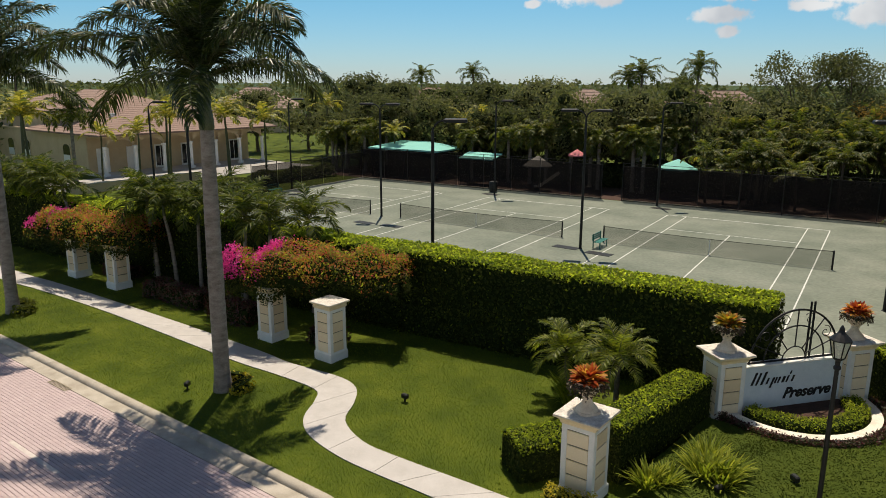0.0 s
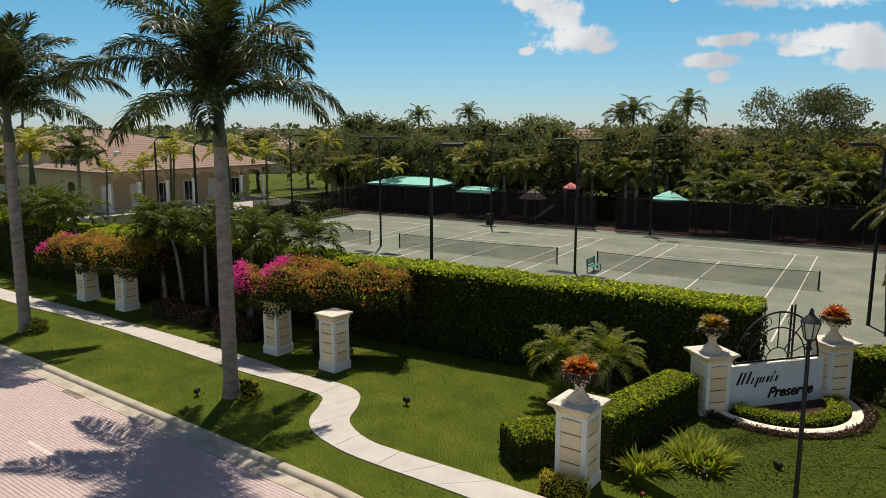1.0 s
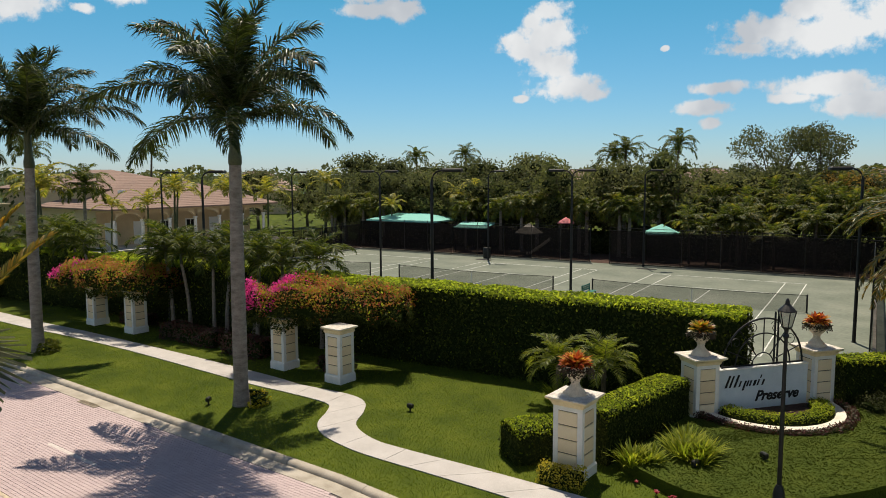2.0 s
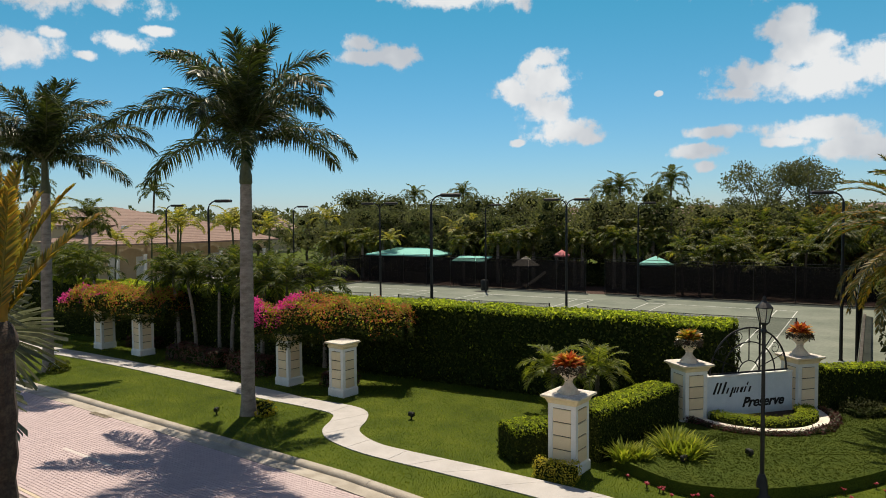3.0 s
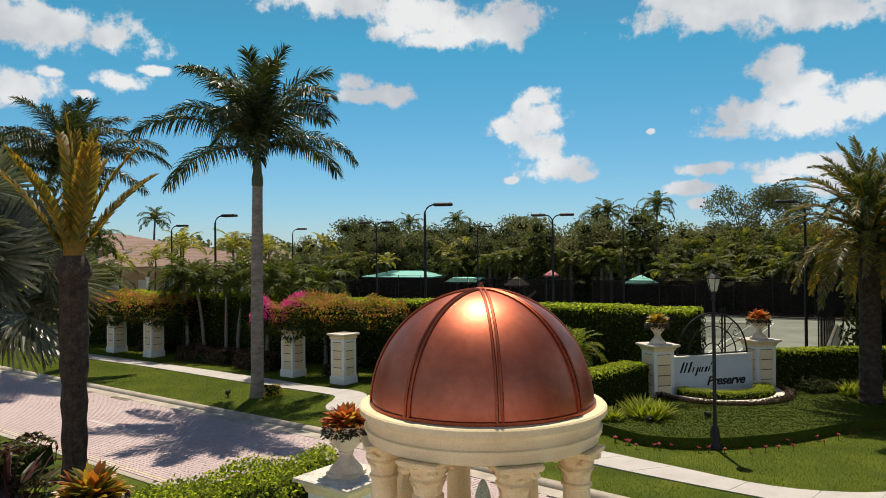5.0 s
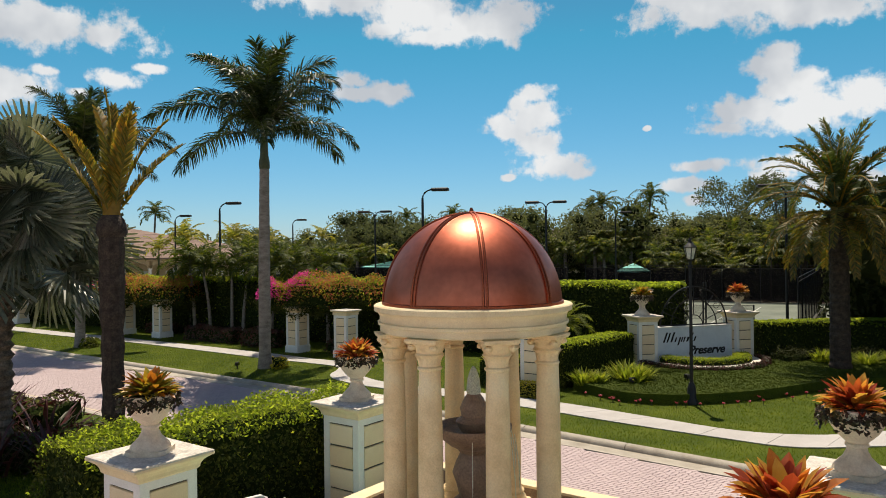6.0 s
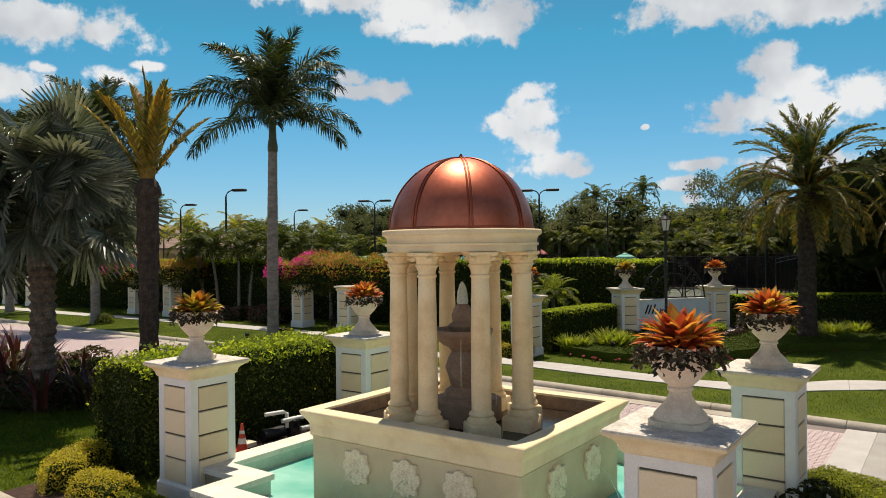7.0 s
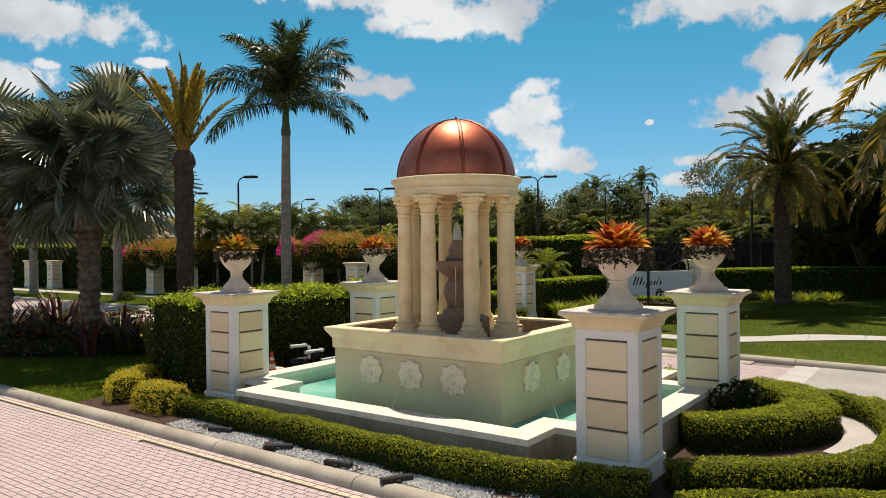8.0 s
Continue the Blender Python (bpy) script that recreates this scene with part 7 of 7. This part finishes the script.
keep = np.sin(sx * 3.1 + 2 * np.sin(sy * 5)) + np.sin(sx * 7.3 + sy * 9) * 0.7 - (sy - lo) * 1.6 + grs.normal(0, 0.45, n_st) > -1.15
sx, sy = sx[keep], sy[keep]
n_st = len(sx)
sz = np.full(n_st, 0.022)
unit = np.array([(-1, -0.7, 0), (1, -0.8, 0), (0.9, 0.8, 0), (-0.8, 0.9, 0), (0.05, 0.0, 0.9)])
rad = grs.uniform(0.016, 0.036, n_st)
ang = grs.uniform(0, 6.28, n_st)
ca, sa = np.cos(ang)[:, None], np.sin(ang)[:, None]
px_ = unit[None, :, 0] * rad[:, None]
py_ = unit[None, :, 1] * rad[:, None] * 0.8
gv = np.stack([sx[:, None] + px_ * ca - py_ * sa, sy[:, None] + px_ * sa + py_ * ca, sz[:, None] + unit[None, :, 2] * rad[:, None] - 0.005], 2).reshape(-1, 3)
go = (np.arange(n_st) * 5)[:, None, None]
gf = (go + np.array([(0, 1, 4), (1, 2, 4), (2, 3, 4), (3, 0, 4)])[None]).reshape(-1)
tagged(new("gravel", fast_mesh("gravel", gv, gf, 3, [GRAVEL])), "loose white gravel stones", "gravel", "", "stuff")
for i, (x, y, a) in enumerate(((-2.5, -3.35, 20), (-0.9, -3.5, 40), (0.45, -3.6, 10), (1.55, -3.65, 60))):
    st = thing("strip_light", "dark low strip light lying in the gravel", "garden light", "strip lights in the gravel", pose(x, y, 0.03, 0, 0, a))
    part("housing", Shape().box(-0.22, -0.05, 0, 0.22, 0.05, 0.07), IRON, st)
    part("bracket", Shape().box(-0.03, -0.09, 0, 0.03, 0.09, 0.04), IRON, st)

# pump corner
structure("equipment_pad", Shape().box(-5.15, -1.05, 0, -3.97, 1.75, 0.30), MULCH, "dark mulch pad beside the pool wall", "mulch")
cone = thing("traffic_cone", "orange-red traffic cone with white bands on the pad", "traffic cone", "", pose(-4.72, -0.35, 0.30))
part("base", Shape().square([(0.13, 0.13, 0), (0.13, 0.13, 0.03)]), RED, cone)
for r0, z0, r1, z1, m in ((0.10, 0.03, 0.082, 0.14, RED), (0.082, 0.14, 0.066, 0.24, WHITE), (0.066, 0.24, 0.052, 0.32, RED), (0.052, 0.32, 0.042, 0.38, WHITE), (0.042, 0.38, 0.022, 0.50, RED)):
    part("band", Shape().lathe([(r0, z0), (r1, z1)], 16), m, cone)
pump = thing("pump", "dark pool pump with white pipes on the pad", "pump", "", pose(-4.75, 0.55, 0.30))
part("motor", Shape().tube([(-0.05, -0.35, 0.14), (-0.05, 0.15, 0.14)], 0.11, 14), IRON, pump)
part("strainer", Shape().lathe([(0.13, 0.0), (0.13, 0.30), (0.15, 0.31), (0.15, 0.34), (0.1, 0.36)], 16, 0.05, 0.35), GLASS_DARK, pump)
part("riser_pipe", Shape().tube([(0.02, 0.2, 0.2), (0.02, 0.2, 0.48), (0.0, 0.12, 0.52), (-0.1, -0.25, 0.52)], 0.04, 10), WHITE, pump, "white plastic pipe")
part("cross_pipe", Shape().tube([(0.05, 0.05, 0.36), (0.12, 0.55, 0.36)], 0.045, 10), WHITE, pump, "white plastic pipe")
part("outlet_pipe", Shape().tube([(0.1, 0.5, 0.12), (0.15, 0.95, 0.12)], 0.05, 10), WHITE, pump, "white plastic pipe")
valve = thing("valve_box", "small grey valve box with cables on the pad", "valve box", "", pose(-4.75, -0.2, 0.30))
part("box", Shape().box(-0.12, -0.1, 0, 0.12, 0.12, 0.13), URN, valve)
for k in range(4):
    part("cable", Shape().tube([(0.1, -0.1 + 0.06 * k, 0.03), (0.2, -0.05 + 0.09 * k, 0.06), (0.1, 0.25 + 0.1 * k, 0.03), (-0.12, 0.4 + 0.08 * k, 0.02)], 0.013, 5), IRON, valve)

# drain in the gutter
drain = thing("storm_drain", "weathered storm drain grate in the gutter", "drain", "", pose(-24.0, 9.92, -0.099))
part("frame", band([(-0.6, -0.12), (0.6, -0.12), (0.6, 0.12), (-0.6, 0.12)], [(-0.56, -0.09), (0.56, -0.09), (0.56, 0.09), (-0.56, 0.09)], 0, 0.025), STAINED, drain)
for k in range(11):
    part("bar", Shape().box(-0.52 + k * 0.1, -0.1, 0, -0.48 + k * 0.1, 0.1, 0.02, 0.003), STAINED, drain)

# concrete apron and pale band at the crossing
structure("road_apron", Shape().box(4.6, 3.0, -0.13, 60, 9.4, -0.095), DRIVE, "grey concrete apron at the crossing", "road")
structure("crossing_band", Shape().box(4.0, 4.3, -0.13, 4.6, 9.2, -0.093), WALKWAY, "pale band across the road", "road")

# blades of the lawns beside the road
def inside(px, py, outline):
    """True for the points that lie inside a closed outline."""
    hit = np.zeros(len(px), bool)
    for (x0, y0), (x1, y1) in zip(outline, outline[1:] + outline[:1]):
        if y0 != y1:
            hit ^= ((y0 > py) != (y1 > py)) & (px < (x1 - x0) * (py - y0) / (y1 - y0) + x0)
    return hit


def blades(name, label, px, py, seed, tall):
    r = np.random.default_rng(seed)
    n = len(px)
    a = r.uniform(0, 6.283, n)
    h = tall * r.uniform(0.6, 1.3, n)
    w = r.uniform(0.006, 0.011, n)
    dx, dy = np.cos(a), np.sin(a)
    lx, ly = r.normal(0, 0.45, (2, n)) * h
    base = np.stack([px, py, np.zeros(n)], 1)
    side_v = np.stack([dx * w, dy * w, np.zeros(n)], 1)
    tip = base + np.stack([lx, ly, h], 1)
    v = np.stack([base - side_v, base + side_v, tip], 1).reshape(-1, 3)
    tagged(new(name, fast_mesh(name, v, np.arange(3 * n), 3, [BLADE])), label, "grass", "", "stuff")


BLADE = material("grass blades", [(0.052, 0.082, 0.004), (0.090, 0.124, 0.008), (0.155, 0.178, 0.014)], scale=0.6, rough=0.7, bump=0, fine=4, fine_amount=0.2, island=0.45, through_light=0.4, spec=0.2, through_gain=2.4)
gb = np.random.default_rng(640)
bx_, by2 = gb.uniform(-44, 14, 205000), gb.uniform(10.0, 21.8, 205000)
path_line = list(upper) + list(reversed(lower))
ok = (by2 > np.interp(bx_, XS, [far_kerb(v) + 0.52 for v in XS])) & ~inside(bx_, by2, path_line) & ~inside(bx_, by2, bed_line) & (by2 < 15.9 + 0.1026 * (bx_ + 75) - 0.6)
blades("lawn_grass", "fine blades of the mown lawn", bx_[ok], by2[ok], 641, 0.045)
ix, iy = gb.uniform(-14, -4.8, 45000), gb.uniform(-3.45, 0.8, 45000)
ok = (iy > np.array([near_kerb(v) for v in ix]) + 0.03) & ~((ix > -7) & (iy < -2.2))
blades("island_grass", "fine blades of the island's lawn", ix[ok], iy[ok], 642, 0.05)

# ---- brick paving ----
structure("road_south", Shape().box(-160, -30, -0.13, 60, -12.5, -0.1), PAVER, "pinkish brick paved road", "road")
structure("road_south", Shape().box(-160, -12.5, -0.13, -16.2, -4.0, -0.1), PAVER, "pinkish brick paved road", "road")
structure("road_south", Shape().box(14.1, -12.5, -0.13, 60, 2.9, -0.1), PAVER, "pinkish brick paved road", "road")
PX, PY = 0.22, 0.11


def paver_arrays(xs, ys, zs, px, py):
    g, b, d = 0.004, 0.003, 0.018
    u = np.array([(-px / 2 + g + b, -py / 2 + g + b, 0), (px / 2 - g - b, -py / 2 + g + b, 0), (px / 2 - g - b, py / 2 - g - b, 0), (-px / 2 + g + b, py / 2 - g - b, 0),
                  (-px / 2 + g, -py / 2 + g, -d), (px / 2 - g, -py / 2 + g, -d), (px / 2 - g, py / 2 - g, -d), (-px / 2 + g, py / 2 - g, -d)])
    n = len(xs)
    v = u[None] + np.stack([xs, ys, zs], 1)[:, None]
    f = (np.arange(n) * 8)[:, None, None] + np.array([(0, 1, 2, 3), (4, 5, 1, 0), (5, 6, 2, 1), (6, 7, 3, 2), (7, 4, 0, 3)])[None]
    return v.reshape(-1, 3), f.reshape(-1)


def running_bond(x0, x1, y0, y1, keep):
    rows = np.arange(y0, y1, PY)
    xs, ys = [], []
    for k, y in enumerate(rows):
        x = np.arange(x0 + (PX / 2 if k % 2 else 0), x1, PX)
        xs.append(x)
        ys.append(np.full(len(x), y))
    xs, ys = np.concatenate(xs), np.concatenate(ys)
    ok = np.array([keep(a, b) for a, b in zip(xs, ys)])
    return xs[ok], ys[ok]


prg = np.random.default_rng(701)


def beside_island(x, y):
    """True on the road south and east of the island, clear of its kerb."""
    if x < 5.0:
        return y < near_kerb(x) - 0.55
    return all((x - a) ** 2 + (y - b) ** 2 > 0.5 ** 2 for a, b in TIP_DENSE) and (x > 8.4 or y < -3.55 or (x - 5.0) > 2.9 + 0.55 * (y + 3.9))


TIP_DENSE = resample(ISLAND_TIP, 0.12)
north_x, north_y = running_bond(-46, 4.22, 4.75, 10.0, lambda x, y: y < far_kerb(x) - 0.31 and y > 4.25 + 0.42 + 0.3)
south_x, south_y = running_bond(-16, 14.0, -12.5, 2.9, beside_island)
chosen = (south_x > -3.2) & (south_x < 0.6) & (south_y > -5.3) & (south_y < -4.55)
fx, fy = np.concatenate([north_x, south_x[~chosen]]), np.concatenate([north_y, south_y[~chosen]])
pv, pf = paver_arrays(fx, fy, -0.098 + prg.normal(0, 0.0007, len(fx)), PX, PY)
paving = new("brick_paving", fast_mesh("brick_paving", pv, pf, 4, [PAVER]))
tagged(paving, "pinkish brick paving laid in running bond", "paving", "", "stuff")
road = structure("road", Shape().box(-160, 4.3, -0.13, -46, 10.3, -0.1), PAVER, "pinkish brick paved road", "road")
single, sf = paver_arrays(np.zeros(1), np.zeros(1), np.zeros(1), PX, PY)
single = fast_mesh("paver", single, sf, 4, [PAVER])
for x, y in zip(south_x[chosen][:300], south_y[chosen][:300]):
    p_ = new("paver", single)
    p_.parent = road
    p_.location = (x, y, -0.098 + prg.normal(0, 0.0014))
rest_x, rest_y = south_x[chosen][300:], south_y[chosen][300:]
if len(rest_x):
    rv_, rf_ = paver_arrays(rest_x, rest_y, np.full(len(rest_x), -0.098), PX, PY)
    tagged(new("brick_paving", fast_mesh("brick_paving", rv_, rf_, 4, [PAVER])), "pinkish brick paving laid in running bond", "paving", "", "stuff")
# two courses of pale bricks along the kerbs
ex, ey = [], []
for x in np.arange(-16, 5.5, PX):
    for k in range(2):
        ex.append(x + (PX / 2 if k else 0))
        ey.append(near_kerb(ex[-1]) - 0.27 - 0.06 - k * 0.112)
for x in np.arange(-46, 4.0, PX):
    for k in range(2):
        ex.append(x)
        ey.append(4.25 + 0.42 + 0.07 + k * 0.115)
ev, ef = paver_arrays(np.array(ex), np.array(ey), np.full(len(ex), -0.097), PX, PY)
slope = np.array([(near_kerb(x + 0.1) - near_kerb(x - 0.1)) / 0.2 if y < 0 else 0.0 for x, y in zip(ex, ey)])
grid = ev.reshape(-1, 8, 3)
grid[:, :, 1] += slope[:, None] * (grid[:, :, 0] - np.array(ex)[:, None])
ev = grid.reshape(-1, 3)
tagged(new("border_paving", fast_mesh("border_paving", ev, ef, 4, [BAND, PAVER], np.repeat(np.arange(len(ex)) % 2 == 0, 5).astype(int))), "pale yellow border bricks along the kerb", "paving", "", "stuff")
structure("gutter", Shape().strip([(x, far_kerb(x) + 0.24) for x in XS if -110 <= x <= 4.0], [(x, far_kerb(x) - 0.26) for x in XS if -110 <= x <= 4.0], -0.13, -0.096), KERB, "pale concrete gutter along the kerb", "gutter")

FADED = material("faded road paint", [(0.50, 0.43, 0.395), (0.62, 0.56, 0.52)], scale=9, rough=0.85, fine=40, fine_amount=0.25)
MARK_A, MARK_B = Vector((-21.2, 7.25)), Vector((-18.4, 7.26))
away = (MARK_B - MARK_A).normalized()
wide = Vector((-away.y, away.x)) * 0.07
structure("road_mark", Shape().prism([tuple(MARK_A - wide), tuple(MARK_B - wide), tuple(MARK_B + wide), tuple(MARK_A + wide)], -0.099, -0.0955), FADED, "faded white paint streak on the brick road", "road mark")
